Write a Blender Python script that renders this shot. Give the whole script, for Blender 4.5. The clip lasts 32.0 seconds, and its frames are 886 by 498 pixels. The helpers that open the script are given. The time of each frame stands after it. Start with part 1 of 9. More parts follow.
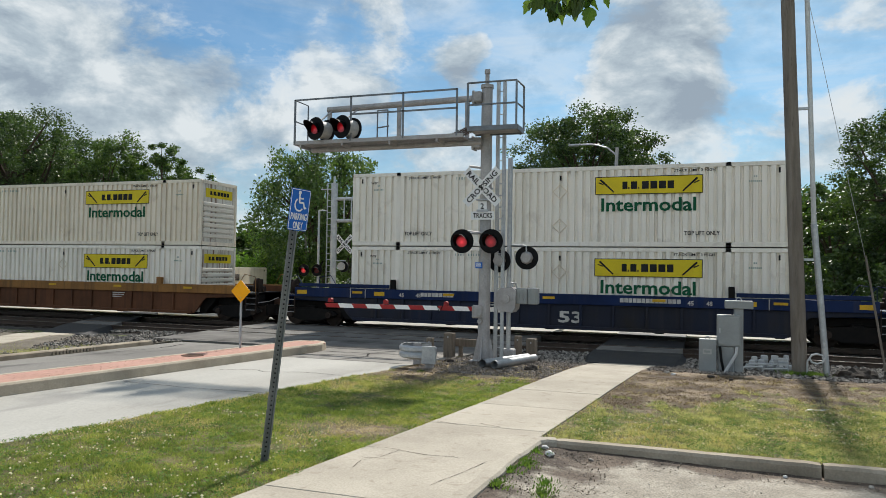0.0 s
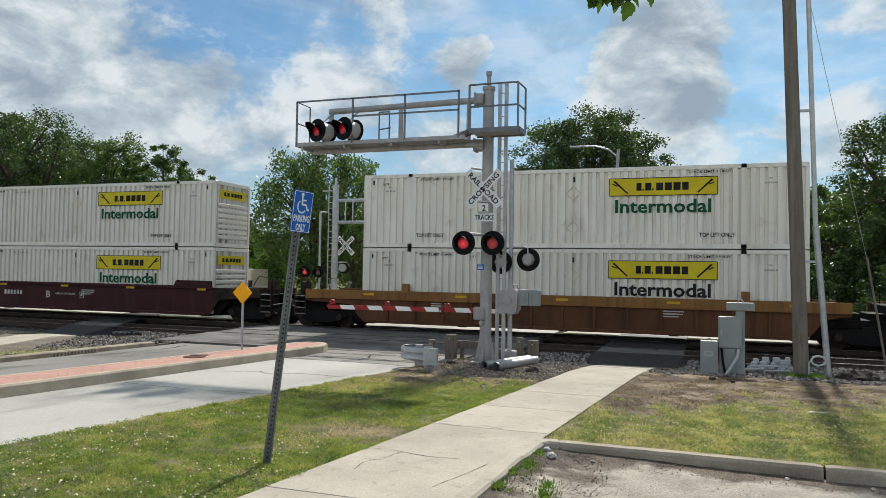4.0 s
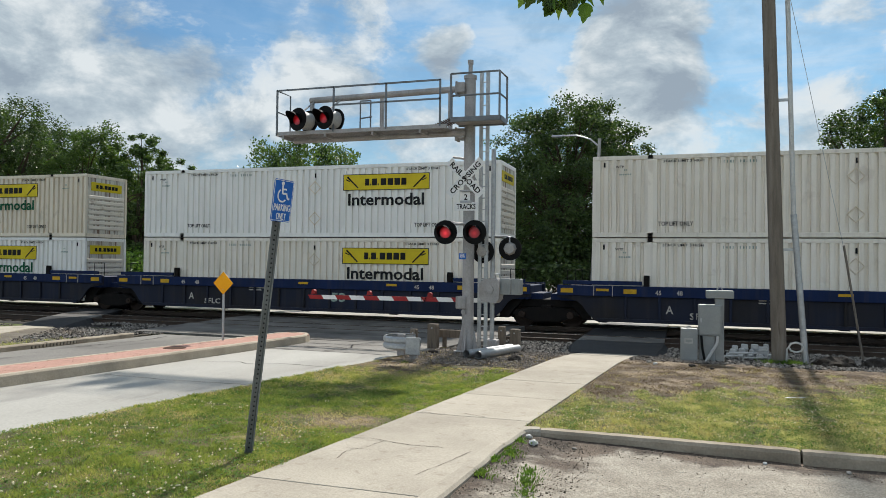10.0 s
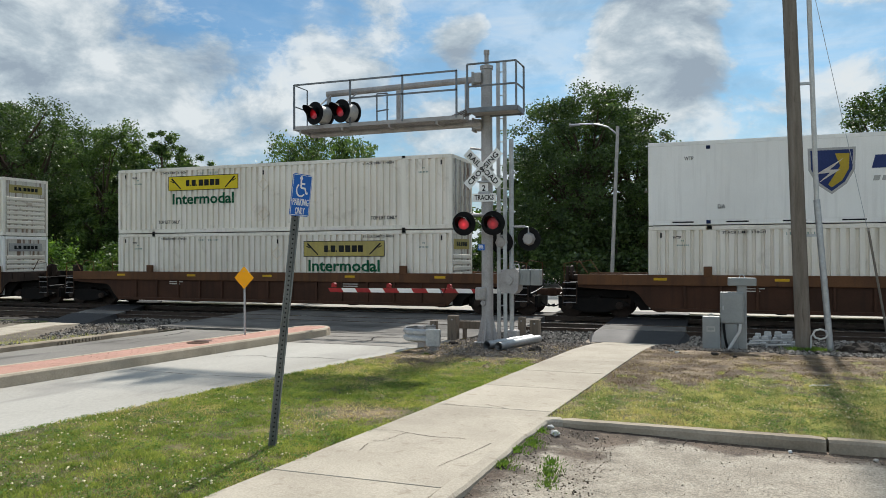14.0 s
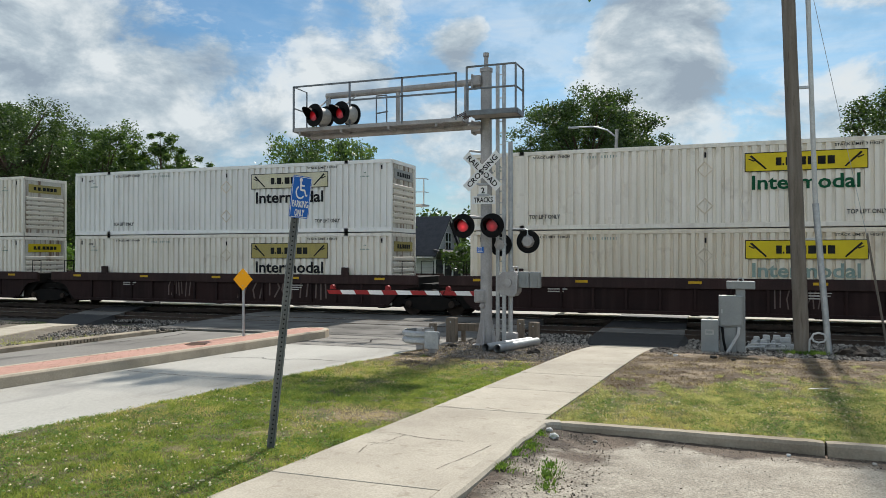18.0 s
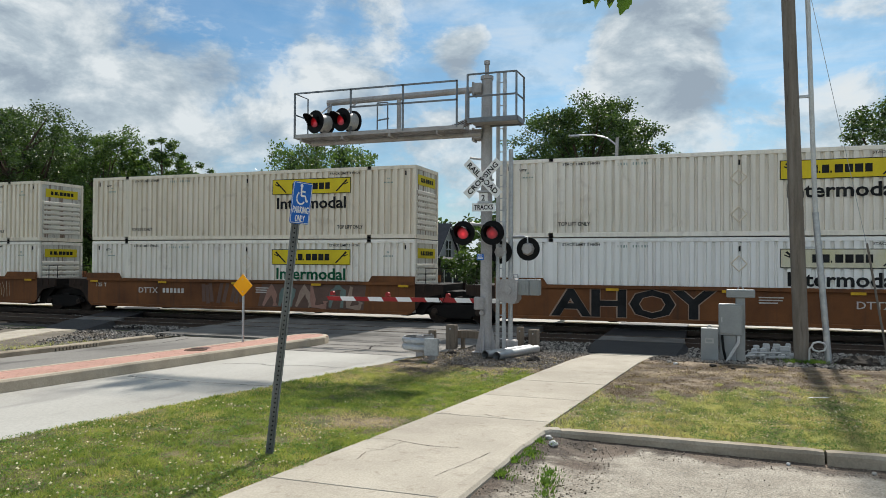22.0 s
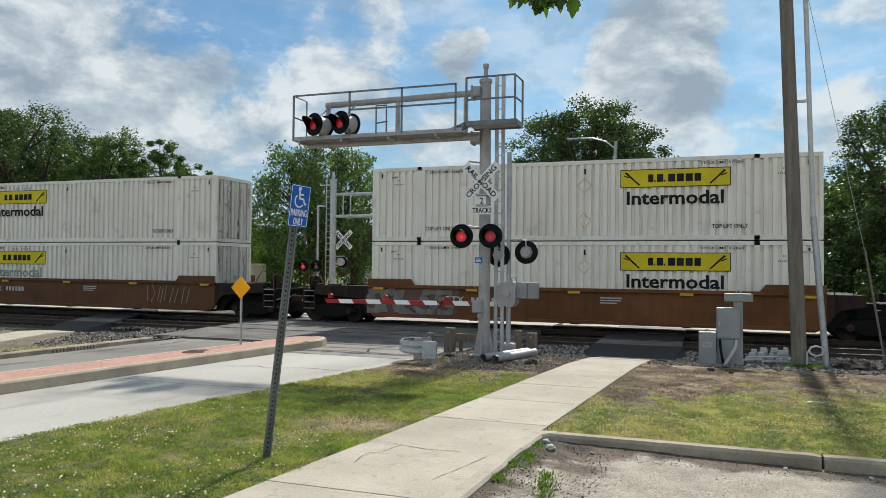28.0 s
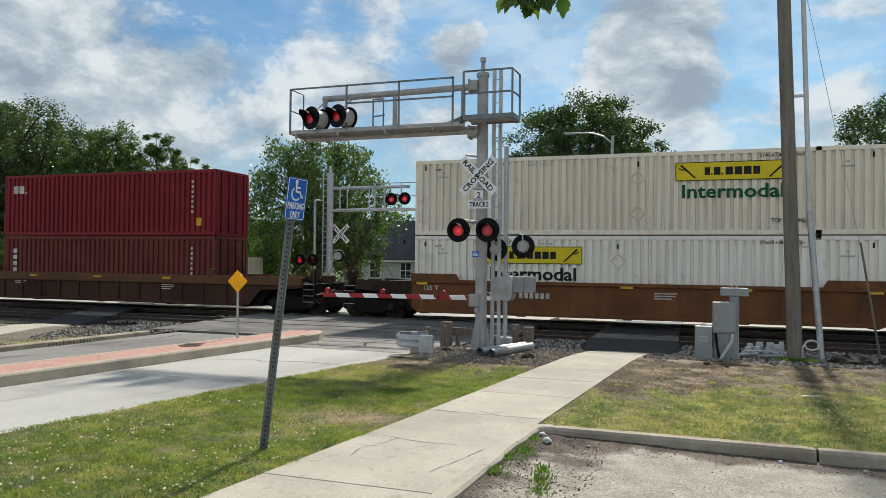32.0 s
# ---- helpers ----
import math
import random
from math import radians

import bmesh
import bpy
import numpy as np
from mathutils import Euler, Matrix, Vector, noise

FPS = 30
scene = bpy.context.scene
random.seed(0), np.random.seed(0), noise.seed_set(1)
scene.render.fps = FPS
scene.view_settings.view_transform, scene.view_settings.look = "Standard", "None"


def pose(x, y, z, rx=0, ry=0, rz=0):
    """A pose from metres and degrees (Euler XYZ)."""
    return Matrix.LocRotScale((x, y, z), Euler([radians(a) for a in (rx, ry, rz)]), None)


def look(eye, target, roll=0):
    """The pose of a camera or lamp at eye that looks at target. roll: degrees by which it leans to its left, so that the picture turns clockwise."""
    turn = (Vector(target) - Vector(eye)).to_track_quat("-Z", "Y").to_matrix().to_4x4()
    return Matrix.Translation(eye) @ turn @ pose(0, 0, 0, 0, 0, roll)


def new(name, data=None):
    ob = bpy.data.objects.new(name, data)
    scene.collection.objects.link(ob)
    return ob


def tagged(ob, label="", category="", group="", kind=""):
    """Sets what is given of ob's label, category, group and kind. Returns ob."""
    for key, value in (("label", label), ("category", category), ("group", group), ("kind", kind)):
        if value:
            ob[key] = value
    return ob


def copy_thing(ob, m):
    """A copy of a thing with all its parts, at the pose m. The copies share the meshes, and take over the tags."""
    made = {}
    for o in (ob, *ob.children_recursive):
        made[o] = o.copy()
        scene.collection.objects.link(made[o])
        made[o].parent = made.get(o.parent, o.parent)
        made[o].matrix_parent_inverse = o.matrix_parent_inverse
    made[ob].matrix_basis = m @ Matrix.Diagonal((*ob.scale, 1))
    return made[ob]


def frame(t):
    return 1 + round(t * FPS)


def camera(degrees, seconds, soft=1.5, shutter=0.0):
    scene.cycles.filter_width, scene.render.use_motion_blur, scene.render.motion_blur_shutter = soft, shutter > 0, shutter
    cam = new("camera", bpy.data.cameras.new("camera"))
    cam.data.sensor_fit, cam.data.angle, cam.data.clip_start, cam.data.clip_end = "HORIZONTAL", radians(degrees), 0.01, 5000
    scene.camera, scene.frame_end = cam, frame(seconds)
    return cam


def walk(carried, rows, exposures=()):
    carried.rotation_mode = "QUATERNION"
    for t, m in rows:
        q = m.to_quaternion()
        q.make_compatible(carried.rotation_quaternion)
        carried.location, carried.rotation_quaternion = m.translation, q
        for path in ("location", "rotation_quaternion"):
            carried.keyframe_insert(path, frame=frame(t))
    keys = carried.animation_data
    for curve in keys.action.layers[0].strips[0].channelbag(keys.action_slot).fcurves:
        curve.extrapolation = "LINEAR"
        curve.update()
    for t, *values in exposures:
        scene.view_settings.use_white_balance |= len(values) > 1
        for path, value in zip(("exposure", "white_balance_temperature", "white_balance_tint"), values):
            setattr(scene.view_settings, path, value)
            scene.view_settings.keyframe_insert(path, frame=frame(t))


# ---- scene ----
cam = camera(62.3, 32.0, soft=0.45)
PATH = [
    (0, (0.007, -26.621, 2.35), (-0.66, -24.737, 2.408), 0.9),
    (0.5, (0.0, -26.625, 2.349), (-0.663, -24.739, 2.402), 0.8),
    (1, (0.004, -26.615, 2.347), (-0.659, -24.729, 2.398), 0.8),
    (1.5, (0.002, -26.629, 2.348), (-0.659, -24.742, 2.401), 0.8),
    (2, (0.01, -26.64, 2.348), (-0.651, -24.753, 2.405), 0.8),
    (2.5, (0.013, -26.637, 2.345), (-0.65, -24.751, 2.407), 0.8),
    (3, (0.001, -26.629, 2.351), (-0.665, -24.744, 2.413), 0.9),
    (3.5, (-0.003, -26.639, 2.354), (-0.672, -24.755, 2.417), 1.0),
    (5.5, (-0.003, -26.64, 2.351), (-0.676, -24.757, 2.409), 0.6),
    (6, (-0.003, -26.651, 2.355), (-0.674, -24.768, 2.416), 0.6),
    (6.5, (-0.01, -26.641, 2.356), (-0.67, -24.753, 2.42), 0.8),
    (7, (-0.003, -26.65, 2.353), (-0.645, -24.757, 2.419), 1.0),
    (7.5, (0.004, -26.644, 2.349), (-0.614, -24.743, 2.412), 1.2),
    (8, (-0.006, -26.622, 2.347), (-0.602, -24.714, 2.404), 1.3),
    (8.5, (-0.013, -26.619, 2.336), (-0.599, -24.707, 2.387), 1.3),
    (9, (-0.002, -26.631, 2.346), (-0.593, -24.721, 2.389), 1.2),
    (9.5, (0.004, -26.622, 2.339), (-0.603, -24.717, 2.378), 0.9),
    (10, (0.001, -26.626, 2.343), (-0.623, -24.726, 2.378), 0.7),
    (10.5, (0.006, -26.619, 2.344), (-0.634, -24.724, 2.373), 0.4),
    (11, (-0.002, -26.613, 2.344), (-0.652, -24.722, 2.366), 0.2),
    (11.5, (-0.002, -26.613, 2.338), (-0.66, -24.725, 2.355), -0.1),
    (12, (-0.001, -26.618, 2.349), (-0.663, -24.731, 2.361), -0.1),
    (12.5, (-0.006, -26.615, 2.343), (-0.672, -24.729, 2.356), -0.1),
    (13, (-0.005, -26.613, 2.347), (-0.674, -24.729, 2.36), -0.1),
    (13.5, (-0.003, -26.619, 2.341), (-0.673, -24.735, 2.355), -0.1),
    (14, (-0.002, -26.622, 2.35), (-0.674, -24.739, 2.361), -0.2),
    (14.5, (-0.004, -26.618, 2.348), (-0.676, -24.735, 2.36), -0.2),
    (16.5, (0.001, -26.622, 2.346), (-0.667, -24.737, 2.364), -0.2),
    (17, (-0.005, -26.617, 2.347), (-0.675, -24.733, 2.363), -0.2),
    (17.5, (-0.008, -26.614, 2.343), (-0.679, -24.73, 2.359), -0.1),
    (18, (-0.008, -26.627, 2.352), (-0.677, -24.742, 2.369), -0.0),
    (18.5, (-0.002, -26.644, 2.349), (-0.67, -24.758, 2.37), 0.1),
    (19, (-0.004, -26.638, 2.351), (-0.67, -24.753, 2.373), 0.1),
    (19.5, (-0.013, -26.627, 2.346), (-0.679, -24.741, 2.367), 0.1),
    (20, (-0.009, -26.619, 2.344), (-0.677, -24.734, 2.364), 0.1),
    (20.5, (-0.003, -26.628, 2.35), (-0.672, -24.743, 2.372), 0.1),
    (21, (-0.011, -26.639, 2.348), (-0.679, -24.754, 2.376), 0.2),
    (21.5, (-0.002, -26.645, 2.347), (-0.671, -24.76, 2.381), 0.3),
    (22, (-0.005, -26.634, 2.343), (-0.674, -24.75, 2.38), 0.3),
    (22.5, (-0.003, -26.635, 2.35), (-0.673, -24.751, 2.386), 0.3),
    (23, (-0.001, -26.624, 2.346), (-0.671, -24.74, 2.38), 0.3),
    (23.5, (-0.006, -26.631, 2.344), (-0.674, -24.746, 2.375), 0.3),
    (24, (0.002, -26.631, 2.35), (-0.665, -24.746, 2.376), 0.2),
    (24.5, (-0.01, -26.617, 2.343), (-0.674, -24.731, 2.368), 0.3),
    (25, (-0.006, -26.624, 2.345), (-0.669, -24.737, 2.372), 0.4),
    (25.5, (-0.007, -26.635, 2.346), (-0.67, -24.748, 2.377), 0.4),
    (27.5, (0.003, -26.636, 2.352), (-0.662, -24.75, 2.394), 0.4),
    (28, (-0.001, -26.637, 2.353), (-0.666, -24.751, 2.397), 0.5),
    (28.5, (-0.006, -26.638, 2.352), (-0.671, -24.752, 2.399), 0.5),
    (29, (-0.004, -26.637, 2.354), (-0.669, -24.751, 2.402), 0.6),
    (29.5, (-0.006, -26.64, 2.348), (-0.67, -24.754, 2.396), 0.6),
    (30, (0.0, -26.634, 2.352), (-0.665, -24.748, 2.396), 0.5),
    (30.5, (-0.008, -26.627, 2.346), (-0.673, -24.742, 2.387), 0.4),
    (31, (-0.003, -26.627, 2.347), (-0.668, -24.741, 2.383), 0.4),
    (31.5, (-0.004, -26.627, 2.346), (-0.666, -24.739, 2.379), 0.5),
    (32, (0.0, -26.637, 2.341), (-0.657, -24.748, 2.37), 0.6),
]
walk(cam, [(t, look(eye, target, roll)) for t, eye, target, roll in PATH])


# ---- world, sun, exposure ----
scene.view_settings.exposure = 0.40
SUN_AZ, SUN_EL = radians(1.3), radians(41.5)      # from +y towards +x, above the ground


def nd(tree, kind, operation=None, data_type=None, blend_type=None, sky_type=None, sun_disc=None, use_clamp=None):
    n = tree.nodes.new(kind)
    if data_type is not None:
        n.data_type = data_type
    if operation is not None:
        n.operation = operation
    if blend_type is not None:
        n.blend_type = blend_type
    if sky_type is not None:
        n.sky_type = sky_type
    if sun_disc is not None:
        n.sun_disc = sun_disc
    if use_clamp is not None:
        n.use_clamp = use_clamp
    return n


def wire(tree, a, b):
    tree.links.new(a, b)


def math_node(tree, op, a, b=None, clamp=False):
    n = nd(tree, "ShaderNodeMath", operation=op, use_clamp=clamp)
    for i, v in enumerate((a, b)):
        if v is None:
            continue
        if isinstance(v, (int, float)):
            n.inputs[i].default_value = v
        else:
            wire(tree, v, n.inputs[i])
    return n.outputs[0]


def ramp_node(tree, fac, stops):
    n = nd(tree, "ShaderNodeValToRGB")
    el = n.color_ramp.elements
    while len(el) < len(stops):
        el.new(0.5)
    for e, (p, c) in zip(el, stops):
        e.position, e.color = p, (*c, 1) if len(c) == 3 else c
    wire(tree, fac, n.inputs[0])
    return n.outputs[0]


def mix_node(tree, fac, a, b, blend="MIX"):
    n = nd(tree, "ShaderNodeMix", data_type="RGBA", blend_type=blend)
    for sock, v in ((n.inputs[0], fac), (n.inputs[6], a), (n.inputs[7], b)):
        if isinstance(v, (int, float)):
            sock.default_value = v
        elif isinstance(v, tuple):
            sock.default_value = (*v, 1)
        else:
            wire(tree, v, sock)
    return n.outputs[2]


def noise_node(tree, vec, scale, detail=5.0, rough=0.55, dist=0.0):
    n = nd(tree, "ShaderNodeTexNoise")
    n.inputs["Scale"].default_value, n.inputs["Detail"].default_value = scale, detail
    n.inputs["Roughness"].default_value, n.inputs["Distortion"].default_value = rough, dist
    if vec is not None:
        wire(tree, vec, n.inputs["Vector"])
    return n.outputs["Fac"]


def make_world():
    w = bpy.data.worlds.new("sky")
    scene.world = w
    w.use_nodes = True
    t = w.node_tree
    t.nodes.clear()
    out, bg = nd(t, "ShaderNodeOutputWorld"), nd(t, "ShaderNodeBackground")
    sky = nd(t, "ShaderNodeTexSky", sky_type="NISHITA", sun_disc=False)
    sky.sun_elevation, sky.sun_rotation = SUN_EL, SUN_AZ
    sky.air_density, sky.dust_density, sky.ozone_density = 1.0, 1.0, 1.2
    co = nd(t, "ShaderNodeTexCoord").outputs["Generated"]
    sep = nd(t, "ShaderNodeSeparateXYZ")
    wire(t, co, sep.inputs[0])
    # heaped clouds: billowing noise over the dome, thicker in some directions, lit from the sun's side
    def puffs(shift):
        mp = nd(t, "ShaderNodeMapping")
        mp.inputs["Location"].default_value = shift
        mp.inputs["Scale"].default_value = (1.0, 1.0, 1.7)
        wire(t, co, mp.inputs[0])
        return noise_node(t, mp.outputs[0], 6.5, 9.0, 0.6, 0.2)
    here, sunward = puffs((0, 0, 0)), puffs((0.004, 0.022, 0.05))
    bumps = here
    for (dx, dy, dz), tight, amount in CLOUDS:
        dot = nd(t, "ShaderNodeVectorMath", operation="DOT_PRODUCT")
        wire(t, co, dot.inputs[0])
        dot.inputs[1].default_value = Vector((dx, dy, dz)).normalized()
        lobe = math_node(t, "POWER", math_node(t, "MAXIMUM", dot.outputs["Value"], 0.0), tight)
        bumps = math_node(t, "ADD", bumps, math_node(t, "MULTIPLY", lobe, amount * 0.62))
    mask = ramp_node(t, bumps, [(0.45, (0, 0, 0)), (0.52, (0.38, 0.38, 0.38)), (0.58, (0.82, 0.82, 0.82)), (0.68, (1, 1, 1))])
    wm = nd(t, "ShaderNodeMapping")
    wm.inputs["Scale"].default_value = (2.2, 2.2, 9.0)
    wm.inputs["Rotation"].default_value = (0.0, 0.25, 0.0)
    wire(t, co, wm.inputs[0])
    veil = ramp_node(t, noise_node(t, wm.outputs[0], 1.6, 8.0, 0.62, 0.6), [(0.36, (0.10, 0.10, 0.10)), (0.64, (0.62, 0.62, 0.62))])
    cover = math_node(t, "MAXIMUM", mask, veil)
    slope = math_node(t, "MULTIPLY", math_node(t, "SUBTRACT", here, sunward), 2.5)
    thick = math_node(t, "MULTIPLY", math_node(t, "SUBTRACT", bumps, 0.58), -0.38)
    tone = math_node(t, "ADD", math_node(t, "ADD", slope, thick), 0.55)
    white = ramp_node(t, tone, [(0.18, (2.4, 2.95, 3.55)), (0.45, (3.5, 4.15, 4.65)), (0.76, (5.7, 6.1, 6.3))])
    # clouds opposite the sun show their lit side; unseen, brightened to light the containers
    away = nd(t, "ShaderNodeVectorMath", operation="DOT_PRODUCT")
    wire(t, co, away.inputs[0])
    away.inputs[1].default_value = (-math.sin(SUN_AZ), -math.cos(SUN_AZ), 0.0)
    lift = math_node(t, "ADD", math_node(t, "MULTIPLY", math_node(t, "MAXIMUM", away.outputs["Value"], 0.0), 1.2), 1.0)
    bright = nd(t, "ShaderNodeVectorMath", operation="SCALE")
    wire(t, white, bright.inputs[0])
    wire(t, lift, bright.inputs["Scale"])
    haze = ramp_node(t, sep.outputs[2], [(0.0, (0.75, 0.75, 0.75)), (0.2, (0.05, 0.05, 0.05))])
    base = mix_node(t, 1.0, sky.outputs[0], (0.28, 0.53, 0.69), "MULTIPLY")
    lit = mix_node(t, cover, base, bright.outputs[0])
    lit2 = mix_node(t, haze, lit, mix_node(t, 0.6, lit, (4.2, 5.0, 5.4)))
    wire(t, lit2, bg.inputs[0])
    bg.inputs[1].default_value = 0.1
    wire(t, bg.outputs[0], out.inputs[0])


CLOUDS = [
    ((-0.093, 0.955, 0.281), 419, 0.3),
    ((-0.045, 0.969, 0.241), 481, 0.26),
    ((-0.115, 0.969, 0.217), 654, 0.2),
    ((-0.021, 0.954, 0.300), 779, 0.22),
    ((0.003, 0.981, 0.194), 481, 0.16),
    ((-0.080, 0.982, 0.169), 654, 0.14),
    ((-0.285, 0.915, 0.286), 3004, 0.3),
    ((-0.304, 0.916, 0.261), 4089, 0.24),
    ((-0.269, 0.915, 0.300), 7269, 0.2),
    ((0.155, 0.941, 0.302), 481, 0.24),
    ((0.098, 0.955, 0.279), 942, 0.16),
    ((0.160, 0.967, 0.197), 654, 0.22),
    ((0.056, 0.981, 0.184), 654, 0.16),
    ((-0.459, 0.853, 0.249), 654, 0.2),
    ((-0.487, 0.827, 0.281), 942, 0.18),
    ((-0.428, 0.874, 0.230), 942, 0.16),
    ((-0.576, 0.778, 0.250), 1472, 0.22),
    ((-0.378, 0.868, 0.321), 654, 0.16),
    ((-0.715, 0.651, 0.256), 120, 0.22),
    ((-0.672, 0.714, 0.194), 195, 0.18),
    ((-0.742, 0.647, 0.177), 195, 0.18),
    ((-0.621, 0.766, 0.166), 291, 0.18),
    ((-0.545, 0.816, 0.190), 481, 0.14),
    ((-0.710, 0.693, 0.123), 164, 0.12),
    ((-0.186, 0.951, 0.247), 3768, 0.16),
    ((-0.349, 0.925, 0.152), 291, 0.16),
    ((-0.202, 0.956, 0.211), 1472, 0.14),
    ((-0.205, 0.954, 0.220), 477, -0.22),
    ((0.062, 0.968, 0.243), 935, -0.18),
    ((0.155, 0.956, 0.249), 600, -0.34),
    ((-0.162, 0.942, 0.295), 1909, -0.12),
    ((-0.089, 0.959, 0.268), 415, 0.22),
    ((-0.034, 0.974, 0.224), 649, 0.16),
    ((-0.312, 0.907, 0.281), 2982, 0.22),
    ((-0.219, 0.925, 0.309), 419, -0.24),
    ((-0.337, 0.884, 0.322), 1472, -0.2),
    ((-0.527, 0.796, 0.298), 654, -0.16),
    ((0.049, 0.969, 0.242), 481, -0.2),
    ((-0.598, 0.743, 0.302), 654, -0.14),
    ((-0.383, 0.882, 0.274), 654, -0.14),
    ((0.066, 0.946, 0.317), 654, -0.2),
    ((-0.207, 0.939, 0.275), 654, -0.14),
    ((-0.161, 0.931, 0.328), 942, -0.14),
    ((-0.468, 0.820, 0.329), 942, -0.12),
]
make_world()
sun = new("sun", bpy.data.lights.new("sun", "SUN"))
sun.data.energy, sun.data.angle, sun.data.color = 4.2, radians(2.2), (1.0, 0.95, 0.87)
sun.matrix_world = look((0, 0, 50), (-math.sin(SUN_AZ) * math.cos(SUN_EL), -math.cos(SUN_AZ) * math.cos(SUN_EL), 50 - math.sin(SUN_EL)))


# ---- materials ----
def surf(name, c1, c2=None, scale=3.0, rough=0.7, metal=0.0, bump=0.0, bscale=60.0, rnd=0.0, streak=None,
         spots=None, fine=0.25, coords="Object", spec=0.2, stretch=(1, 1, 1), each=0.0):
    """A worn surface: two colours mixed at a large scale, fine grain over it, optional streaks running down and stains."""
    m = bpy.data.materials.new(name)
    m.use_nodes = True
    t = m.node_tree
    bs = t.nodes["Principled BSDF"]
    co = nd(t, "ShaderNodeTexCoord").outputs[coords]
    mp = nd(t, "ShaderNodeMapping")
    mp.inputs["Scale"].default_value = stretch
    info = nd(t, "ShaderNodeObjectInfo")
    shift = nd(t, "ShaderNodeVectorMath", operation="SCALE")
    shift.inputs[0].default_value = (31.0, 17.0, 23.0)
    wire(t, info.outputs["Random"], shift.inputs["Scale"])
    add = nd(t, "ShaderNodeVectorMath", operation="ADD")
    wire(t, co, add.inputs[0])
    wire(t, shift.outputs[0], add.inputs[1])
    wire(t, add.outputs[0], mp.inputs[0])
    vec = mp.outputs[0]
    c2 = c2 or tuple(v * 0.75 for v in c1)
    large = noise_node(t, vec, scale, 6.0, 0.6)
    col = mix_node(t, ramp_node(t, large, [(0.35, (0, 0, 0)), (0.68, (1, 1, 1))]), c1, c2)
    if fine:
        grain = noise_node(t, vec, bscale, 4.0, 0.7)
        col = mix_node(t, fine, col, ramp_node(t, grain, [(0.3, (0.35, 0.35, 0.35)), (0.7, (1.5, 1.5, 1.5))]), "MULTIPLY")
    if streak:
        c, amount, freq, lo, hi = (streak + (0.5, 0.78))[:5]
        sm = nd(t, "ShaderNodeMapping")
        sm.inputs["Scale"].default_value = (freq, freq, freq * 0.05)
        wire(t, add.outputs[0], sm.inputs[0])
        run = noise_node(t, sm.outputs[0], 1.0, 3.0, 0.6)
        col = mix_node(t, math_node(t, "MULTIPLY", ramp_node(t, run, [(lo, (0, 0, 0)), (hi, (1, 1, 1))]), amount), col, c)
    if spots:
        c, amount, freq = spots
        sp = noise_node(t, vec, freq, 3.0, 0.6, 0.5)
        col = mix_node(t, math_node(t, "MULTIPLY", ramp_node(t, sp, [(0.6, (0, 0, 0)), (0.7, (1, 1, 1))]), amount), col, c)
    if each:
        lot = nd(t, "ShaderNodeNewGeometry").outputs["Random Per Island"]
        shade = nd(t, "ShaderNodeHueSaturation")
        wire(t, math_node(t, "ADD", math_node(t, "MULTIPLY", lot, 2 * each), 1.0 - each), shade.inputs["Value"])
        wire(t, col, shade.inputs["Color"])
        col = shade.outputs[0]
    if rnd:
        v = math_node(t, "ADD", math_node(t, "MULTIPLY", info.outputs["Random"], 2 * rnd), 1.0 - rnd)
        hsv = nd(t, "ShaderNodeHueSaturation")
        wire(t, v, hsv.inputs["Value"])
        wire(t, col, hsv.inputs["Color"])
        col = hsv.outputs[0]
    wire(t, col, bs.inputs["Base Color"])
    rr = math_node(t, "ADD", math_node(t, "MULTIPLY", large, 0.25), rough - 0.12, True)
    wire(t, rr, bs.inputs["Roughness"])
    bs.inputs["Metallic"].default_value = metal
    bs.inputs["Specular IOR Level"].default_value = spec
    if bump:
        b = nd(t, "ShaderNodeBump")
        b.inputs["Strength"].default_value, b.inputs["Distance"].default_value = 0.8, bump
        wire(t, noise_node(t, vec, bscale, 5.0, 0.65), b.inputs["Height"])
        wire(t, b.outputs[0], bs.inputs["Normal"])
    return m


def lens_glow(name, strength):
    """A lit red lens: the lamp behind it shows as a soft bright middle."""
    m = bpy.data.materials.new(name)
    m.use_nodes = True
    t = m.node_tree
    bs = t.nodes["Principled BSDF"]
    co = nd(t, "ShaderNodeTexCoord").outputs["Object"]
    ln = nd(t, "ShaderNodeVectorMath", operation="LENGTH")
    off = nd(t, "ShaderNodeVectorMath", operation="ADD")
    wire(t, co, off.inputs[0])
    off.inputs[1].default_value = (0.0, 0.0, 0.025)
    wire(t, off.outputs[0], ln.inputs[0])
    fall = ramp_node(t, math_node(t, "MULTIPLY", ln.outputs["Value"], 6.0), [(0.0, (1.0, 0.04, 0.06)), (0.38, (0.5, 0.009, 0.016)), (0.9, (0.05, 0.002, 0.003))])
    bs.inputs["Base Color"].default_value = (0.10, 0.006, 0.008, 1)
    bs.inputs["Roughness"].default_value = 0.2
    wire(t, fall, bs.inputs["Emission Color"])
    bs.inputs["Emission Strength"].default_value = strength
    return m


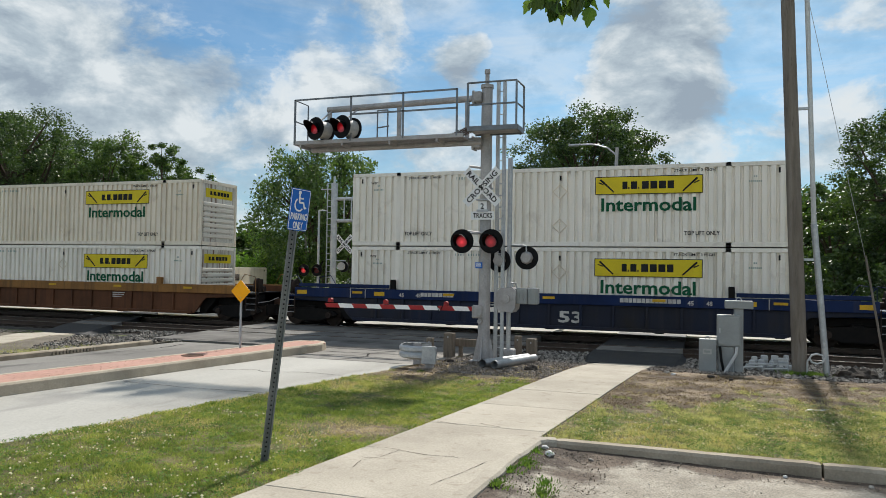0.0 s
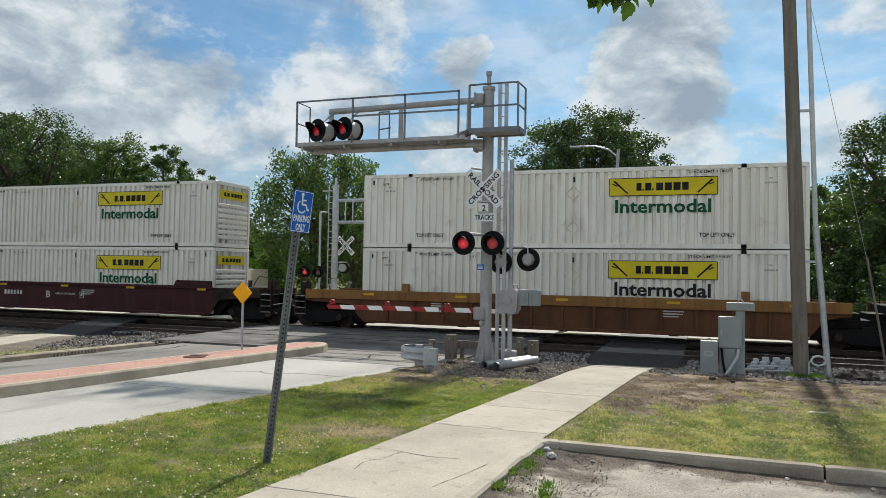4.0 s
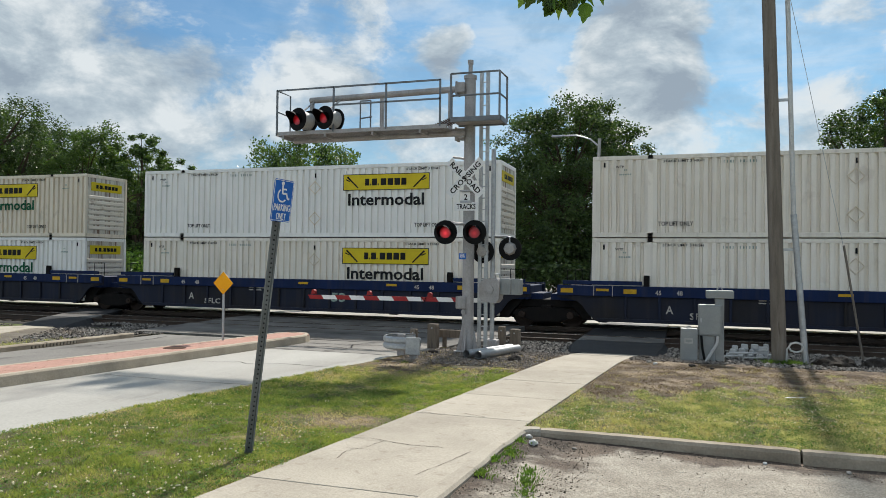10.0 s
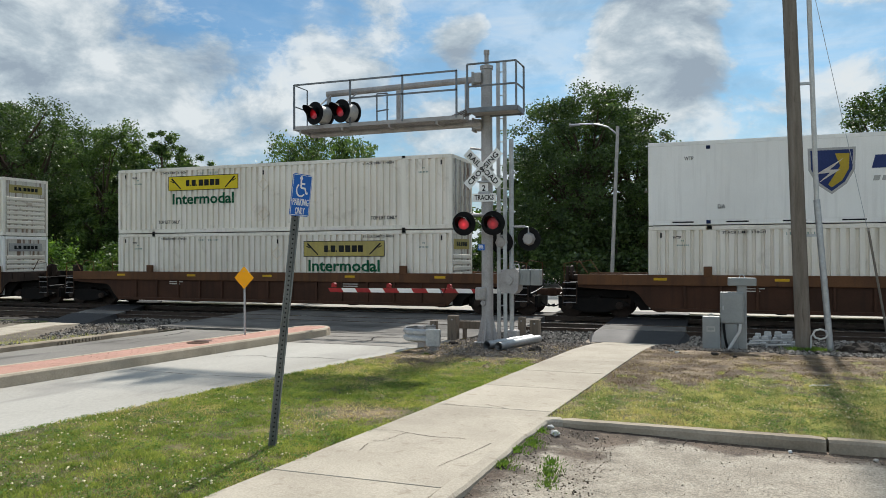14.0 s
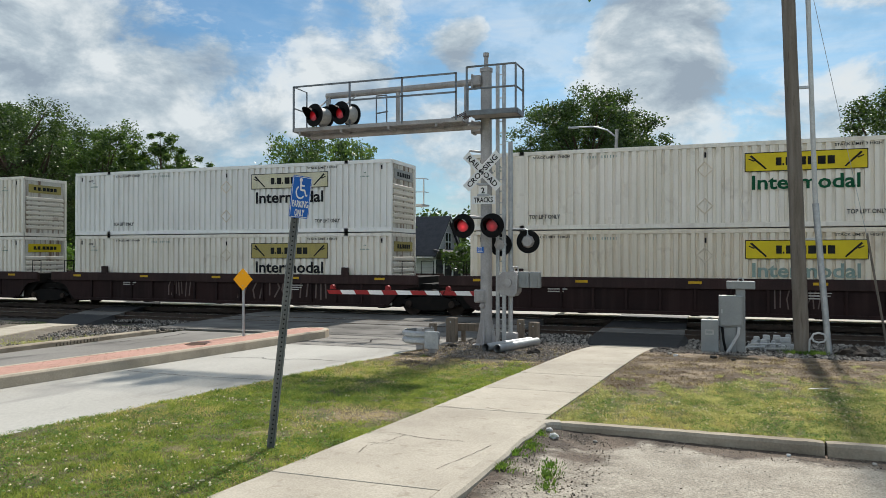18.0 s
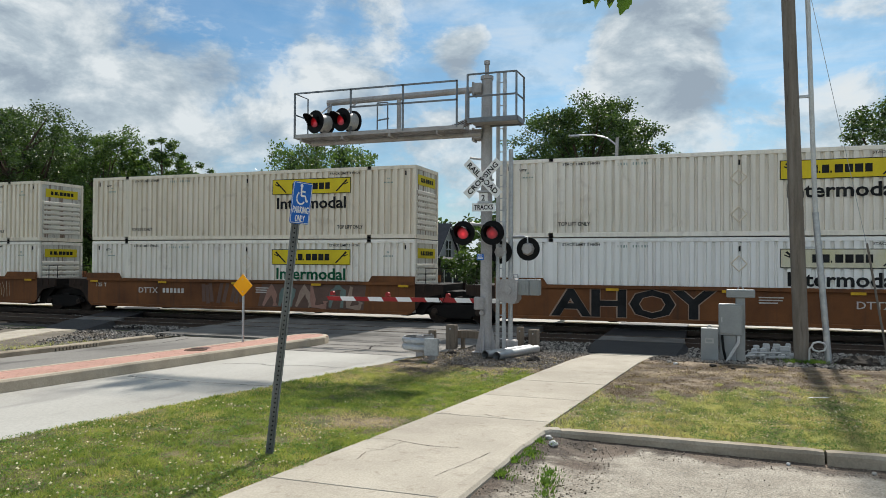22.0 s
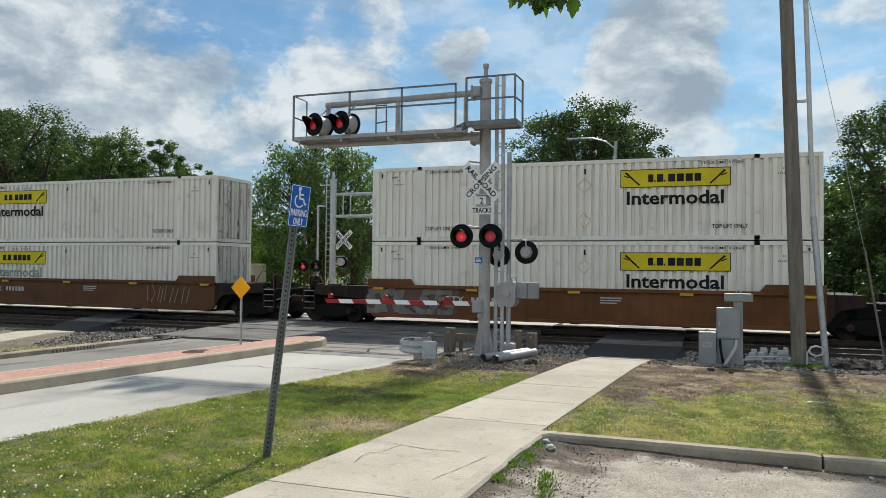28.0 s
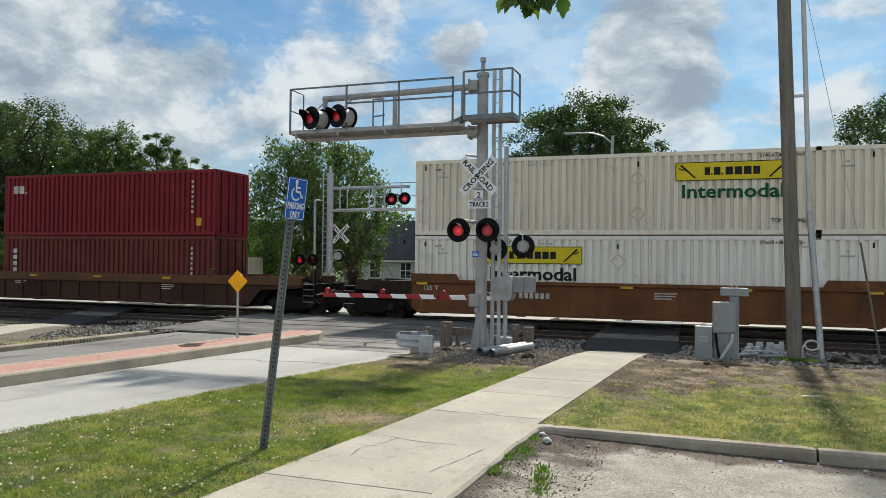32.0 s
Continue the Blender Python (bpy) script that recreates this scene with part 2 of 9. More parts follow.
def leafy(name, c1, c2, trans=0.35, patch=0.35, rough=0.55, spec=0.35, patchy=0.0, tuft=0.0):
    """Leaves: colour varies leaf by leaf, and light shines through."""
    m = bpy.data.materials.new(name)
    m.use_nodes = True
    t = m.node_tree
    bs, out = t.nodes["Principled BSDF"], t.nodes["Material Output"]
    geo = nd(t, "ShaderNodeNewGeometry")
    co = nd(t, "ShaderNodeTexCoord").outputs["Object"]
    n = noise_node(t, co, patch, 4.0)
    f = math_node(t, "ADD", math_node(t, "MULTIPLY", geo.outputs["Random Per Island"], 0.6), math_node(t, "MULTIPLY", n, 0.5))
    if patchy:
        spot = ramp_node(t, noise_node(t, co, patch, 5.0, 0.65), [(0.41, (0, 0, 0)), (0.59, (1, 1, 1))])
        if tuft:
            small = ramp_node(t, noise_node(t, co, tuft, 3.0, 0.6), [(0.36, (0, 0, 0)), (0.64, (1, 1, 1))])
            spot = math_node(t, "ADD", math_node(t, "MULTIPLY", spot, 0.5), math_node(t, "MULTIPLY", small, 0.5))
        f = math_node(t, "ADD", math_node(t, "MULTIPLY", geo.outputs["Random Per Island"], 1.0 - patchy), math_node(t, "MULTIPLY", spot, patchy))
    col = mix_node(t, f, c1, c2)
    wire(t, col, bs.inputs["Base Color"])
    bs.inputs["Roughness"].default_value = rough
    bs.inputs["Specular IOR Level"].default_value = spec
    tr = nd(t, "ShaderNodeBsdfTranslucent")
    wire(t, mix_node(t, 1.0, col, (1.6, 1.8, 0.7), "MULTIPLY"), tr.inputs[0])
    mx = nd(t, "ShaderNodeMixShader")
    mx.inputs[0].default_value = trans
    wire(t, bs.outputs[0], mx.inputs[1])
    wire(t, tr.outputs[0], mx.inputs[2])
    wire(t, mx.outputs[0], out.inputs[0])
    return m


def lawn_soil(name="lawn_soil", a=(0.09, 0.095, 0.03), b=(0.27, 0.215, 0.09), c=(0.095, 0.061, 0.034), d=(0.38, 0.29, 0.19), deep=0.045, gscale=34.0, strong=0.75):
    """Thatch and soil under the grass, worn to bare brown earth where the wear attribute says so."""
    m = bpy.data.materials.new(name)
    m.use_nodes = True
    t = m.node_tree
    bs = t.nodes["Principled BSDF"]
    co = nd(t, "ShaderNodeTexCoord").outputs["Object"]
    wear = nd(t, "ShaderNodeAttribute")
    wear.attribute_name = "wear"
    mid, grain = noise_node(t, co, 2.2, 6.0, 0.65), noise_node(t, co, gscale, 5.0, 0.7)
    turf = mix_node(t, ramp_node(t, mid, [(0.35, (0, 0, 0)), (0.65, (1, 1, 1))]), a, b)
    earth = mix_node(t, ramp_node(t, noise_node(t, co, 1.3, 6.0, 0.6), [(0.44, (0, 0, 0)), (0.66, (1, 1, 1))]), c, d)
    edge = math_node(t, "ADD", wear.outputs["Fac"], math_node(t, "MULTIPLY", math_node(t, "SUBTRACT", mid, 0.5), 1.6))
    col = mix_node(t, ramp_node(t, edge, [(0.3, (0, 0, 0)), (0.7, (1, 1, 1))]), turf, earth)
    col = mix_node(t, strong, col, ramp_node(t, grain, [(0.3, (0.35, 0.35, 0.35)), (0.7, (1.5, 1.5, 1.5))]), "MULTIPLY")
    wire(t, col, bs.inputs["Base Color"])
    bs.inputs["Roughness"].default_value = 0.95
    b = nd(t, "ShaderNodeBump")
    b.inputs["Strength"].default_value, b.inputs["Distance"].default_value = 0.9, deep
    wire(t, grain, b.inputs["Height"])
    wire(t, b.outputs[0], bs.inputs["Normal"])
    return m


M = {}
M["white"] = surf("container_white", (0.86, 0.80, 0.70), (0.78, 0.72, 0.61), 0.5, 0.5, rnd=0.05, streak=((0.42, 0.36, 0.28), 0.4, 5.0), spots=((0.45, 0.38, 0.30), 0.3, 1.3), bscale=30, fine=0.08)
M["beige"] = surf("container_beige", (0.80, 0.71, 0.57), (0.73, 0.64, 0.50), 0.5, 0.5, rnd=0.05, streak=((0.40, 0.32, 0.22), 0.45, 5.0), spots=((0.40, 0.32, 0.24), 0.3, 1.3), bscale=30, fine=0.08)
M["bright"] = surf("container_bright", (0.87, 0.85, 0.80), (0.81, 0.79, 0.74), 0.5, 0.45, rnd=0.03, streak=((0.5, 0.47, 0.42), 0.3, 5.0), bscale=30, fine=0.06)
M["grime"] = surf("container_end", (0.72, 0.68, 0.59), (0.58, 0.53, 0.45), 0.8, 0.6, streak=((0.17, 0.085, 0.045), 0.9, 5.0, 0.5, 0.64), spots=((0.18, 0.12, 0.08), 0.6, 1.6), bscale=30)
M["rib"] = surf("container_rib", (0.76, 0.70, 0.60), (0.66, 0.59, 0.49), 0.8, 0.6, rnd=0.05, spots=((0.30, 0.19, 0.12), 0.5, 1.1), bscale=30, fine=0.1)
M["lump"] = surf("earth_lump", (0.19, 0.13, 0.08), (0.10, 0.068, 0.042), 6, 0.95, bscale=30, each=0.6)
M["dark"] = surf("dark_steel", (0.008, 0.0075, 0.007), (0.016, 0.013, 0.011), 3, 0.75, bscale=50, spec=0.1)
M["wheel"] = surf("wheel_steel", (0.028, 0.021, 0.017), (0.06, 0.042, 0.032), 4, 0.65, 0.2, bscale=50, spec=0.1)
M["yellow"] = surf("logo_yellow", (0.72, 0.56, 0.02), (0.62, 0.46, 0.02), 1.5, 0.5, bscale=30, fine=0.1)
M["ochre"] = surf("logo_ochre", (0.45, 0.36, 0.10), (0.36, 0.30, 0.12), 1.5, 0.55, bscale=30, streak=((0.2, 0.17, 0.1), 0.5, 6.0))
M["pale"] = surf("logo_pale", (0.60, 0.55, 0.32), (0.66, 0.62, 0.50), 1.2, 0.55, bscale=30, streak=((0.3, 0.27, 0.2), 0.5, 6.0))
M["green"] = surf("letter_green", (0.008, 0.075, 0.035), (0.015, 0.11, 0.05), 2, 0.5, bscale=30, spec=0.1)
M["faded"] = surf("letter_faded", (0.30, 0.38, 0.33), (0.20, 0.27, 0.23), 2, 0.6, bscale=30)
M["ink"] = surf("letter_black", (0.010, 0.010, 0.010), (0.03, 0.03, 0.03), 2, 0.5, bscale=30, spec=0.1)
M["red_box"] = surf("container_red", (0.24, 0.025, 0.03), (0.19, 0.022, 0.025), 0.6, 0.5, streak=((0.12, 0.02, 0.02), 0.4, 5.0), bscale=30, fine=0.1, spec=0.1)
M["red_low"] = surf("container_dull_red", (0.18, 0.048, 0.036), (0.14, 0.038, 0.03), 0.6, 0.55, streak=((0.1, 0.03, 0.02), 0.4, 5.0), bscale=30, fine=0.1, spec=0.1)
M["navy"] = surf("car_navy", (0.012, 0.026, 0.085), (0.010, 0.018, 0.05), 0.7, 0.55, bscale=30, streak=((0.05, 0.05, 0.055), 0.4, 4.0), spec=0.1)
# lower navy side: grime plus the shade below the top chord, painted in
M["navy_low"] = surf("car_navy_shaded_grimy", (0.012, 0.018, 0.04), (0.022, 0.019, 0.018), 0.35, 0.7, bscale=30, streak=((0.05, 0.042, 0.036), 0.4, 4.0), spec=0.25)
M["tan_car"] = surf("car_tan", (0.30, 0.145, 0.045), (0.19, 0.09, 0.035), 0.6, 0.65, bscale=30, streak=((0.07, 0.045, 0.03), 0.7, 4.0), spec=0.1)
M["brown_car"] = surf("car_brown", (0.16, 0.075, 0.035), (0.10, 0.05, 0.028), 0.6, 0.65, bscale=30, streak=((0.05, 0.035, 0.03), 0.6, 4.0), spec=0.1)
M["orange_car"] = surf("car_rust_orange", (0.205, 0.082, 0.031), (0.115, 0.049, 0.023), 0.6, 0.65, bscale=30, streak=((0.06, 0.04, 0.03), 0.6, 4.0), spec=0.1)
M["maroon"] = surf("car_maroon", (0.066, 0.019, 0.02), (0.046, 0.016, 0.017), 0.6, 0.5, bscale=30, streak=((0.10, 0.07, 0.06), 0.3, 4.0), spec=0.1)
M["dull_maroon"] = surf("car_dull_maroon", (0.055, 0.03, 0.027), (0.035, 0.024, 0.022), 0.7, 0.65, bscale=30, streak=((0.09, 0.06, 0.05), 0.4, 4.0), spec=0.1)
# lower sides again: body colours darkened for grime and painted chord shade
M["tan_low"] = surf("car_tan_shaded_grimy", (0.15, 0.062, 0.03), (0.085, 0.04, 0.022), 0.5, 0.7, bscale=30, streak=((0.04, 0.025, 0.018), 0.6, 4.0), spec=0.1)
M["brown_low"] = surf("car_brown_shaded_grimy", (0.085, 0.04, 0.024), (0.05, 0.027, 0.018), 0.5, 0.7, bscale=30, streak=((0.03, 0.02, 0.016), 0.6, 4.0), spec=0.1)
M["maroon_low"] = surf("car_maroon_shaded_grimy", (0.035, 0.018, 0.016), (0.022, 0.014, 0.013), 0.5, 0.7, bscale=30, streak=((0.06, 0.04, 0.034), 0.4, 4.0), spec=0.1)
M["mark_white"] = surf("mark_white", (0.62, 0.58, 0.52), (0.4, 0.36, 0.32), 3, 0.6, bscale=30, fine=0.2)
M["mark_yellow"] = surf("reflector_yellow", (0.65, 0.38, 0.02), (0.5, 0.28, 0.02), 3, 0.4, bscale=30)
M["galv"] = surf("galvanised_steel", (0.47, 0.48, 0.48), (0.36, 0.37, 0.38), 5, 0.45, 0.55, bscale=25, fine=0.2)
M["alu"] = surf("aluminium_paint", (0.40, 0.38, 0.37), (0.30, 0.29, 0.28), 3, 0.5, 0.2, bscale=30, streak=((0.2, 0.17, 0.15), 0.4, 6.0))
M["black"] = surf("black_paint", (0.006, 0.006, 0.0065), (0.012, 0.012, 0.012), 3, 0.6, bscale=40, spec=0.1)
M["red"] = surf("gate_red", (0.34, 0.028, 0.028), (0.26, 0.025, 0.025), 3, 0.5, bscale=40)
M["post_steel"] = surf("post_steel", (0.20, 0.215, 0.21), (0.15, 0.16, 0.155), 3, 0.5, 0.3, bscale=30)
M["sign_white"] = surf("sign_white", (0.80, 0.80, 0.78), (0.74, 0.74, 0.72), 2, 0.45, bscale=40, fine=0.06)
M["sign_blue"] = surf("sign_blue", (0.02, 0.14, 0.50), (0.018, 0.11, 0.42), 2, 0.4, bscale=40, fine=0.08)
M["sign_amber"] = surf("marker_amber", (0.95, 0.42, 0.008), (0.90, 0.38, 0.008), 2, 0.35, bscale=40, fine=0.06)
M["lens_off"] = surf("red_lens_unlit", (0.10, 0.006, 0.008), (0.07, 0.005, 0.006), 4, 0.15, bscale=20, fine=0.1, spec=0.6)
M["lens_on"] = lens_glow("red_lens_lit", 0.62)
M["lens_dim"] = lens_glow("red_lens_dim", 0.26)
M["lens_white"] = surf("grey_back", (0.42, 0.41, 0.38), (0.36, 0.35, 0.33), 4, 0.5, bscale=30)
M["concrete"] = surf("sidewalk_concrete", (0.445, 0.40, 0.325), (0.355, 0.315, 0.255), 0.9, 0.88, bump=0.004, bscale=45, rnd=0.06, spots=((0.24, 0.20, 0.15), 0.55, 5.5), fine=0.32)
M["road"] = surf("road_concrete", (0.44, 0.425, 0.385), (0.35, 0.335, 0.30), 0.45, 0.85, bump=0.003, bscale=40, spots=((0.24, 0.23, 0.215), 0.5, 0.9), fine=0.22, stretch=(1, 0.35, 1))
M["worn_asphalt"] = surf("worn_asphalt", (0.27, 0.255, 0.23), (0.18, 0.17, 0.155), 0.5, 0.9, bump=0.004, bscale=50, spots=((0.08, 0.075, 0.07), 0.6, 1.0), fine=0.3, stretch=(1, 0.4, 1))
M["pale_gravel"] = surf("pale_gravel", (0.50, 0.48, 0.44), (0.36, 0.345, 0.31), 0.4, 0.95, bump=0.01, bscale=15, fine=0.3)
M["seam"] = surf("soil_in_seam", (0.075, 0.06, 0.047), (0.045, 0.036, 0.028), 6, 0.95, bscale=30, spec=0.1)
M["kerb"] = surf("kerb_concrete", (0.37, 0.315, 0.24), (0.21, 0.175, 0.13), 1.5, 0.9, bump=0.004, bscale=35, rnd=0.06, spots=((0.16, 0.13, 0.10), 0.6, 3.0))
M["kerb_pale"] = surf("median_kerb", (0.50, 0.43, 0.335), (0.37, 0.315, 0.24), 1.5, 0.9, bump=0.003, bscale=35, spots=((0.3, 0.26, 0.2), 0.4, 2.5))
M["dust"] = surf("dusty_mortar", (0.41, 0.235, 0.185), (0.36, 0.205, 0.16), 1.5, 0.9, bscale=35)
M["asphalt"] = surf("asphalt", (0.20, 0.19, 0.175), (0.10, 0.095, 0.088), 0.8, 0.85, bump=0.004, bscale=70, spots=((0.2, 0.19, 0.18), 0.4, 0.9), spec=0.1)
M["ramp"] = surf("new_asphalt", (0.020, 0.021, 0.024), (0.032, 0.032, 0.034), 1.5, 0.7, bump=0.006, bscale=60, spec=0.3)
M["lot"] = lawn_soil("parking_asphalt", (0.41, 0.365, 0.295), (0.27, 0.236, 0.186), (0.062, 0.044, 0.031), (0.165, 0.122, 0.088), 0.012, 42.0, 0.9)
M["brick"] = surf("paver_red", (0.50, 0.29, 0.23), (0.43, 0.25, 0.195), 1.2, 0.85, bump=0.003, bscale=50, rnd=0.04, fine=0.35)
M["gravel"] = surf("gravel_stone", (0.115, 0.104, 0.091), (0.27, 0.245, 0.212), 9.0, 0.9, bscale=20, each=0.9)
M["rubble"] = surf("brown_rubble", (0.25, 0.215, 0.18), (0.14, 0.118, 0.098), 7.0, 0.95, bscale=20, each=0.6)
M["grit"] = surf("grit", (0.30, 0.25, 0.195), (0.17, 0.135, 0.10), 5.0, 0.95, bscale=30, each=0.7)
M["ballast_bed"] = surf("ballast_dust", (0.035, 0.032, 0.03), (0.085, 0.077, 0.068), 2.0, 0.95, bump=0.02, bscale=18, spots=((0.22, 0.2, 0.18), 0.5, 9.0), fine=0.5)
M["clod"] = surf("dark_clod", (0.035, 0.03, 0.026), (0.075, 0.065, 0.055), 5, 0.95, bump=0.02, bscale=20, spec=0.1)
M["dirt"] = surf("bare_dirt", (0.36, 0.31, 0.25), (0.20, 0.165, 0.125), 0.9, 0.95, bump=0.02, bscale=22, spots=((0.36, 0.31, 0.25), 0.6, 4.0), fine=0.5)
M["soil"] = lawn_soil()
M["verge"] = surf("verge_gravel", (0.20, 0.175, 0.14), (0.115, 0.098, 0.075), 0.9, 0.95, bump=0.02, bscale=22, spots=((0.27, 0.235, 0.18), 0.6, 4.0), fine=0.5)
M["far_grass"] = surf("far_grass", (0.075, 0.10, 0.03), (0.11, 0.125, 0.045), 0.2, 0.95, bump=0.02, bscale=12, fine=0.3)
M["rail"] = surf("rail_side", (0.085, 0.06, 0.045), (0.055, 0.042, 0.034), 3, 0.7, 0.2, bscale=30)
M["polished"] = surf("polished_rail_head", (0.75, 0.74, 0.72), (0.65, 0.64, 0.62), 3, 0.22, 0.9, bscale=30, fine=0.05)
M["rust"] = surf("rusty_steel", (0.10, 0.055, 0.035), (0.07, 0.04, 0.03), 3, 0.8, 0.2, bscale=40, spec=0.1)
M["tie"] = surf("timber_tie", (0.055, 0.042, 0.032), (0.03, 0.025, 0.02), 2, 0.9, bump=0.006, bscale=30, rnd=0.2, spec=0.1)
M["wood"] = surf("pole_wood", (0.225, 0.195, 0.162), (0.14, 0.118, 0.096), 1.2, 0.85, bump=0.006, bscale=30, stretch=(6, 6, 0.6), spots=((0.09, 0.065, 0.05), 0.6, 3.0))
M["bark"] = surf("bark", (0.10, 0.075, 0.055), (0.06, 0.045, 0.035), 4, 0.95, bump=0.02, bscale=20, stretch=(3, 3, 0.7))
M["leaf_a"] = leafy("leaf_dark", (0.012, 0.031, 0.009), (0.095, 0.145, 0.04), 0.26, 0.9, rough=0.45, spec=0.45, patchy=0.6)
M["leaf_b"] = leafy("leaf_mid", (0.015, 0.042, 0.010), (0.13, 0.195, 0.05), 0.28, 0.9, rough=0.45, spec=0.45, patchy=0.6)
M["leaf_twig"] = leafy("leaf_twig", (0.02, 0.05, 0.012), (0.10, 0.15, 0.035), 0.3, 6.0, patchy=0.3)
M["leaf_c"] = leafy("leaf_bright", (0.045, 0.10, 0.016), (0.19, 0.31, 0.065), 0.35, 0.9, patchy=0.5)
M["blade"] = leafy("grass_blade", (0.045, 0.095, 0.02), (0.47, 0.475, 0.175), 0.3, 2.2, rough=0.85, spec=0.08, patchy=0.6, tuft=11.0)
M["blade_east"] = leafy("grass_blade_yellowed", (0.08, 0.108, 0.042), (0.72, 0.63, 0.395), 0.3, 2.2, rough=0.85, spec=0.08, patchy=0.6, tuft=11.0)
M["clover_leaf"] = leafy("clover_leaf", (0.05, 0.11, 0.025), (0.17, 0.26, 0.07), 0.25, 1.2, rough=0.85, spec=0.08)
M["weed"] = leafy("weed_leaf", (0.05, 0.10, 0.025), (0.17, 0.23, 0.075), 0.3, 5.0, rough=0.8, spec=0.1)
M["litter"] = leafy("dead_grass_litter", (0.09, 0.06, 0.036), (0.28, 0.20, 0.105), 0.1, 0.9, rough=0.85, spec=0.08)
M["straw"] = leafy("dry_grass", (0.40, 0.31, 0.16), (0.74, 0.59, 0.34), 0.25, 0.6, rough=0.85, spec=0.08, patchy=0.55)
M["clover"] = surf("clover_flower", (0.82, 0.74, 0.50), (0.70, 0.62, 0.40), 5, 0.8)
M["rail_steel"] = surf("rail_steel", (0.19, 0.205, 0.22), (0.14, 0.15, 0.16), 4, 0.5, 0.3, bscale=25, fine=0.2)
M["old_timber"] = surf("old_timber", (0.20, 0.165, 0.13), (0.11, 0.09, 0.07), 1.5, 0.9, bump=0.006, bscale=30, stretch=(6, 6, 0.6), spots=((0.07, 0.055, 0.045), 0.6, 4.0))
M["end_steel"] = surf("car_end_grimy", (0.020, 0.014, 0.011), (0.045, 0.028, 0.020), 1.2, 0.75, bscale=30, streak=((0.08, 0.045, 0.03), 0.5, 4.0), spec=0.15)
M["box_grey"] = surf("cabinet_grey", (0.30, 0.31, 0.30), (0.25, 0.26, 0.255), 2, 0.5, 0.1, bscale=30, fine=0.1)
M["siding"] = surf("house_siding", (0.62, 0.63, 0.62), (0.55, 0.56, 0.56), 1, 0.7, bscale=20, stretch=(0.2, 0.2, 8))
M["shingle"] = surf("roof_shingle", (0.05, 0.052, 0.06), (0.075, 0.075, 0.085), 2, 0.85, bscale=15, fine=0.4)
M["glass"] = surf("window_glass", (0.03, 0.035, 0.04), (0.05, 0.055, 0.06), 2, 0.08, bscale=10, fine=0, spec=0.8)
M["pvc"] = surf("meter_grey", (0.55, 0.55, 0.53), (0.45, 0.45, 0.44), 4, 0.5, bscale=30)
M["bluegraf"] = surf("spray_blue", (0.03, 0.06, 0.17), (0.05, 0.09, 0.22), 1.5, 0.6, bscale=30)
M["greygraf"] = surf("spray_grey", (0.36, 0.255, 0.19), (0.27, 0.185, 0.135), 1.5, 0.6, bscale=30, streak=((0.2, 0.11, 0.06), 0.5, 4.0))
M["dullgraf"] = surf("spray_dull", (0.15, 0.09, 0.065), (0.11, 0.065, 0.05), 1.5, 0.6, bscale=30)
M["pinkgraf"] = surf("spray_pink", (0.36, 0.20, 0.15), (0.27, 0.14, 0.10), 1.5, 0.6, bscale=30)
M["faintgraf"] = surf("spray_faint", (0.17, 0.13, 0.115), (0.11, 0.085, 0.075), 1.5, 0.6, bscale=30)
M["silver"] = surf("spray_silver", (0.36, 0.34, 0.32), (0.27, 0.25, 0.23), 1.5, 0.55, bscale=30, streak=((0.16, 0.11, 0.08), 0.5, 4.0))
M["bonegraf"] = surf("spray_bone", (0.46, 0.36, 0.25), (0.35, 0.26, 0.17), 1.5, 0.6, bscale=30, streak=((0.16, 0.09, 0.05), 0.5, 4.0))
M["ashgraf"] = surf("spray_ash", (0.24, 0.21, 0.19), (0.17, 0.145, 0.125), 1.5, 0.6, bscale=30, streak=((0.10, 0.06, 0.04), 0.5, 4.0))
M["tealgraf"] = surf("spray_teal", (0.17, 0.22, 0.19), (0.12, 0.16, 0.14), 1.5, 0.6, bscale=30, streak=((0.12, 0.08, 0.05), 0.5, 4.0))
M["skygraf"] = surf("spray_sky", (0.20, 0.24, 0.28), (0.12, 0.16, 0.22), 1.5, 0.6, bscale=30)
M["navygraf"] = surf("spray_navy", (0.015, 0.03, 0.10), (0.012, 0.022, 0.07), 1.5, 0.6, bscale=30)
M["swift_blue"] = surf("print_navy", (0.02, 0.035, 0.12), (0.025, 0.04, 0.14), 2, 0.5, bscale=30)
M["gold"] = surf("print_gold", (0.42, 0.30, 0.03), (0.36, 0.26, 0.03), 2, 0.5, bscale=30)


# ---- mesh helpers ----
def box(bm, x0, x1, y0, y1, z0, z1, bevel=0.0):
    r = bmesh.ops.create_cube(bm, size=1.0)
    vs = r["verts"]
    for v in vs:
        v.co = (x0 + (v.co.x + 0.5) * (x1 - x0), y0 + (v.co.y + 0.5) * (y1 - y0), z0 + (v.co.z + 0.5) * (z1 - z0))
    if bevel:
        es = list({e for v in vs for e in v.link_edges})
        bmesh.ops.bevel(bm, geom=es, offset=bevel, segments=1, affect="EDGES", profile=0.5)
    return vs


def tube(bm, a, b, r, seg=10, r2=None, caps=True):
    a, b = Vector(a), Vector(b)
    ln = (b - a).length
    m = Matrix.Translation((a + b) / 2) @ (b - a).to_track_quat("Z", "Y").to_matrix().to_4x4()
    bmesh.ops.create_cone(bm, cap_ends=caps, segments=seg, radius1=r, radius2=r if r2 is None else r2, depth=ln, matrix=m)


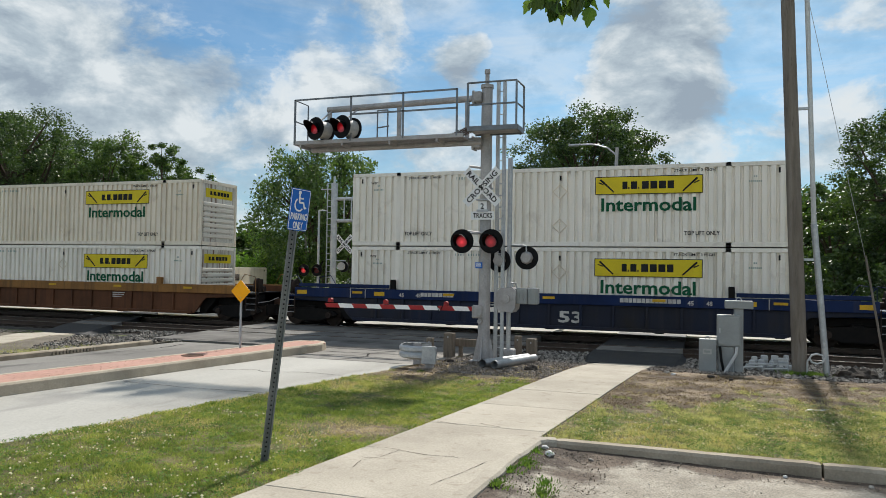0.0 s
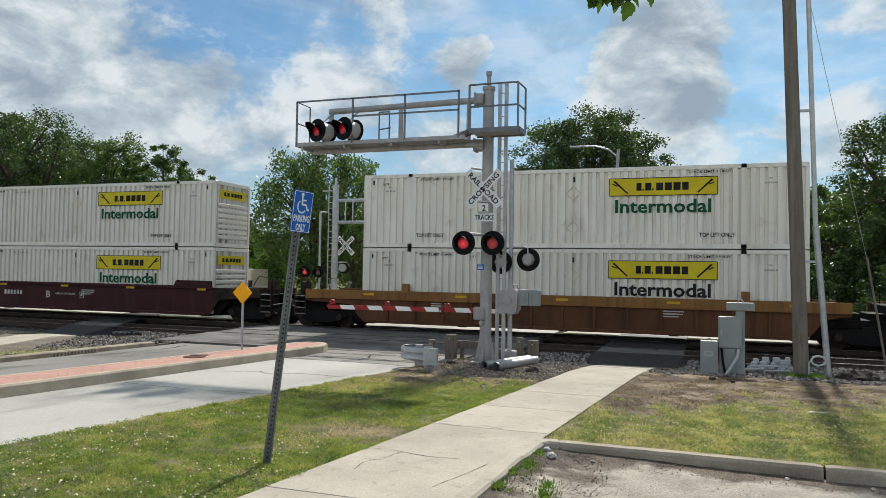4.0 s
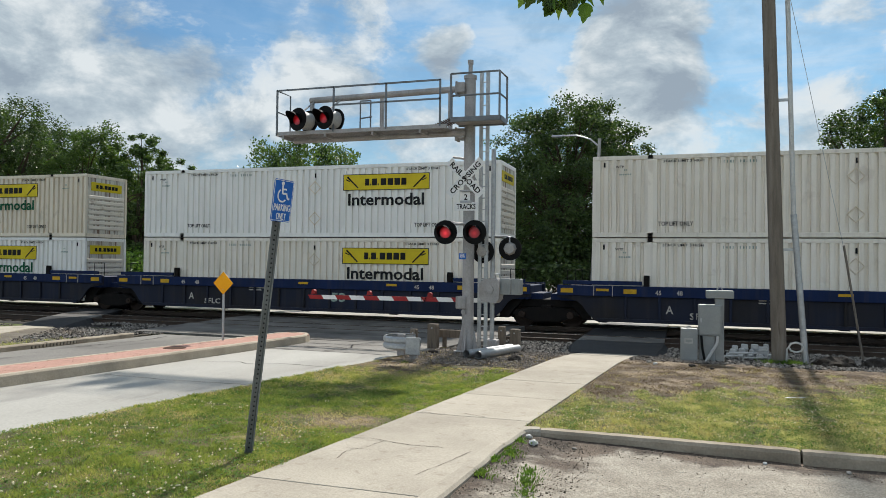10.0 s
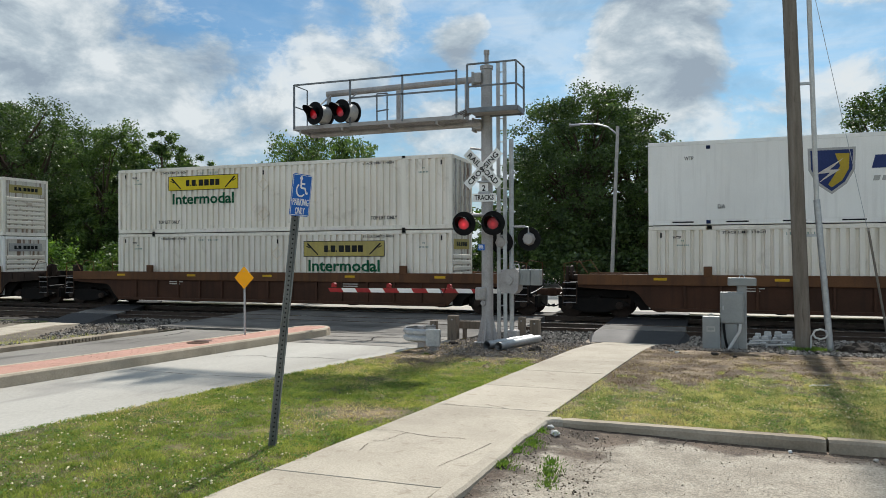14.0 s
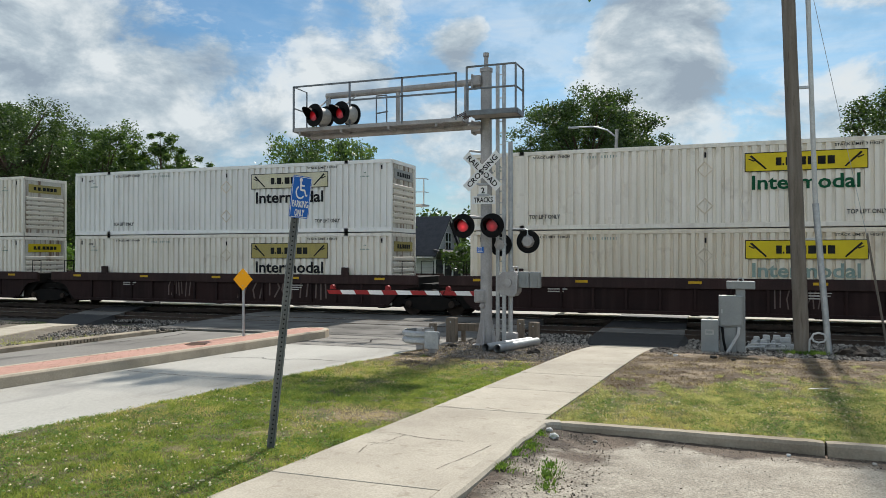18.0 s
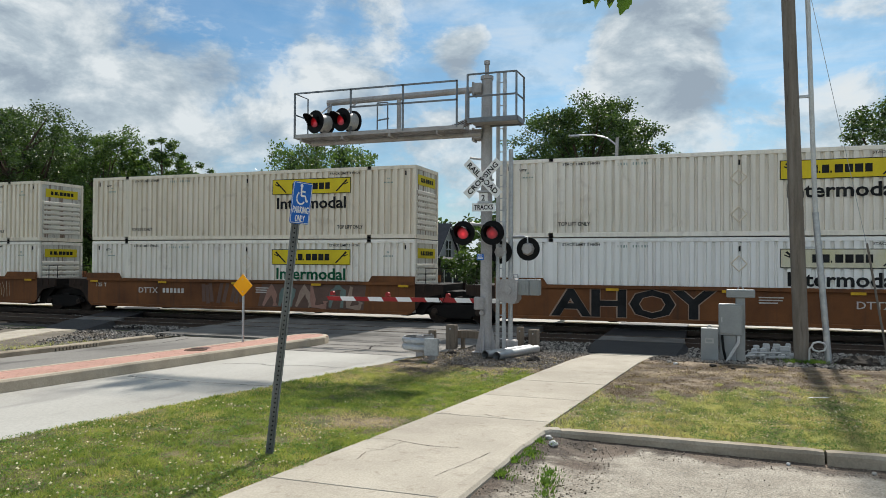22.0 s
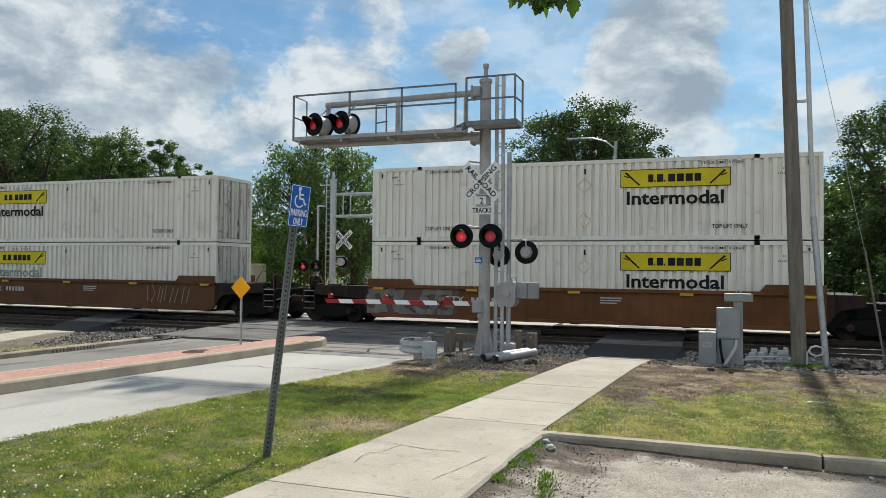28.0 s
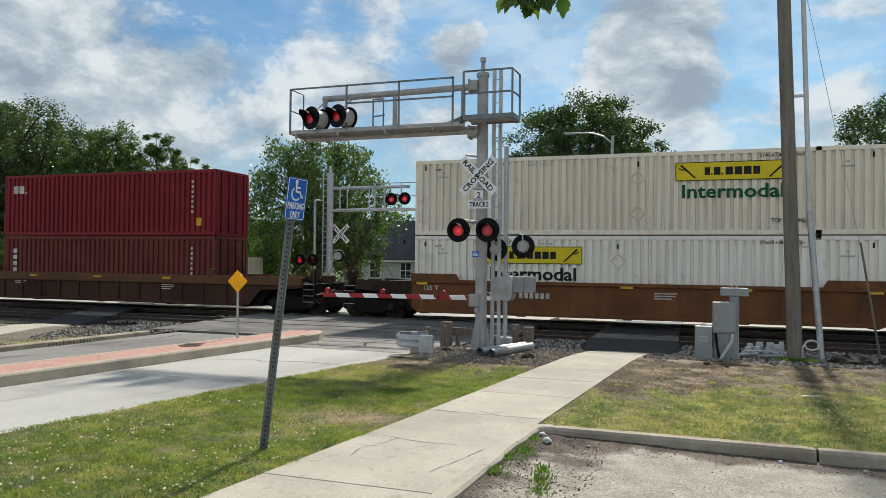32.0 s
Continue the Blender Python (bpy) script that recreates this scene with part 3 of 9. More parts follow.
def path_tube(bm, pts, r, seg=6):
    """One bent tube swept along points."""
    pts = [Vector(p) for p in pts]
    rings = []
    side = None
    for i, p in enumerate(pts):
        d = (pts[min(i + 1, len(pts) - 1)] - pts[max(i - 1, 0)]).normalized()
        if side is None:
            side = d.orthogonal().normalized()
        side = (side - d * side.dot(d)).normalized()
        up = d.cross(side)
        rings.append([bm.verts.new(p + (side * math.cos(k * 6.28318 / seg) + up * math.sin(k * 6.28318 / seg)) * r) for k in range(seg)])
    fs = []
    for a, b in zip(rings, rings[1:]):
        for k in range(seg):
            fs.append(bm.faces.new((a[k], a[(k + 1) % seg], b[(k + 1) % seg], b[k])))
    if (pts[0] - pts[-1]).length > 1e-4:
        fs += [bm.faces.new(rings[0][::-1]), bm.faces.new(rings[-1])]
    bmesh.ops.recalc_face_normals(bm, faces=fs)


def prism(bm, pts, axis, lo, hi):
    """A flat outline pushed from lo to hi along an axis: the outline's two numbers fill the other two axes in order."""
    def at(p, w):
        return {"x": (w, p[0], p[1]), "y": (p[0], w, p[1]), "z": (p[0], p[1], w)}[axis]
    a = [bm.verts.new(at(p, lo)) for p in pts]
    b = [bm.verts.new(at(p, hi)) for p in pts]
    n = len(pts)
    fs = [bm.faces.new(a), bm.faces.new(b[::-1])]
    for i in range(n):
        fs.append(bm.faces.new((a[i], b[i], b[(i + 1) % n], a[(i + 1) % n])))
    bmesh.ops.recalc_face_normals(bm, faces=fs)


def smooth_mesh(me, angle=40):
    for p in me.polygons:
        p.use_smooth = True
    me.set_sharp_from_angle(angle=radians(angle))


def finish(name, bm, material, smooth=False):
    me = bpy.data.meshes.new(name)
    bm.to_mesh(me)
    bm.free()
    if material:
        me.materials.append(material)
    if smooth:
        smooth_mesh(me)
    return me


def part(name, bm, material, parent=None, label="", smooth=False):
    ob = new(name, finish(name, bm, material, smooth))
    ob.parent = parent
    if label:
        ob["label"] = label
    return ob


def shared(name, me, parent, x=0.0, y=0.0, z=0.0, rz=0.0, rx=0.0, ry=0.0):
    ob = new(name, me)
    ob.parent = parent
    ob.location, ob.rotation_euler = (x, y, z), (radians(rx), radians(ry), radians(rz))
    return ob


def thing(name, label, category, group="", m=None, kind=""):
    ob = new(name)
    ob.empty_display_size = 0.2
    if m is not None:
        ob.matrix_world = m
    return tagged(ob, label, category, group, kind)


def flat(name, pts, z, material, thick=0.0, kind="structure", label="", category=""):
    """A sheet of ground from an outline in plan; z is a number or a function of (x, y)."""
    bm = bmesh.new()
    h = z if callable(z) else (lambda x, y: z)
    top = [bm.verts.new((x, y, h(x, y))) for x, y in pts]
    f = bm.faces.new(top)
    if f.normal.z < 0 or True:
        bmesh.ops.recalc_face_normals(bm, faces=[f])
        f.normal_update()
        if f.normal.z < 0:
            f.normal_flip()
    if thick:
        r = bmesh.ops.extrude_face_region(bm, geom=[f])
        low = [g for g in r["geom"] if isinstance(g, bmesh.types.BMVert)]
        for v in low:
            v.co.z -= thick
        bmesh.ops.recalc_face_normals(bm, faces=bm.faces[:])
    ob = new(name, finish(name, bm, material))
    return tagged(ob, label, category, kind=kind)


def words(text, size, bold=0.0, depth=0.004, narrow=1.0):
    """Lettering as a mesh that stands in the xz plane and faces -y, centred."""
    cu = bpy.data.curves.new("lettering", "FONT")
    cu.body, cu.size, cu.offset, cu.extrude = text, size, bold * size, depth / 2
    cu.align_x, cu.align_y, cu.resolution_u = "CENTER", "CENTER", 2
    ob = bpy.data.objects.new("lettering", cu)
    scene.collection.objects.link(ob)
    me = bpy.data.meshes.new_from_object(ob.evaluated_get(bpy.context.evaluated_depsgraph_get()))
    bpy.data.objects.remove(ob)
    bpy.data.curves.remove(cu)
    me.transform(Matrix.Rotation(radians(90), 4, "X") @ Matrix.Diagonal((narrow, 1, 1, 1)))
    return me


def lettering(name, text, size, material, parent, x, y, z, rz=0.0, bold=0.0, narrow=1.0, label=""):
    me = words(text, size, bold, 0.004, narrow)
    me.materials.append(material)
    ob = shared(name, me, parent, x, y, z, rz)
    if label:
        ob["label"] = label
    return ob


# ---- ground heights ----
def gz(x, y):
    """The lie of the land: it falls gently to the tracks."""
    if y <= -8.5:
        return 0.06 - 0.0133 * (y + 8.5)
    if y <= -6.0:
        return 0.06 - 0.21 * (y + 8.5) / 2.5
    if y <= 5.0:
        return -0.15
    return -0.15


# ---- ground, road, pavements, tracks ----
def road_z(x, y):
    if y <= -8.5:
        return gz(x, y)
    if y <= -4.3:
        return 0.06 - 0.06 * (y + 8.5) / 4.2
    return 0.0 if y <= 3.6 else -0.03


def strip(name, left, right, ys, z, material, thick, kind="structure", label="", category="", lift=0.0):
    """A ribbon of ground between two edges given as functions of y, as a slab with sides."""
    bm = bmesh.new()
    rows = []
    for y in ys:
        xs = (left(y), right(y))
        rows.append([bm.verts.new((x, y, z(x, y) + lift - d)) for d in (0, thick) for x in xs])
    for a, b in zip(rows, rows[1:]):
        for i, j in ((0, 1), (1, 3), (3, 2), (2, 0)):
            bm.faces.new((a[i], a[j], b[j], b[i]))
    bm.faces.new(rows[0])
    bm.faces.new(rows[-1])
    bmesh.ops.recalc_face_normals(bm, faces=bm.faces[:])
    ob = new(name, finish(name, bm, material))
    return tagged(ob, label, category, kind=kind)


def span(a, b, step):
    n = max(1, round(abs(b - a) / step))
    return [a + (b - a) * i / n for i in range(n + 1)]


def walk_l(y):
    return -2.60 + (y + 6.2) * 0.098


def walk_r(y):
    return -1.14 + (y + 6.2) * 0.077


def road_e(y):
    return -6.45 + (y + 10.4) * 0.14 if y < -8 else -6.11 + (y + 8) * 0.03


def med_n(y):
    return -10.2 + (y + 10.5) * 0.09 if y < -8.6 else -10.03


def road_w(y):
    return -15.08


def wear(x, y):
    """How bare the lawns are: 0 full grass, 1 trampled earth."""
    wob = 0.5 * math.sin(x * 2.3 + 0.7 * math.sin(y * 1.7)) + 0.35 * math.sin(x * 5.1 + y * 2.0)
    if x < -2.2:
        w = (y + 14.1 + 0.7 * math.sin(x * 1.9) + 0.4 * math.sin(x * 4.3 + y)) / 3.0
        w += 0.3 * noise.noise(Vector((x * 1.9, y * 1.9, 2.0))) + 0.3 * noise.noise(Vector((x * 5.5, y * 5.5, 4.0)))
        sign = math.exp(-(((x + 4.35) / 0.9) ** 2 + ((y + 17.6) / 0.55) ** 2)) * 0.75
        return min(1.0, max(0.0, w, sign))
    line = -16.1 + 0.6 * max(0.0, min(x + 1.6, 7.0)) + wob
    w = (y - line) / 3.4
    if y > -9.6:
        w = max(w, (y + 9.6) / 0.8)
    w += 0.5 * noise.noise(Vector((x * 1.9, y * 1.9, 2.0))) + 0.4 * noise.noise(Vector((x * 5.5, y * 5.5, 4.0)))
    strip_ = math.exp(-(((x + 1.75 - (y + 14) * 0.08) / 0.35) ** 2)) * 0.5
    return min(1.0, max(0.0, w, strip_))


def lot_wear(x, y):
    """Soil washed over the lot's edge: deep in the corner, a band along the kerb's foot."""
    ragged = 0.25 * noise.noise(Vector((x * 1.3, y * 1.3, 5.0))) + 0.12 * noise.noise(Vector((x * 4.0, y * 4.0, 6.0)))
    band = 1.0 - (-17.28 - y + 1.6 * ragged) / 0.75
    corner = 1.2 - math.hypot((x + 2.1) / 1.0, (y + 17.9) / 1.5) * 0.75 + ragged
    edge = 0.9 - (x - walk_r(y) - 0.15 + ragged) / 0.5
    return min(1.0, max(0.0, band, corner, edge if y > -21 else 0.0))


def lot_z(x, y):
    """The lot's surface: soil lies banked against the kerb in its corner."""
    side = math.exp(-((x + 1.95) / 0.42) ** 2) * min(1.0, max(0.0, (y + 22) / 2))
    foot = math.exp(-((y + 17.28) / 0.3) ** 2) * max(0.0, min(1.0, (1.5 - x) / 3.2))
    return gz(x, y) - 0.12 + 0.095 * max(side, 0.7 * foot) + 0.02 * max(side, foot) * noise.noise(Vector((x * 7, y * 7, 3.0)))


def lawn(name, left, right, ys, nx, label, bare=None, height=None, material=None, category="lawn", rough=1.0):
    """A worn lawn as an uneven sheet with a wear value at each point."""
    bm = bmesh.new()
    layer = bm.verts.layers.float.new("wear")
    rows = []
    for y in ys:
        a, b = left(y), right(y)
        row = []
        for i in range(nx + 1):
            x = a + (b - a) * i / nx
            edge = 0.0 if i in (0, nx) else 1.0
            v = bm.verts.new((x, y, (height or gz)(x, y) + rough * edge * (0.022 * noise.noise(Vector((x * 1.7, y * 1.7, 1.0))) + 0.012 * noise.noise(Vector((x * 6, y * 6, 2.0))))))
            v[layer] = (bare or wear)(x, y)
            row.append(v)
        rows.append(row)
    for r, q in zip(rows, rows[1:]):
        for i in range(nx):
            bm.faces.new((r[i], r[i + 1], q[i + 1], q[i]))
    tagged(new(name, finish(name, bm, material or M["soil"])), label, category, kind="structure")


def make_ground():
    ys = [-1500, -200, -60, -40, -30, -25, -20, -15, -12, -8.5, -7.2, -6, -4.6, 4.6, 7, 12, 40, 200, 1500]
    xs = [-1500, -300, -80, -40, -25, -16, -10, -6, -2, 2, 6, 12, 30, 80, 300, 1500]
    bm = bmesh.new()
    grid = [[bm.verts.new((x, y, gz(x, max(y, -40)) - (0.3 if -45 < y < -6 else 0.08 if y < 6 else 0.0))) for x in xs] for y in ys]
    for r, s in zip(grid, grid[1:]):
        for i in range(len(xs) - 1):
            bm.faces.new((r[i], r[i + 1], s[i + 1], s[i]))
    tagged(new("ground", finish("ground", bm, M["far_grass"])), "rough grass and soil running out to the horizon", "ground", kind="structure")
    lawn("lawn_west", road_e, walk_l, [-60, -45, -35] + span(-28, -8.3, 0.16), 30, "worn mown lawn with clover between road and sidewalk")
    lawn("lawn_east", walk_r, lambda y: 11.0, span(-17.1, -8.3, 0.16), 76, "worn mown lawn with clover behind the kerb")
    strip("lawn_east_outer", lambda y: 11.0, lambda y: 60.0, span(-17.1, -8.3, 1.5), gz, M["soil"], 0.35, label="mown lawn running on behind the kerb", category="lawn")
    strip("trackside_dirt_west", road_e, walk_l, span(-8.3, -5.0, 0.8), gz, M["dirt"], 0.3, label="bare gravelly dirt beside the track", category="dirt")
    strip("trackside_dirt_east", walk_r, lambda y: 60.0, span(-8.3, -5.0, 0.8), gz, M["dirt"], 0.3, label="bare gravelly dirt beside the track", category="dirt")
    strip("parking_lot", lambda y: -2.3 - (-21 - y) * 2.5 if y > -24 else -14.0, lambda y: 60.0, [-60, -40, -30, -26, -24, -23, -22, -21.2], gz, M["lot"], 0.2, label="weathered light asphalt parking lot", category="parking lot", lift=-0.12)
    lawn("parking_lot_edge", walk_r, lambda y: 11.0, span(-21.2, -17.2, 0.1), 120, "weathered asphalt with soil washed along the kerb", lot_wear, lot_z, M["lot"], "parking lot", 0.35)
    strip("parking_lot_outer", lambda y: 11.0, lambda y: 60.0, [-21.2, -19, -17.2], gz, M["lot"], 0.2, label="weathered light asphalt parking lot", category="parking lot", lift=-0.12)
    strip("road_near_lane", lambda y: med_n(y) - 0.4, road_e, span(-60, -10.1, 1.5), road_z, M["road"], 0.3, label="pale concrete traffic lane", category="road", lift=-0.02)
    # soil ribbon that also stands in for the shaded edge below the grass
    strip("gutter_soil", lambda y: road_e(y) - 0.07 - 0.05 * math.sin(y * 3.1) * math.sin(y * 1.3), lambda y: road_e(y) - 0.002, span(-40, -7.6, 0.25), road_z, M["soil"], 0.1, label="thin line of gutter soil and painted edge shade along the lawn", category="soil", lift=-0.008)
    strip("road_worn_lane", lambda y: med_n(y) - 0.4, road_e, span(-10.1, -7.4, 0.9), road_z, M["worn_asphalt"], 0.3, label="worn grey asphalt patch before the tracks", category="road", lift=-0.024)
    strip("road_far_lane", road_w, lambda y: med_n(y) - 0.9, span(-60, -8.0, 1.5), road_z, M["worn_asphalt"], 0.3, label="worn grey asphalt traffic lane beyond the median", category="road", lift=-0.02)
    strip("crossing_asphalt", lambda y: -16.6 - (y + 8) * 0.16, lambda y: road_e(y) + (0.0 if y < -6 else 0.5), [-7.4, -6.4, -5.3, -4.3, -3.76], road_z, M["asphalt"], 0.3, label="dark patched asphalt at the level crossing", category="road", lift=-0.016)
    strip("crossing_asphalt_inner", lambda y: -17.5, lambda y: -5.6, [-1.98, 0.30], road_z, M["asphalt"], 0.2, label="dark asphalt strip between the two tracks", category="road", lift=-0.016)
    strip("crossing_asphalt_north", lambda y: -18.0, lambda y: -5.6, [2.34, 6, 12, 40, 120], road_z, M["road"], 0.2, label="pale concrete road beyond the tracks", category="road", lift=-0.02)
    strip("gravel_access", lambda y: -140.0, lambda y: 90.0, [4.5, 5.0, 6.5, 8.0], lambda x, y: -0.14 if y < 4.7 else -0.12, M["pale_gravel"], 0.1, label="pale gravel strip beyond the tracks", category="gravel")
    strip("verge_far", lambda y: -60.0, lambda y: road_w(y) - 0.31, span(-40, -8.2, 2), gz, M["verge"], 0.3, label="gravelly verge with thin grass beyond the road", category="verge")
    strip("ballast_bed", lambda y: -140.0, lambda y: 90.0, [-6.0, -4.9, -4.4, 3.9, 5.2], lambda x, y: -0.5 if y in (-6.0, 5.2) else -0.21, M["ballast_bed"], 0.2, label="crushed stone ballast bed under two tracks", category="ballast")


def make_sidewalk():
    walkway = tagged(new("sidewalk"), "cracked tan concrete sidewalk leading to the tracks", "sidewalk", kind="structure")
    cuts = [-31.4, -29.58, -27.75, -25.92, -24.09, -22.26, -20.43, -18.6, -16.77, -14.94, -13.11, -11.28, -9.45, -7.7, -6.15]
    for a, b in zip(cuts, cuts[1:]):
        bm = bmesh.new()
        g = 0.0025
        vs = []
        for d in (0.0, 0.18):
            for y in (a + g, b - g):
                for x in (walk_l(y) + g, walk_r(y) - g):
                    vs.append(bm.verts.new((x, y, gz(x, y) + 0.025 - d)))
        for f in ((0, 1, 3, 2), (4, 6, 7, 5), (0, 4, 5, 1), (2, 3, 7, 6), (0, 2, 6, 4), (1, 5, 7, 3)):
            bm.faces.new([vs[i] for i in f])
        bmesh.ops.recalc_face_normals(bm, faces=bm.faces[:])
        tilt = random.uniform(-0.004, 0.004)
        for v in bm.verts:
            v.co.z += tilt
        bmesh.ops.bevel(bm, geom=[e for e in bm.edges if all(v.co.z > gz(0, v.co.y) - 0.05 for v in e.verts)], offset=0.006, segments=1, affect="EDGES")
        part("slab", bm, M["concrete"], walkway)
    # cracks: thin dark ribbons that lie on the slabs
    lines = [[(-4.0, -18.62), (-3.55, -18.52), (-3.0, -18.66), (-2.6, -18.63)], [(-3.34, -18.56), (-3.42, -18.95), (-3.55, -19.2), (-3.5, -19.5)],
             [(-3.6, -19.05), (-3.3, -19.02)], [(-3.55, -16.72), (-3.2, -16.8), (-2.95, -16.6), (-2.6, -16.75)], [(-2.5, -19.8), (-2.35, -19.2), (-2.25, -18.7)]]
    for line in lines:
        bm = bmesh.new()
        left, right = [], []
        pts = []
        for (x0, y0), (x1, y1) in zip(line, line[1:]):
            for i in range(6):
                f = i / 6
                pts.append((x0 + (x1 - x0) * f + random.uniform(-0.008, 0.008), y0 + (y1 - y0) * f + random.uniform(-0.008, 0.008)))
        pts.append(line[-1])
        for x, y in pts:
            w = random.uniform(0.002, 0.006)
            left.append(bm.verts.new((x - w, y - w, gz(x, y) + 0.031)))
            right.append(bm.verts.new((x + w, y + w, gz(x, y) + 0.031)))
        for i in range(len(pts) - 1):
            bm.faces.new((left[i], right[i], right[i + 1], left[i + 1]))
        part("crack", bm, M["seam"], walkway)


def make_cracks():
    """Tarred cracks and joints in the lanes, as thin dark ribbons."""
    rs = random.Random(21)
    for line, w in (([(-9.9, -13.1), (-9.2, -12.7), (-8.9, -12.95), (-8.1, -12.6), (-7.0, -12.7)], 0.012), ([(-10.3, -9.3), (-9.0, -9.0), (-7.6, -9.2), (-6.3, -8.95)], 0.03), ([(-9.9, -8.4), (-8.2, -8.15), (-6.3, -8.2)], 0.035),
                    ([(-10.3, -10.12), (-8.6, -10.1), (-6.5, -10.12)], 0.02), ([(-10.4, -15.4), (-8.6, -15.5), (-7.1, -15.35)], 0.01), ([(-8.6, -9.9), (-8.3, -9.0), (-8.6, -8.2), (-8.2, -7.4)], 0.02),
                    ([(-14.6, -12.0), (-14.2, -10.0), (-14.5, -8.4)], 0.02), ([(-16.0, -7.2), (-12.0, -6.9), (-8.0, -7.0)], 0.03), ([(-14.0, -5.5), (-11.0, -5.2), (-7.0, -5.3)], 0.03)):
        pts = []
        for (x0, y0), (x1, y1) in zip(line, line[1:]):
            pts += [(x0 + (x1 - x0) * i / 8 + rs.uniform(-0.03, 0.03), y0 + (y1 - y0) * i / 8 + rs.uniform(-0.03, 0.03)) for i in range(8)]
        bm = bmesh.new()
        rows = []
        for i, (x, y) in enumerate(pts):
            a, b = pts[max(i - 1, 0)], pts[min(i + 1, len(pts) - 1)]
            d = math.hypot(b[0] - a[0], b[1] - a[1])
            k = w * rs.uniform(0.4, 1.2)
            nx, ny = -(b[1] - a[1]) / d * k, (b[0] - a[0]) / d * k
            rows.append([bm.verts.new((x + s * nx, y + s * ny, road_z(x, y) - 0.012)) for s in (-1, 1)])
        for r, q in zip(rows, rows[1:]):
            bm.faces.new((r[0], r[1], q[1], q[0]))
        bmesh.ops.recalc_face_normals(bm, faces=bm.faces[:])
        tagged(new("road_crack", finish("road_crack", bm, M["dark"])), "dark tarred crack in the road surface", "crack", kind="structure")


def make_kerbs():
    # the parking lot's kerb: straight run with joints, then a curve into the sidewalk
    k = tagged(new("parking_kerb"), "weathered concrete kerb round the parking lot", "kerb", kind="structure")
    runs = [(-1.75, 1.30), (1.32, 4.6), (4.62, 7.9), (7.92, 11.2)]
    for a, b in runs:
        bm = bmesh.new()
        top, prev = gz(0, -17.2) + 0.03, None
        for x in span(a + 0.004, b - 0.004, 0.09):
            chip = [0.011 * noise.noise(Vector((x * 5, q * 3.0, 1.0))) + 0.006 * noise.noise(Vector((x * 17, q * 3.0, 2.0))) for q in range(4)]
            end = 0.02 if x < a + 0.03 or x > b - 0.03 else 0.0
            ring = [bm.verts.new((x, yy, zz)) for yy, zz in ((-17.285, top - 0.38), (-17.28 + chip[0] + end, top - 0.035 + chip[1]), (-17.25 + chip[2] + end, top + 0.4 * chip[1] - end * 0.5), (-17.11, top + 0.4 * chip[3] - end * 0.5), (-17.08, top - 0.02), (-17.08, top - 0.38))]
            if prev:
                for q in range(5):
                    bm.faces.new((prev[q], prev[q + 1], ring[q + 1], ring[q]))
            else:
                bm.faces.new(ring)
            prev = ring
        bm.faces.new(prev[::-1])
        bmesh.ops.recalc_face_normals(bm, faces=bm.faces[:])
        part("kerb_stone", bm, M["kerb"], k)
    bm = bmesh.new()
    prev = None
    pts = [(-1.75, -17.18), (-1.90, -17.23), (-1.98, -17.36), (-2.02, -17.6), (-2.05, -17.95), (-2.07, -18.3), (-2.08, -18.65), (-2.09, -19.0), (-2.1, -19.4), (-2.12, -19.8), (-2.14, -20.3), (-2.16, -20.8), (-2.3, -22.5)]
    for i, (x, y) in enumerate(pts):
        nx, ny = pts[min(i + 1, len(pts) - 1)][0] - pts[max(i - 1, 0)][0], pts[min(i + 1, len(pts) - 1)][1] - pts[max(i - 1, 0)][1]
        ln = math.hypot(nx, ny)
        half = 0.1 + 0.012 * math.sin(i * 2.1)
        ox, oy = -ny / ln * half, nx / ln * half
        top = gz(x, y) + 0.034 + 0.006 * math.sin(i * 1.3)
        ring = [bm.verts.new((x + s * ox, y + s * oy, h)) for s, h in ((1, top - 0.35), (1, top - 0.03), (0.75, top), (-0.75, top), (-1, top - 0.03), (-1, top - 0.35))]
        if prev:
            for j in range(5):
                bm.faces.new((prev[j], prev[j + 1], ring[j + 1], ring[j]))
        prev = ring
    bmesh.ops.recalc_face_normals(bm, faces=bm.faces[:])
    part("kerb_curve", bm, M["concrete"], k, "worn tan kerb flush with the sidewalk")
    # median: kerb ring with pavers inside
    med = tagged(new("median"), "raised median of red brick pavers inside a concrete kerb", "median", kind="structure")
    near = [(med_n(y), y) for y in span(-40, -8.7, 1.0)]
    nose = [(-10.03, -8.3), (-10.12, -7.9), (-10.35, -7.58), (-10.68, -7.45), (-11.0, -7.58), (-11.18, -7.95), (-11.2, -8.4)]
    far = [(med_n(y) - 1.15, y) for y in span(-9.0, -40, 1.0)]
    ring = near + nose + far
    bm = bmesh.new()
    outer, inner = [], []
    n = len(ring)
    for i, (x, y) in enumerate(ring):
        px, py = ring[max(i - 1, 0)]
        qx, qy = ring[min(i + 1, n - 1)]
        dx, dy = qx - px, qy - py
        ln = math.hypot(dx, dy)
        ix, iy = -dy / ln * 0.13, dx / ln * 0.13
        h = road_z(x, y)
        outer.append((bm.verts.new((x, y, h - 0.2)), bm.verts.new((x, y, h + 0.155)), bm.verts.new((x + ix * 0.2, y + iy * 0.2, h + 0.19))))
        inner.append((bm.verts.new((x + ix, y + iy, h + 0.19)), bm.verts.new((x + ix, y + iy, h - 0.1))))
    for i in range(n - 1):
        a, b, c, d = outer[i], outer[i + 1], inner[i], inner[i + 1]
        for q in ((a[0], a[1], b[1], b[0]), (a[1], a[2], b[2], b[1]), (a[2], c[0], d[0], b[2]), (c[0], c[1], d[1], d[0])):
            bm.faces.new(q)
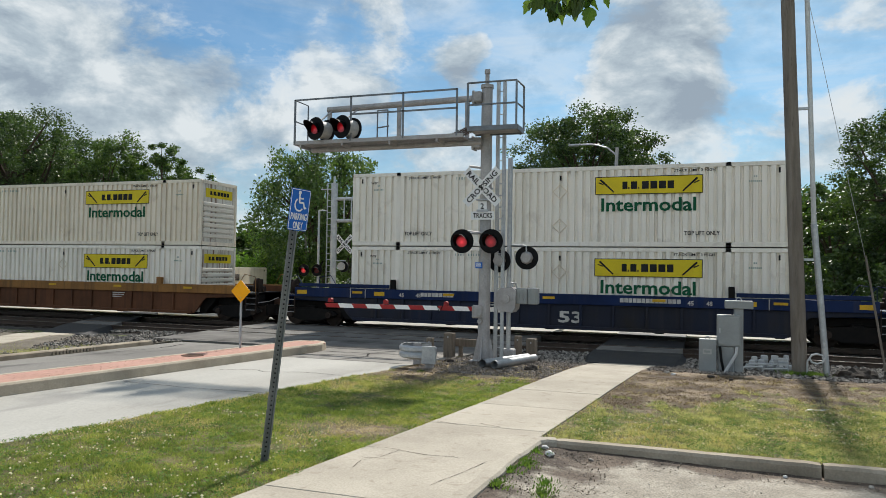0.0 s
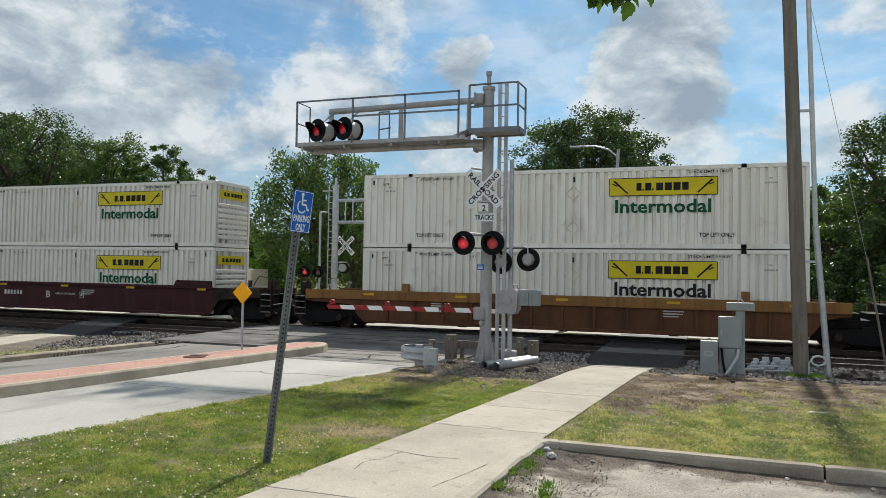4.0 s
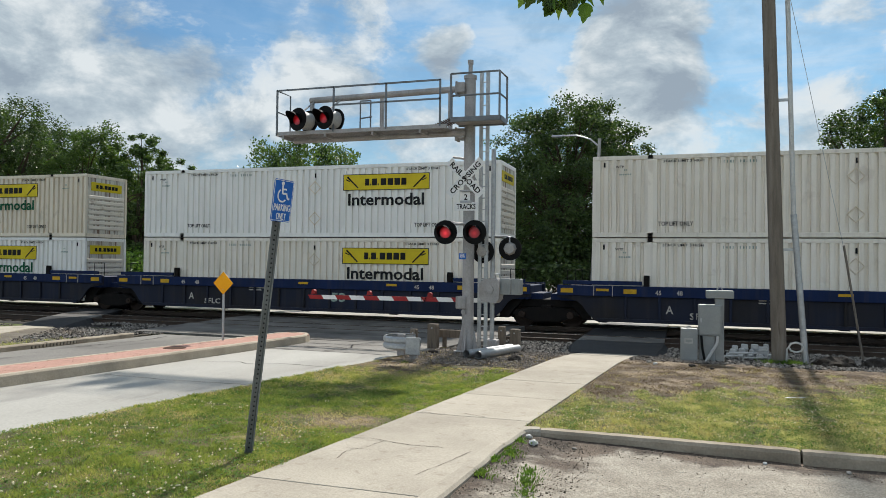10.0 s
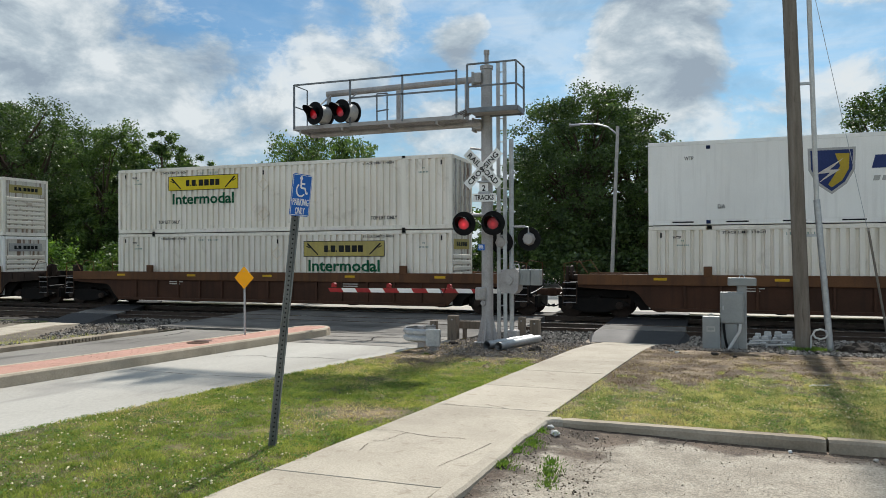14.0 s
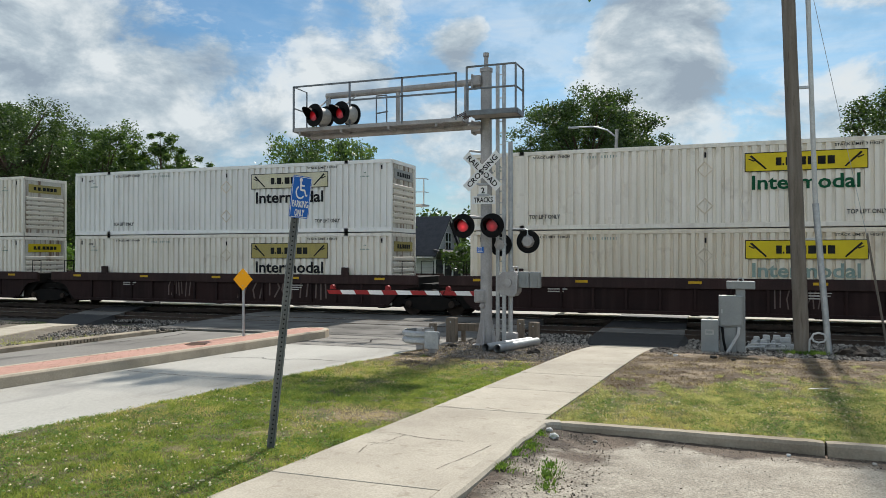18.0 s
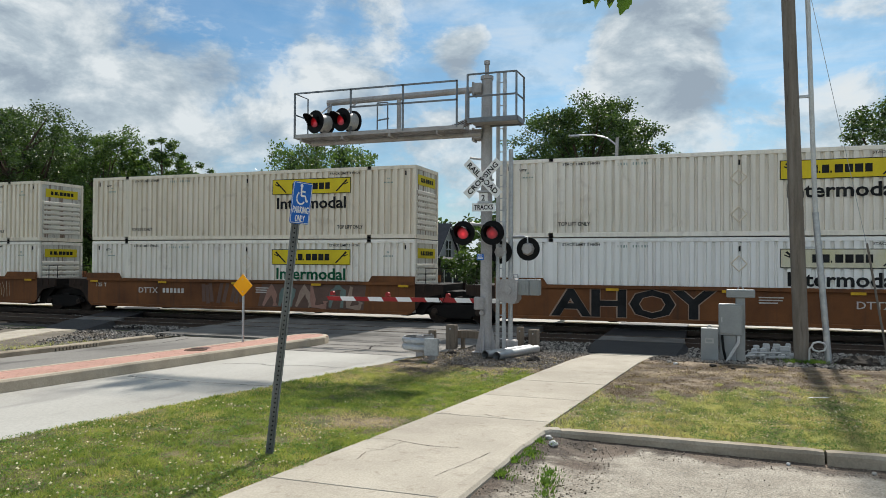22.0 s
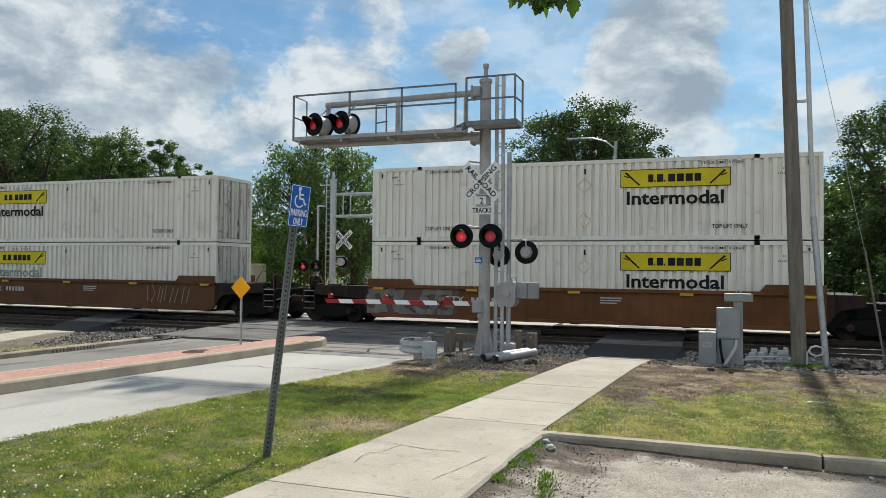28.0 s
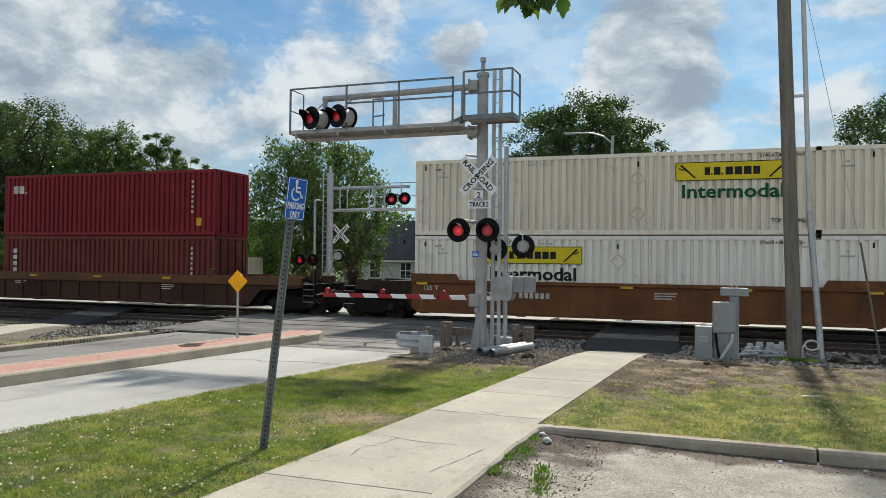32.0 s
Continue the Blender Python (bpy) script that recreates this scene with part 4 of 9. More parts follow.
    bmesh.ops.recalc_face_normals(bm, faces=bm.faces[:])
    part("kerb_ring", bm, M["kerb_pale"], med)
    bm = bmesh.new()
    rows = [[bm.verts.new((med_n(y) - d, y, road_z(0, y) + 0.178)) for d in (0.1, 1.05)] for y in span(-40, -8.4, 1.6)]
    rows.append([bm.verts.new((x, -7.75, road_z(0, -7.75) + 0.178)) for x in (-10.4, -10.95)])
    for r, q in zip(rows, rows[1:]):
        bm.faces.new((r[0], r[1], q[1], q[0]))
    bmesh.ops.recalc_face_normals(bm, faces=bm.faces[:])
    part("mortar_bed", bm, M["dust"], med)
    bmp = bmesh.new()
    box(bmp, -0.098, 0.098, -0.048, 0.048, -0.03, 0.0, 0.003)
    paver = finish("paver", bmp, M["brick"])
    rest_v, rest_f = [], []
    count = 0
    y = -7.68
    row = 0
    while y > -26:
        x = med_n(y) - 0.14 - (0.1 if row % 2 else 0.0)
        while x > med_n(y) - 1.08:
            edge = -7.66 - ((x + 10.65) / 0.5) ** 2 * 0.45
            if y < edge:
                z = road_z(x, y) + 0.186 + random.uniform(-0.0015, 0.0015)
                if count < 300 and y > -16.5:
                    shared("brick", paver, med, x, y, z)
                    count += 1
                else:
                    b0 = len(rest_v)
                    for dx, dy in ((-0.098, -0.048), (0.098, -0.048), (0.098, 0.048), (-0.098, 0.048)):
                        rest_v += [(x + dx, y + dy, z), (x + dx, y + dy, z - 0.03)]
                    rest_f += [(b0, b0 + 2, b0 + 4, b0 + 6)] + [(b0 + i, b0 + i + 1, b0 + (i + 3) % 8, b0 + (i + 2) % 8) for i in (0, 2, 4, 6)]
            x -= 0.2
        y -= 0.1
        row += 1
    me = bpy.data.meshes.new("paving")
    me.from_pydata(rest_v, [], rest_f)
    me.materials.append(M["brick"])
    shared("paving", me, med)["kind"] = "stuff"
    bm = bmesh.new()
    tube(bm, (-11.02, -12.6, road_z(0, -12.6) + 0.189), (-11.02, -12.6, road_z(0, -12.6) + 0.196), 0.25, 20)
    part("drain_cover", bm, M["rust"], med, "rusty round drain cover")
    # far kerb of the road
    fk = tagged(new("far_kerb"), "low concrete kerb on the far side of the road", "kerb", kind="structure")
    ys = span(-40, -9.2, 3.08)
    for a, b in zip(ys, ys[1:]):
        bm = bmesh.new()
        box(bm, -0.3, 0.0, a + 0.008, b - 0.008, -0.25, 0.10, 0.02)
        for v in bm.verts:
            v.co.x += road_w(v.co.y)
            v.co.z += road_z(0, v.co.y)
        part("kerb_stone", bm, M["kerb"], fk)
    inlet = tagged(new("kerb_inlet"), "slotted storm drain inlet set in the far kerb", "drain", kind="structure")
    bm = bmesh.new()
    box(bm, road_w(0) + 0.002, road_w(0) + 0.012, -12.75, -11.35, road_z(0, -12) + 0.0, road_z(0, -12) + 0.055)
    part("opening", bm, M["black"], inlet, "dark inlet opening")
    bm = bmesh.new()
    box(bm, 0.0, 0.025, -0.034, 0.034, 0.0, 0.08)
    bar_me = finish("inlet_bar", bm, M["kerb"])
    for i in range(13):
        shared("inlet_bar", bar_me, inlet, road_w(0) + 0.008, -12.7 + i * 0.107, road_z(0, -12) - 0.005)
    # the far sidewalk
    fs = tagged(new("far_sidewalk"), "pale concrete sidewalk beyond the road", "sidewalk", kind="structure")
    ys = span(-30, -6.9, 1.83)
    for a, b in zip(ys, ys[1:]):
        bm = bmesh.new()
        box(bm, -20.35, -19.03, a + 0.008, b - 0.008, -0.2, 0.03, 0.01)
        for v in bm.verts:
            v.co.z += gz(0, v.co.y)
            v.co.x -= (v.co.y + 10) * 0.444
        part("slab", bm, M["concrete"], fs)


def make_ramp(name, x0, x1, y0, skew=0.0):
    """A black asphalt pedestrian ramp up to rail height, with flared sides, and the strips between the rails."""
    r = tagged(new(name), "black asphalt ramp at the pedestrian track crossing", "ramp", kind="structure")
    zt, zb = 0.0, gz(0, y0) + 0.03
    bm = bmesh.new()
    top = [bm.verts.new(p) for p in ((x0 + 0.15, y0, zb), (x1 - 0.15, y0, zb), (x1, -4.6, zt - 0.01), (x1, -3.78, zt), (x0, -3.78, zt), (x0, -4.6, zt - 0.01))]
    low = [bm.verts.new(p) for p in ((x0 - 0.05, y0 - 0.25, -0.45), (x1 + 0.1, y0 - 0.25, -0.45), (x1 + 0.55, -4.7, -0.5), (x1 + 0.45, -3.78, -0.5), (x0 - 0.45, -3.78, -0.5), (x0 - 0.55, -4.7, -0.5))]
    bm.faces.new(top)
    for i in range(6):
        bm.faces.new((top[i], low[i], low[(i + 1) % 6], top[(i + 1) % 6]))
    bmesh.ops.recalc_face_normals(bm, faces=bm.faces[:])
    bmesh.ops.triangulate(bm, faces=bm.faces[:])
    bmesh.ops.subdivide_edges(bm, edges=bm.edges[:], cuts=4, use_grid_fill=True)
    for v in bm.verts:
        if v.co.y < -3.9:
            v.co += Vector((random.uniform(-1, 1), random.uniform(-1, 1), random.uniform(-0.3, 0.3))) * 0.018
        v.co.x -= skew * (v.co.y - y0)
    part("approach", bm, M["ramp"], r)
    for a, b in ((-3.66, -2.34), (-2.22, 0.52), (0.64, 1.96), (2.08, 3.6)):
        bm = bmesh.new()
        box(bm, x0, x1, a + 0.04, b - 0.04, -0.2, -0.006, 0.01)
        for v in bm.verts:
            v.co.x -= skew * (v.co.y - y0)
        part("crossing_panel", bm, M["ramp"] if b > -1 else M["asphalt"], r)


def make_tracks():
    prof = [(-0.07, -0.17), (0.07, -0.17), (0.07, -0.155), (0.012, -0.135), (0.012, -0.045), (0.036, -0.03), (0.036, -0.004), (0.028, 0.0), (-0.028, 0.0), (-0.036, -0.004), (-0.036, -0.03), (-0.012, -0.045), (-0.012, -0.135), (-0.07, -0.155)]
    bm = bmesh.new()
    prism(bm, prof, "x", -140.0, 90.0)
    rail_me = finish("rail", bm, M["rail"])
    bm = bmesh.new()
    box(bm, -140.0, 90.0, -0.024, 0.024, 0.0, 0.003)
    band_me = finish("running_band", bm, M["polished"])
    bm = bmesh.new()
    box(bm, -0.115, 0.115, -1.3, 1.3, -0.34, -0.172, 0.01)
    tie_me = finish("tie", bm, M["tie"])
    for name, c in (("near_track", -3.0), ("far_track", 1.3)):
        tr = tagged(new(name), "steel rails on timber ties in stone ballast", "railway track", kind="structure")
        for s in (-1, 1):
            shared("rail", rail_me, tr, 0, c + s * 0.7535)
            shared("running_band", band_me, tr, 0, c + s * 0.7535)
        x = -46.0
        while x < 26:
            shared("tie", tie_me, tr, x + random.uniform(-0.03, 0.03), c, random.uniform(-0.01, 0.0))
            x += 0.52
    for c in (-3.0, 1.3):
        for nm, a, b in (("crossing_panel", -0.66, 0.66),):
            holder = tagged(new("road_crossing_panels"), "dark rubber and asphalt panels between the rails", "crossing panel", kind="structure")
            for i in range(5):
                bm = bmesh.new()
                box(bm, -17.2 + i * 2.35, -17.2 + i * 2.35 + 2.335, c + a, c + b, -0.2, -0.008, 0.012)
                part(nm, bm, M["asphalt"], holder)


def scatter(name, n, area, size, material, label, category, seed, keep=None, zf=None):
    """Stones in one mesh of their own: squashed and turned octahedra."""
    rs = np.random.RandomState(seed)
    base = np.array([(1, 0, 0), (-1, 0, 0), (0, 1, 0), (0, -1, 0), (0, 0, 1), (0, 0, -1)], float)
    tri = np.array([(0, 2, 4), (2, 1, 4), (1, 3, 4), (3, 0, 4), (2, 0, 5), (1, 2, 5), (3, 1, 5), (0, 3, 5)])
    vs, fs = [], []
    k = 0
    x0, x1, y0, y1 = area
    while k < n:
        x, y = rs.uniform(x0, x1), rs.uniform(y0, y1)
        if keep and not keep(x, y):
            n -= 1
            continue
        s = size * rs.uniform(0.5, 1.4)
        p = base * (s * rs.uniform(0.6, 1.2, 3)) + rs.uniform(-0.2, 0.2, (6, 3)) * s
        a = rs.uniform(0, 6.28)
        c, d = math.cos(a), math.sin(a)
        p = np.stack([p[:, 0] * c - p[:, 1] * d, p[:, 0] * d + p[:, 1] * c, p[:, 2] * 0.8], 1)
        z = zf(x, y) + rs.uniform(-0.2, 0.5) * s
        vs.append(p + (x, y, z))
        fs.append(tri + 6 * k)
        k += 1
    me = bpy.data.meshes.new(name)
    me.from_pydata(np.concatenate(vs).tolist(), [], np.concatenate(fs).tolist())
    me.materials.append(material)
    return tagged(new(name, me), label, category, kind="stuff")


make_ground()
make_sidewalk()
make_kerbs()
make_cracks()
make_ramp("pedestrian_ramp", -3.1, -0.55, -6.2)
make_ramp("far_pedestrian_ramp", -22.4, -20.3, -6.6, 0.55)
make_tracks()


# ---- the train ----
BOX_L, BOX_W, BOX_H = 16.15, 2.6, 2.896
FLOOR_Z = 0.36


def fitted(text, width, height, bold=0.0, material=None):
    me = words(text, 1.0, bold)
    co = np.array([v.co[:] for v in me.vertices])
    lo, hi = co.min(0), co.max(0)
    me.transform(Matrix.Diagonal((width / (hi[0] - lo[0]), 1, height / (hi[2] - lo[2]), 1)) @ Matrix.Translation(-Vector(((lo[0] + hi[0]) / 2, 0, (lo[2] + hi[2]) / 2))))
    if material:
        me.materials.append(material)
    return me


def corrugated(bm, x0, x1, z0, z1, y, depth, pitch, out, land=0.62):
    """An upright corrugated sheet along x whose crests lie at y and whose grooves go in by depth; out is the side it faces."""
    n = max(1, round((x1 - x0) / pitch))
    p = (x1 - x0) / n
    line = []
    for i in range(n):
        a = x0 + i * p
        line += [(a, y), (a + p * land, y), (a + p * (land + (1 - land) * 0.14), y - out * depth), (a + p * (land + (1 - land) * 0.86), y - out * depth)]
    line.append((x1, y))
    low = [bm.verts.new((a, b, z0)) for a, b in line]
    top = [bm.verts.new((a, b, z1)) for a, b in line]
    for i in range(len(line) - 1):
        q = (low[i], low[i + 1], top[i + 1], top[i])
        bm.faces.new(q if out < 0 else q[::-1])


def letter_blocks(bm, text_w, text_h, gap_pattern, y0, y1):
    """Upright blocks in a row where a printed name stands: the pattern gives each block's width and the space after it."""
    total = sum(a + b for a, b in gap_pattern)
    x = -text_w / 2
    for a, b in gap_pattern:
        w, s = a / total * text_w, b / total * text_w
        if a > 0.4:
            box(bm, x, x + w, y0, y1, -text_h / 2, text_h / 2)
        else:
            box(bm, x, x + w, y0, y1, -text_h / 2, -text_h / 2 + 0.07)
        x += w + s


NAME_BLOCKS = [(0.7, 0.12), (0.18, 0.2), (0.85, 0.12), (0.18, 0.35), (0.95, 0.22), (0.95, 0.22), (0.95, 0.22), (0.85, 0.0)]
SHARED = {}


def container_53(smooth_side=False):
    """A 53-foot box: front wall at +x, doors at x = 0, the printed sides at y = 0 and y = width."""
    c = thing("shipping_container", "off-white corrugated 53-foot container", "container", "containers on the train")
    L, W, H = BOX_L, BOX_W, BOX_H
    bm = bmesh.new()
    box(bm, 0.06, L - 0.06, 0.05, W - 0.05, H - 0.09, H - 0.03)
    box(bm, 0.06, L - 0.06, 0.06, W - 0.06, 0.03, 0.16)
    part("roof_and_floor", bm, M["white"], c)
    bm = bmesh.new()
    for y in (0.0, W - 0.09):
        box(bm, 0.0, L, y, y + 0.09, H - 0.15, H - 0.005, 0.012)
        box(bm, 0.0, L, y, y + 0.09, 0.005, 0.17, 0.012)
    for x in (0.0, L - 0.12):
        for y in (0.0, W - 0.12):
            box(bm, x, x + 0.12, y, y + 0.12, 0.17, H - 0.15)
        box(bm, x, x + 0.12, 0.12, W - 0.12, H - 0.15, H - 0.005)
        box(bm, x, x + 0.12, 0.12, W - 0.12, 0.005, 0.17)
    part("frame", bm, M["white"], c)
    for y, out, nm in ((0.012, -1, "side_wall"), (W - 0.012, 1, "side_wall")):
        bm = bmesh.new()
        if smooth_side:
            corrugated(bm, 0.12, L - 0.12, 0.17, H - 0.15, y, 0.012, 1.22, out, 0.9)
        else:
            corrugated(bm, 0.12, L - 0.12, 0.17, H - 0.15, y, 0.08, 0.28, out, 0.55)
        part(nm, bm, M["white"], c)
        for x in (2.0, L - 2.0):
            bm = bmesh.new()
            a = y + out * 0.012
            box(bm, x - 0.09, x + 0.09, min(a, a - out * 0.05), max(a, a - out * 0.05), 0.01, H - 0.01)
            part("lift_post", bm, M["white"], c)
            for z in (0.0, H - 0.14):
                bm = bmesh.new()
                b = a + out * 0.012
                box(bm, x - 0.07, x + 0.07, min(b, b - out * 0.12), max(b, b - out * 0.12), z + (0.05 if z else 0.0), z + (0.14 if z else 0.07), 0.01)
                part("corner_casting", bm, M["dark"], c, "dark steel lifting casting")
    # front wall with flat horizontal ribs
    bm = bmesh.new()
    box(bm, L - 0.07, L - 0.04, 0.12, W - 0.12, 0.17, H - 0.15)
    fw = part("front_wall", bm, M["grime"], c, "stained front wall with horizontal ribs")
    if "front_rib" not in SHARED:
        bm = bmesh.new()
        prism(bm, [(L - 0.04, 0.0), (L + 0.004, 0.03), (L + 0.004, 0.15), (L - 0.04, 0.18)], "y", 0.2, W - 0.2)
        SHARED["front_rib"] = finish("front_rib", bm, M["rib"])
    for i in range(7):
        shared("front_rib", SHARED["front_rib"], fw, 0, 0, 0.35 + i * 0.235)
    bm = bmesh.new()
    box(bm, L - 0.04, L - 0.012, 0.35, W - 0.35, 2.15, 2.55)
    plate = part("end_plate", bm, M["yellow"], c)
    bm = bmesh.new()
    letter_blocks(bm, 1.35, 0.17, NAME_BLOCKS, -0.003, 0.003)
    ob = part("name_print", bm, M["ink"], plate)
    ob.matrix_basis = Matrix.Translation((L - 0.008, W / 2, 2.35)) @ Matrix.Rotation(radians(90), 4, "Z")
    # doors with four locking rods
    for s in (0, 1):
        bm = bmesh.new()
        y0 = 0.13 + s * (W / 2 - 0.12)
        box(bm, 0.02, 0.06, y0, y0 + W / 2 - 0.15, 0.18, H - 0.16, 0.01)
        for i in range(4):
            z = 0.45 + i * 0.6
            box(bm, 0.0, 0.03, y0 + 0.06, y0 + W / 2 - 0.2, z, z + 0.3, 0.01)
        d = part("door", bm, M["grime"], c, "stained container door")
        for r in (0.28, 0.85):
            bm = bmesh.new()
            tube(bm, (-0.02, y0 + r, 0.14), (-0.02, y0 + r, H - 0.14), 0.028, 8)
            box(bm, -0.03, 0.02, y0 + r - 0.05, y0 + r + 0.05, 1.0, 1.12)
            part("locking_rod", bm, M["lens_white"], d)
    # printed sides
    for y, rz, sgn in ((-0.004, 0, 1), (W + 0.004, 180, -1)):
        cx = L - 4.65
        bm = bmesh.new()
        box(bm, -1.83, 1.83, -0.003, 0.003, -0.32, 0.32)
        panel = part("logo_panel", bm, M["yellow"], c, "printed yellow name panel")
        panel.location, panel.rotation_euler = (cx, y, 2.18), (0, 0, radians(rz))
        bm = bmesh.new()
        letter_blocks(bm, 1.75, 0.27, NAME_BLOCKS, -0.003, 0.003)
        for a, b in ((-1.83, 1.83),):
            box(bm, a, b, -0.003, 0.003, 0.295, 0.32)
            box(bm, a, b, -0.003, 0.003, -0.32, -0.295)
            box(bm, a, a + 0.025, -0.003, 0.003, -0.295, 0.295)
            box(bm, b - 0.025, b, -0.003, 0.003, -0.295, 0.295)
        for e in (-1, 1):
            prism(bm, [(e * 1.68, 0.2), (e * 1.62, 0.24), (e * 1.15, -0.22), (e * 1.19, -0.25)], "y", -0.003, 0.003)
            prism(bm, [(e * 1.55, 0.02), (e * 1.72, 0.1), (e * 1.7, 0.13), (e * 1.52, 0.06)], "y", -0.003, 0.003)
        ob = part("name_print", bm, M["ink"], panel)
        ob.location = (0, -0.006, 0)
        if "inter" not in SHARED:
            SHARED["inter"] = fitted("Intermodal", 3.22, 0.48, 0.022, M["green"])
            SHARED["top"] = fitted("TOP LIFT ONLY", 1.15, 0.15, 0.012, M["ink"])
            SHARED["stack"] = fitted("STACK LIMIT 3 HIGH", 1.35, 0.09, 0.01, M["ink"])
            SHARED["wtp"] = fitted("WTP", 0.28, 0.09, 0.01, M["ink"])
            bmx = bmesh.new()
            for i in range(10):
                box(bmx, i * 0.1 + (0.12 if i > 3 else 0), i * 0.1 + 0.022 + 0.012 * (i % 3) + (0.12 if i > 3 else 0), -0.002, 0.002, 0, 0.09)
            SHARED["bars"] = finish("number_print", bmx, M["faded"])
            bmx = bmesh.new()
            for a, b in (((0, 0.26), (0.26, 0)), ((0.26, 0), (0, -0.26)), ((0, -0.26), (-0.26, 0)), ((-0.26, 0), (0, 0.26))):
                tube(bmx, (a[0], 0, a[1]), (b[0], 0, b[1]), 0.02, 4)
            SHARED["diamond"] = finish("placard_frame", bmx, M["beige"])
        if not smooth_side:
            shared("lettering", SHARED["inter"], c, cx, y, 1.49, rz)
        e = -1 if sgn > 0 else 1
        for x in (2.0 + 0.85, L - 2.0 - 0.85):
            shared("caption", SHARED["top"], c, x, y, 0.48, rz)
        shared("stack_caption", SHARED["stack"], c, L - 3.1, y, 2.66, rz)
        shared("stack_caption", SHARED["stack"], c, 3.1, y, 2.66, rz)
        if "tick" not in SHARED:
            bmx = bmesh.new()
            box(bmx, -0.03, 0.03, -0.003, 0.003, -0.09, 0.09)
            SHARED["tick"] = finish("lift_mark", bmx, M["ink"])
            bmx = bmesh.new()
            for i, w in enumerate((0.12, 0.42)):
                for k in range(int(w / 0.06)):
                    box(bmx, k * 0.06 - w / 2, k * 0.06 - w / 2 + 0.035, -0.002, 0.002, -0.16 * i, 0.055 - 0.16 * i)
            SHARED["lift_text"] = finish("stencil_print", bmx, M["faded"])
        for x in (0.42, L - 0.42):
            shared("lift_mark", SHARED["tick"], c, x, y, 2.58, rz)
        for x in (1.15, L - 1.15):
            shared("stencil_print", SHARED["lift_text"], c, x, y, 2.36, rz)
        shared("lift_mark", SHARED["tick"], c, 8.42, y, 2.5, rz)
        shared("wtp_caption", SHARED["wtp"], c, 0.95 if sgn > 0 else L - 0.95, y, 2.5, rz)
        shared("number_print", SHARED["bars"], c, 4.4 if sgn > 0 else L - 4.4, y, 2.55, rz)
        for z in (2.0, 0.75):
            shared("placard_frame", SHARED["diamond"], c, 8.4, y, z, rz)
    return c


def container_plain(L, material, label, ribs):
    """A plain-sided or ribbed box with the doors at +x."""
    c = thing("shipping_container", label, "container", "containers on the train")
    W, H = BOX_W - 0.12, BOX_H
    bm = bmesh.new()
    box(bm, 0.05, L - 0.05, 0.03, W - 0.03, H - 0.09, H - 0.02)
    box(bm, 0.05, L - 0.05, 0.03, W - 0.03, 0.03, 0.16)
    part("roof_and_floor", bm, material, c)
    bm = bmesh.new()
    for y in (0.0, W - 0.09):
        box(bm, 0.0, L, y, y + 0.09, H - 0.14, H - 0.005, 0.012)
        box(bm, 0.0, L, y, y + 0.09, 0.005, 0.17, 0.012)
    for x in (0.0, L - 0.14):
        for y in (0.0, W - 0.14):
            box(bm, x, x + 0.14, y, y + 0.14, 0.17, H - 0.14)
    box(bm, L - 0.14, L, 0.14, W - 0.14, H - 0.14, H - 0.005)
    box(bm, L - 0.14, L, 0.14, W - 0.14, 0.005, 0.17)
    part("frame", bm, material, c)
    for y, out in ((0.01, -1), (W - 0.01, 1)):
        bm = bmesh.new()
        if ribs:
            corrugated(bm, 0.14, L - 0.14, 0.17, H - 0.14, y, 0.08, 0.28, out, 0.55)
        else:
            box(bm, 0.14, L - 0.14, y - 0.01, y + 0.01, 0.17, H - 0.14)
            for x in (2.0, L - 2.0):
                box(bm, x - 0.015, x + 0.015, y + out * 0.012 - 0.005, y + out * 0.012 + 0.005, 0.17, H - 0.14)
        part("side_wall", bm, material, c)
    bm = bmesh.new()
    corrugated(bm, 0.0, W - 0.28, 0.17, H - 0.14, 0.0, 0.03, 0.25, -1)
    ob = part("back_wall", bm, material, c)
    ob.matrix_basis = Matrix.Translation((0.04, W - 0.14, 0)) @ Matrix.Rotation(radians(-90), 4, "Z")
    for s in (0, 1):
        bm = bmesh.new()
        y0 = 0.15 + s * (W / 2 - 0.14)
        box(bm, L - 0.06, L - 0.02, y0, y0 + W / 2 - 0.16, 0.18, H - 0.15, 0.01)
        for i in range(5):
            z = 0.35 + i * 0.48
            box(bm, L - 0.03, L - 0.004, y0 + 0.06, y0 + W / 2 - 0.22, z, z + 0.26, 0.01)
        d = part("door", bm, material, c)
        for r in (0.25, 0.8):
            bm = bmesh.new()
            tube(bm, (L + 0.02, y0 + r, 0.1), (L + 0.02, y0 + r, H - 0.1), 0.025, 8)
            part("locking_rod", bm, M["dark"] if ribs else M["alu"], d)
    for x in (0.0, L - 0.18):
        for z in (0.0, H - 0.12):
            bm = bmesh.new()
            box(bm, x, x + 0.18, -0.006, 0.16, z, z + 0.12, 0.012)
            part("corner_casting", bm, material, c)
    return c


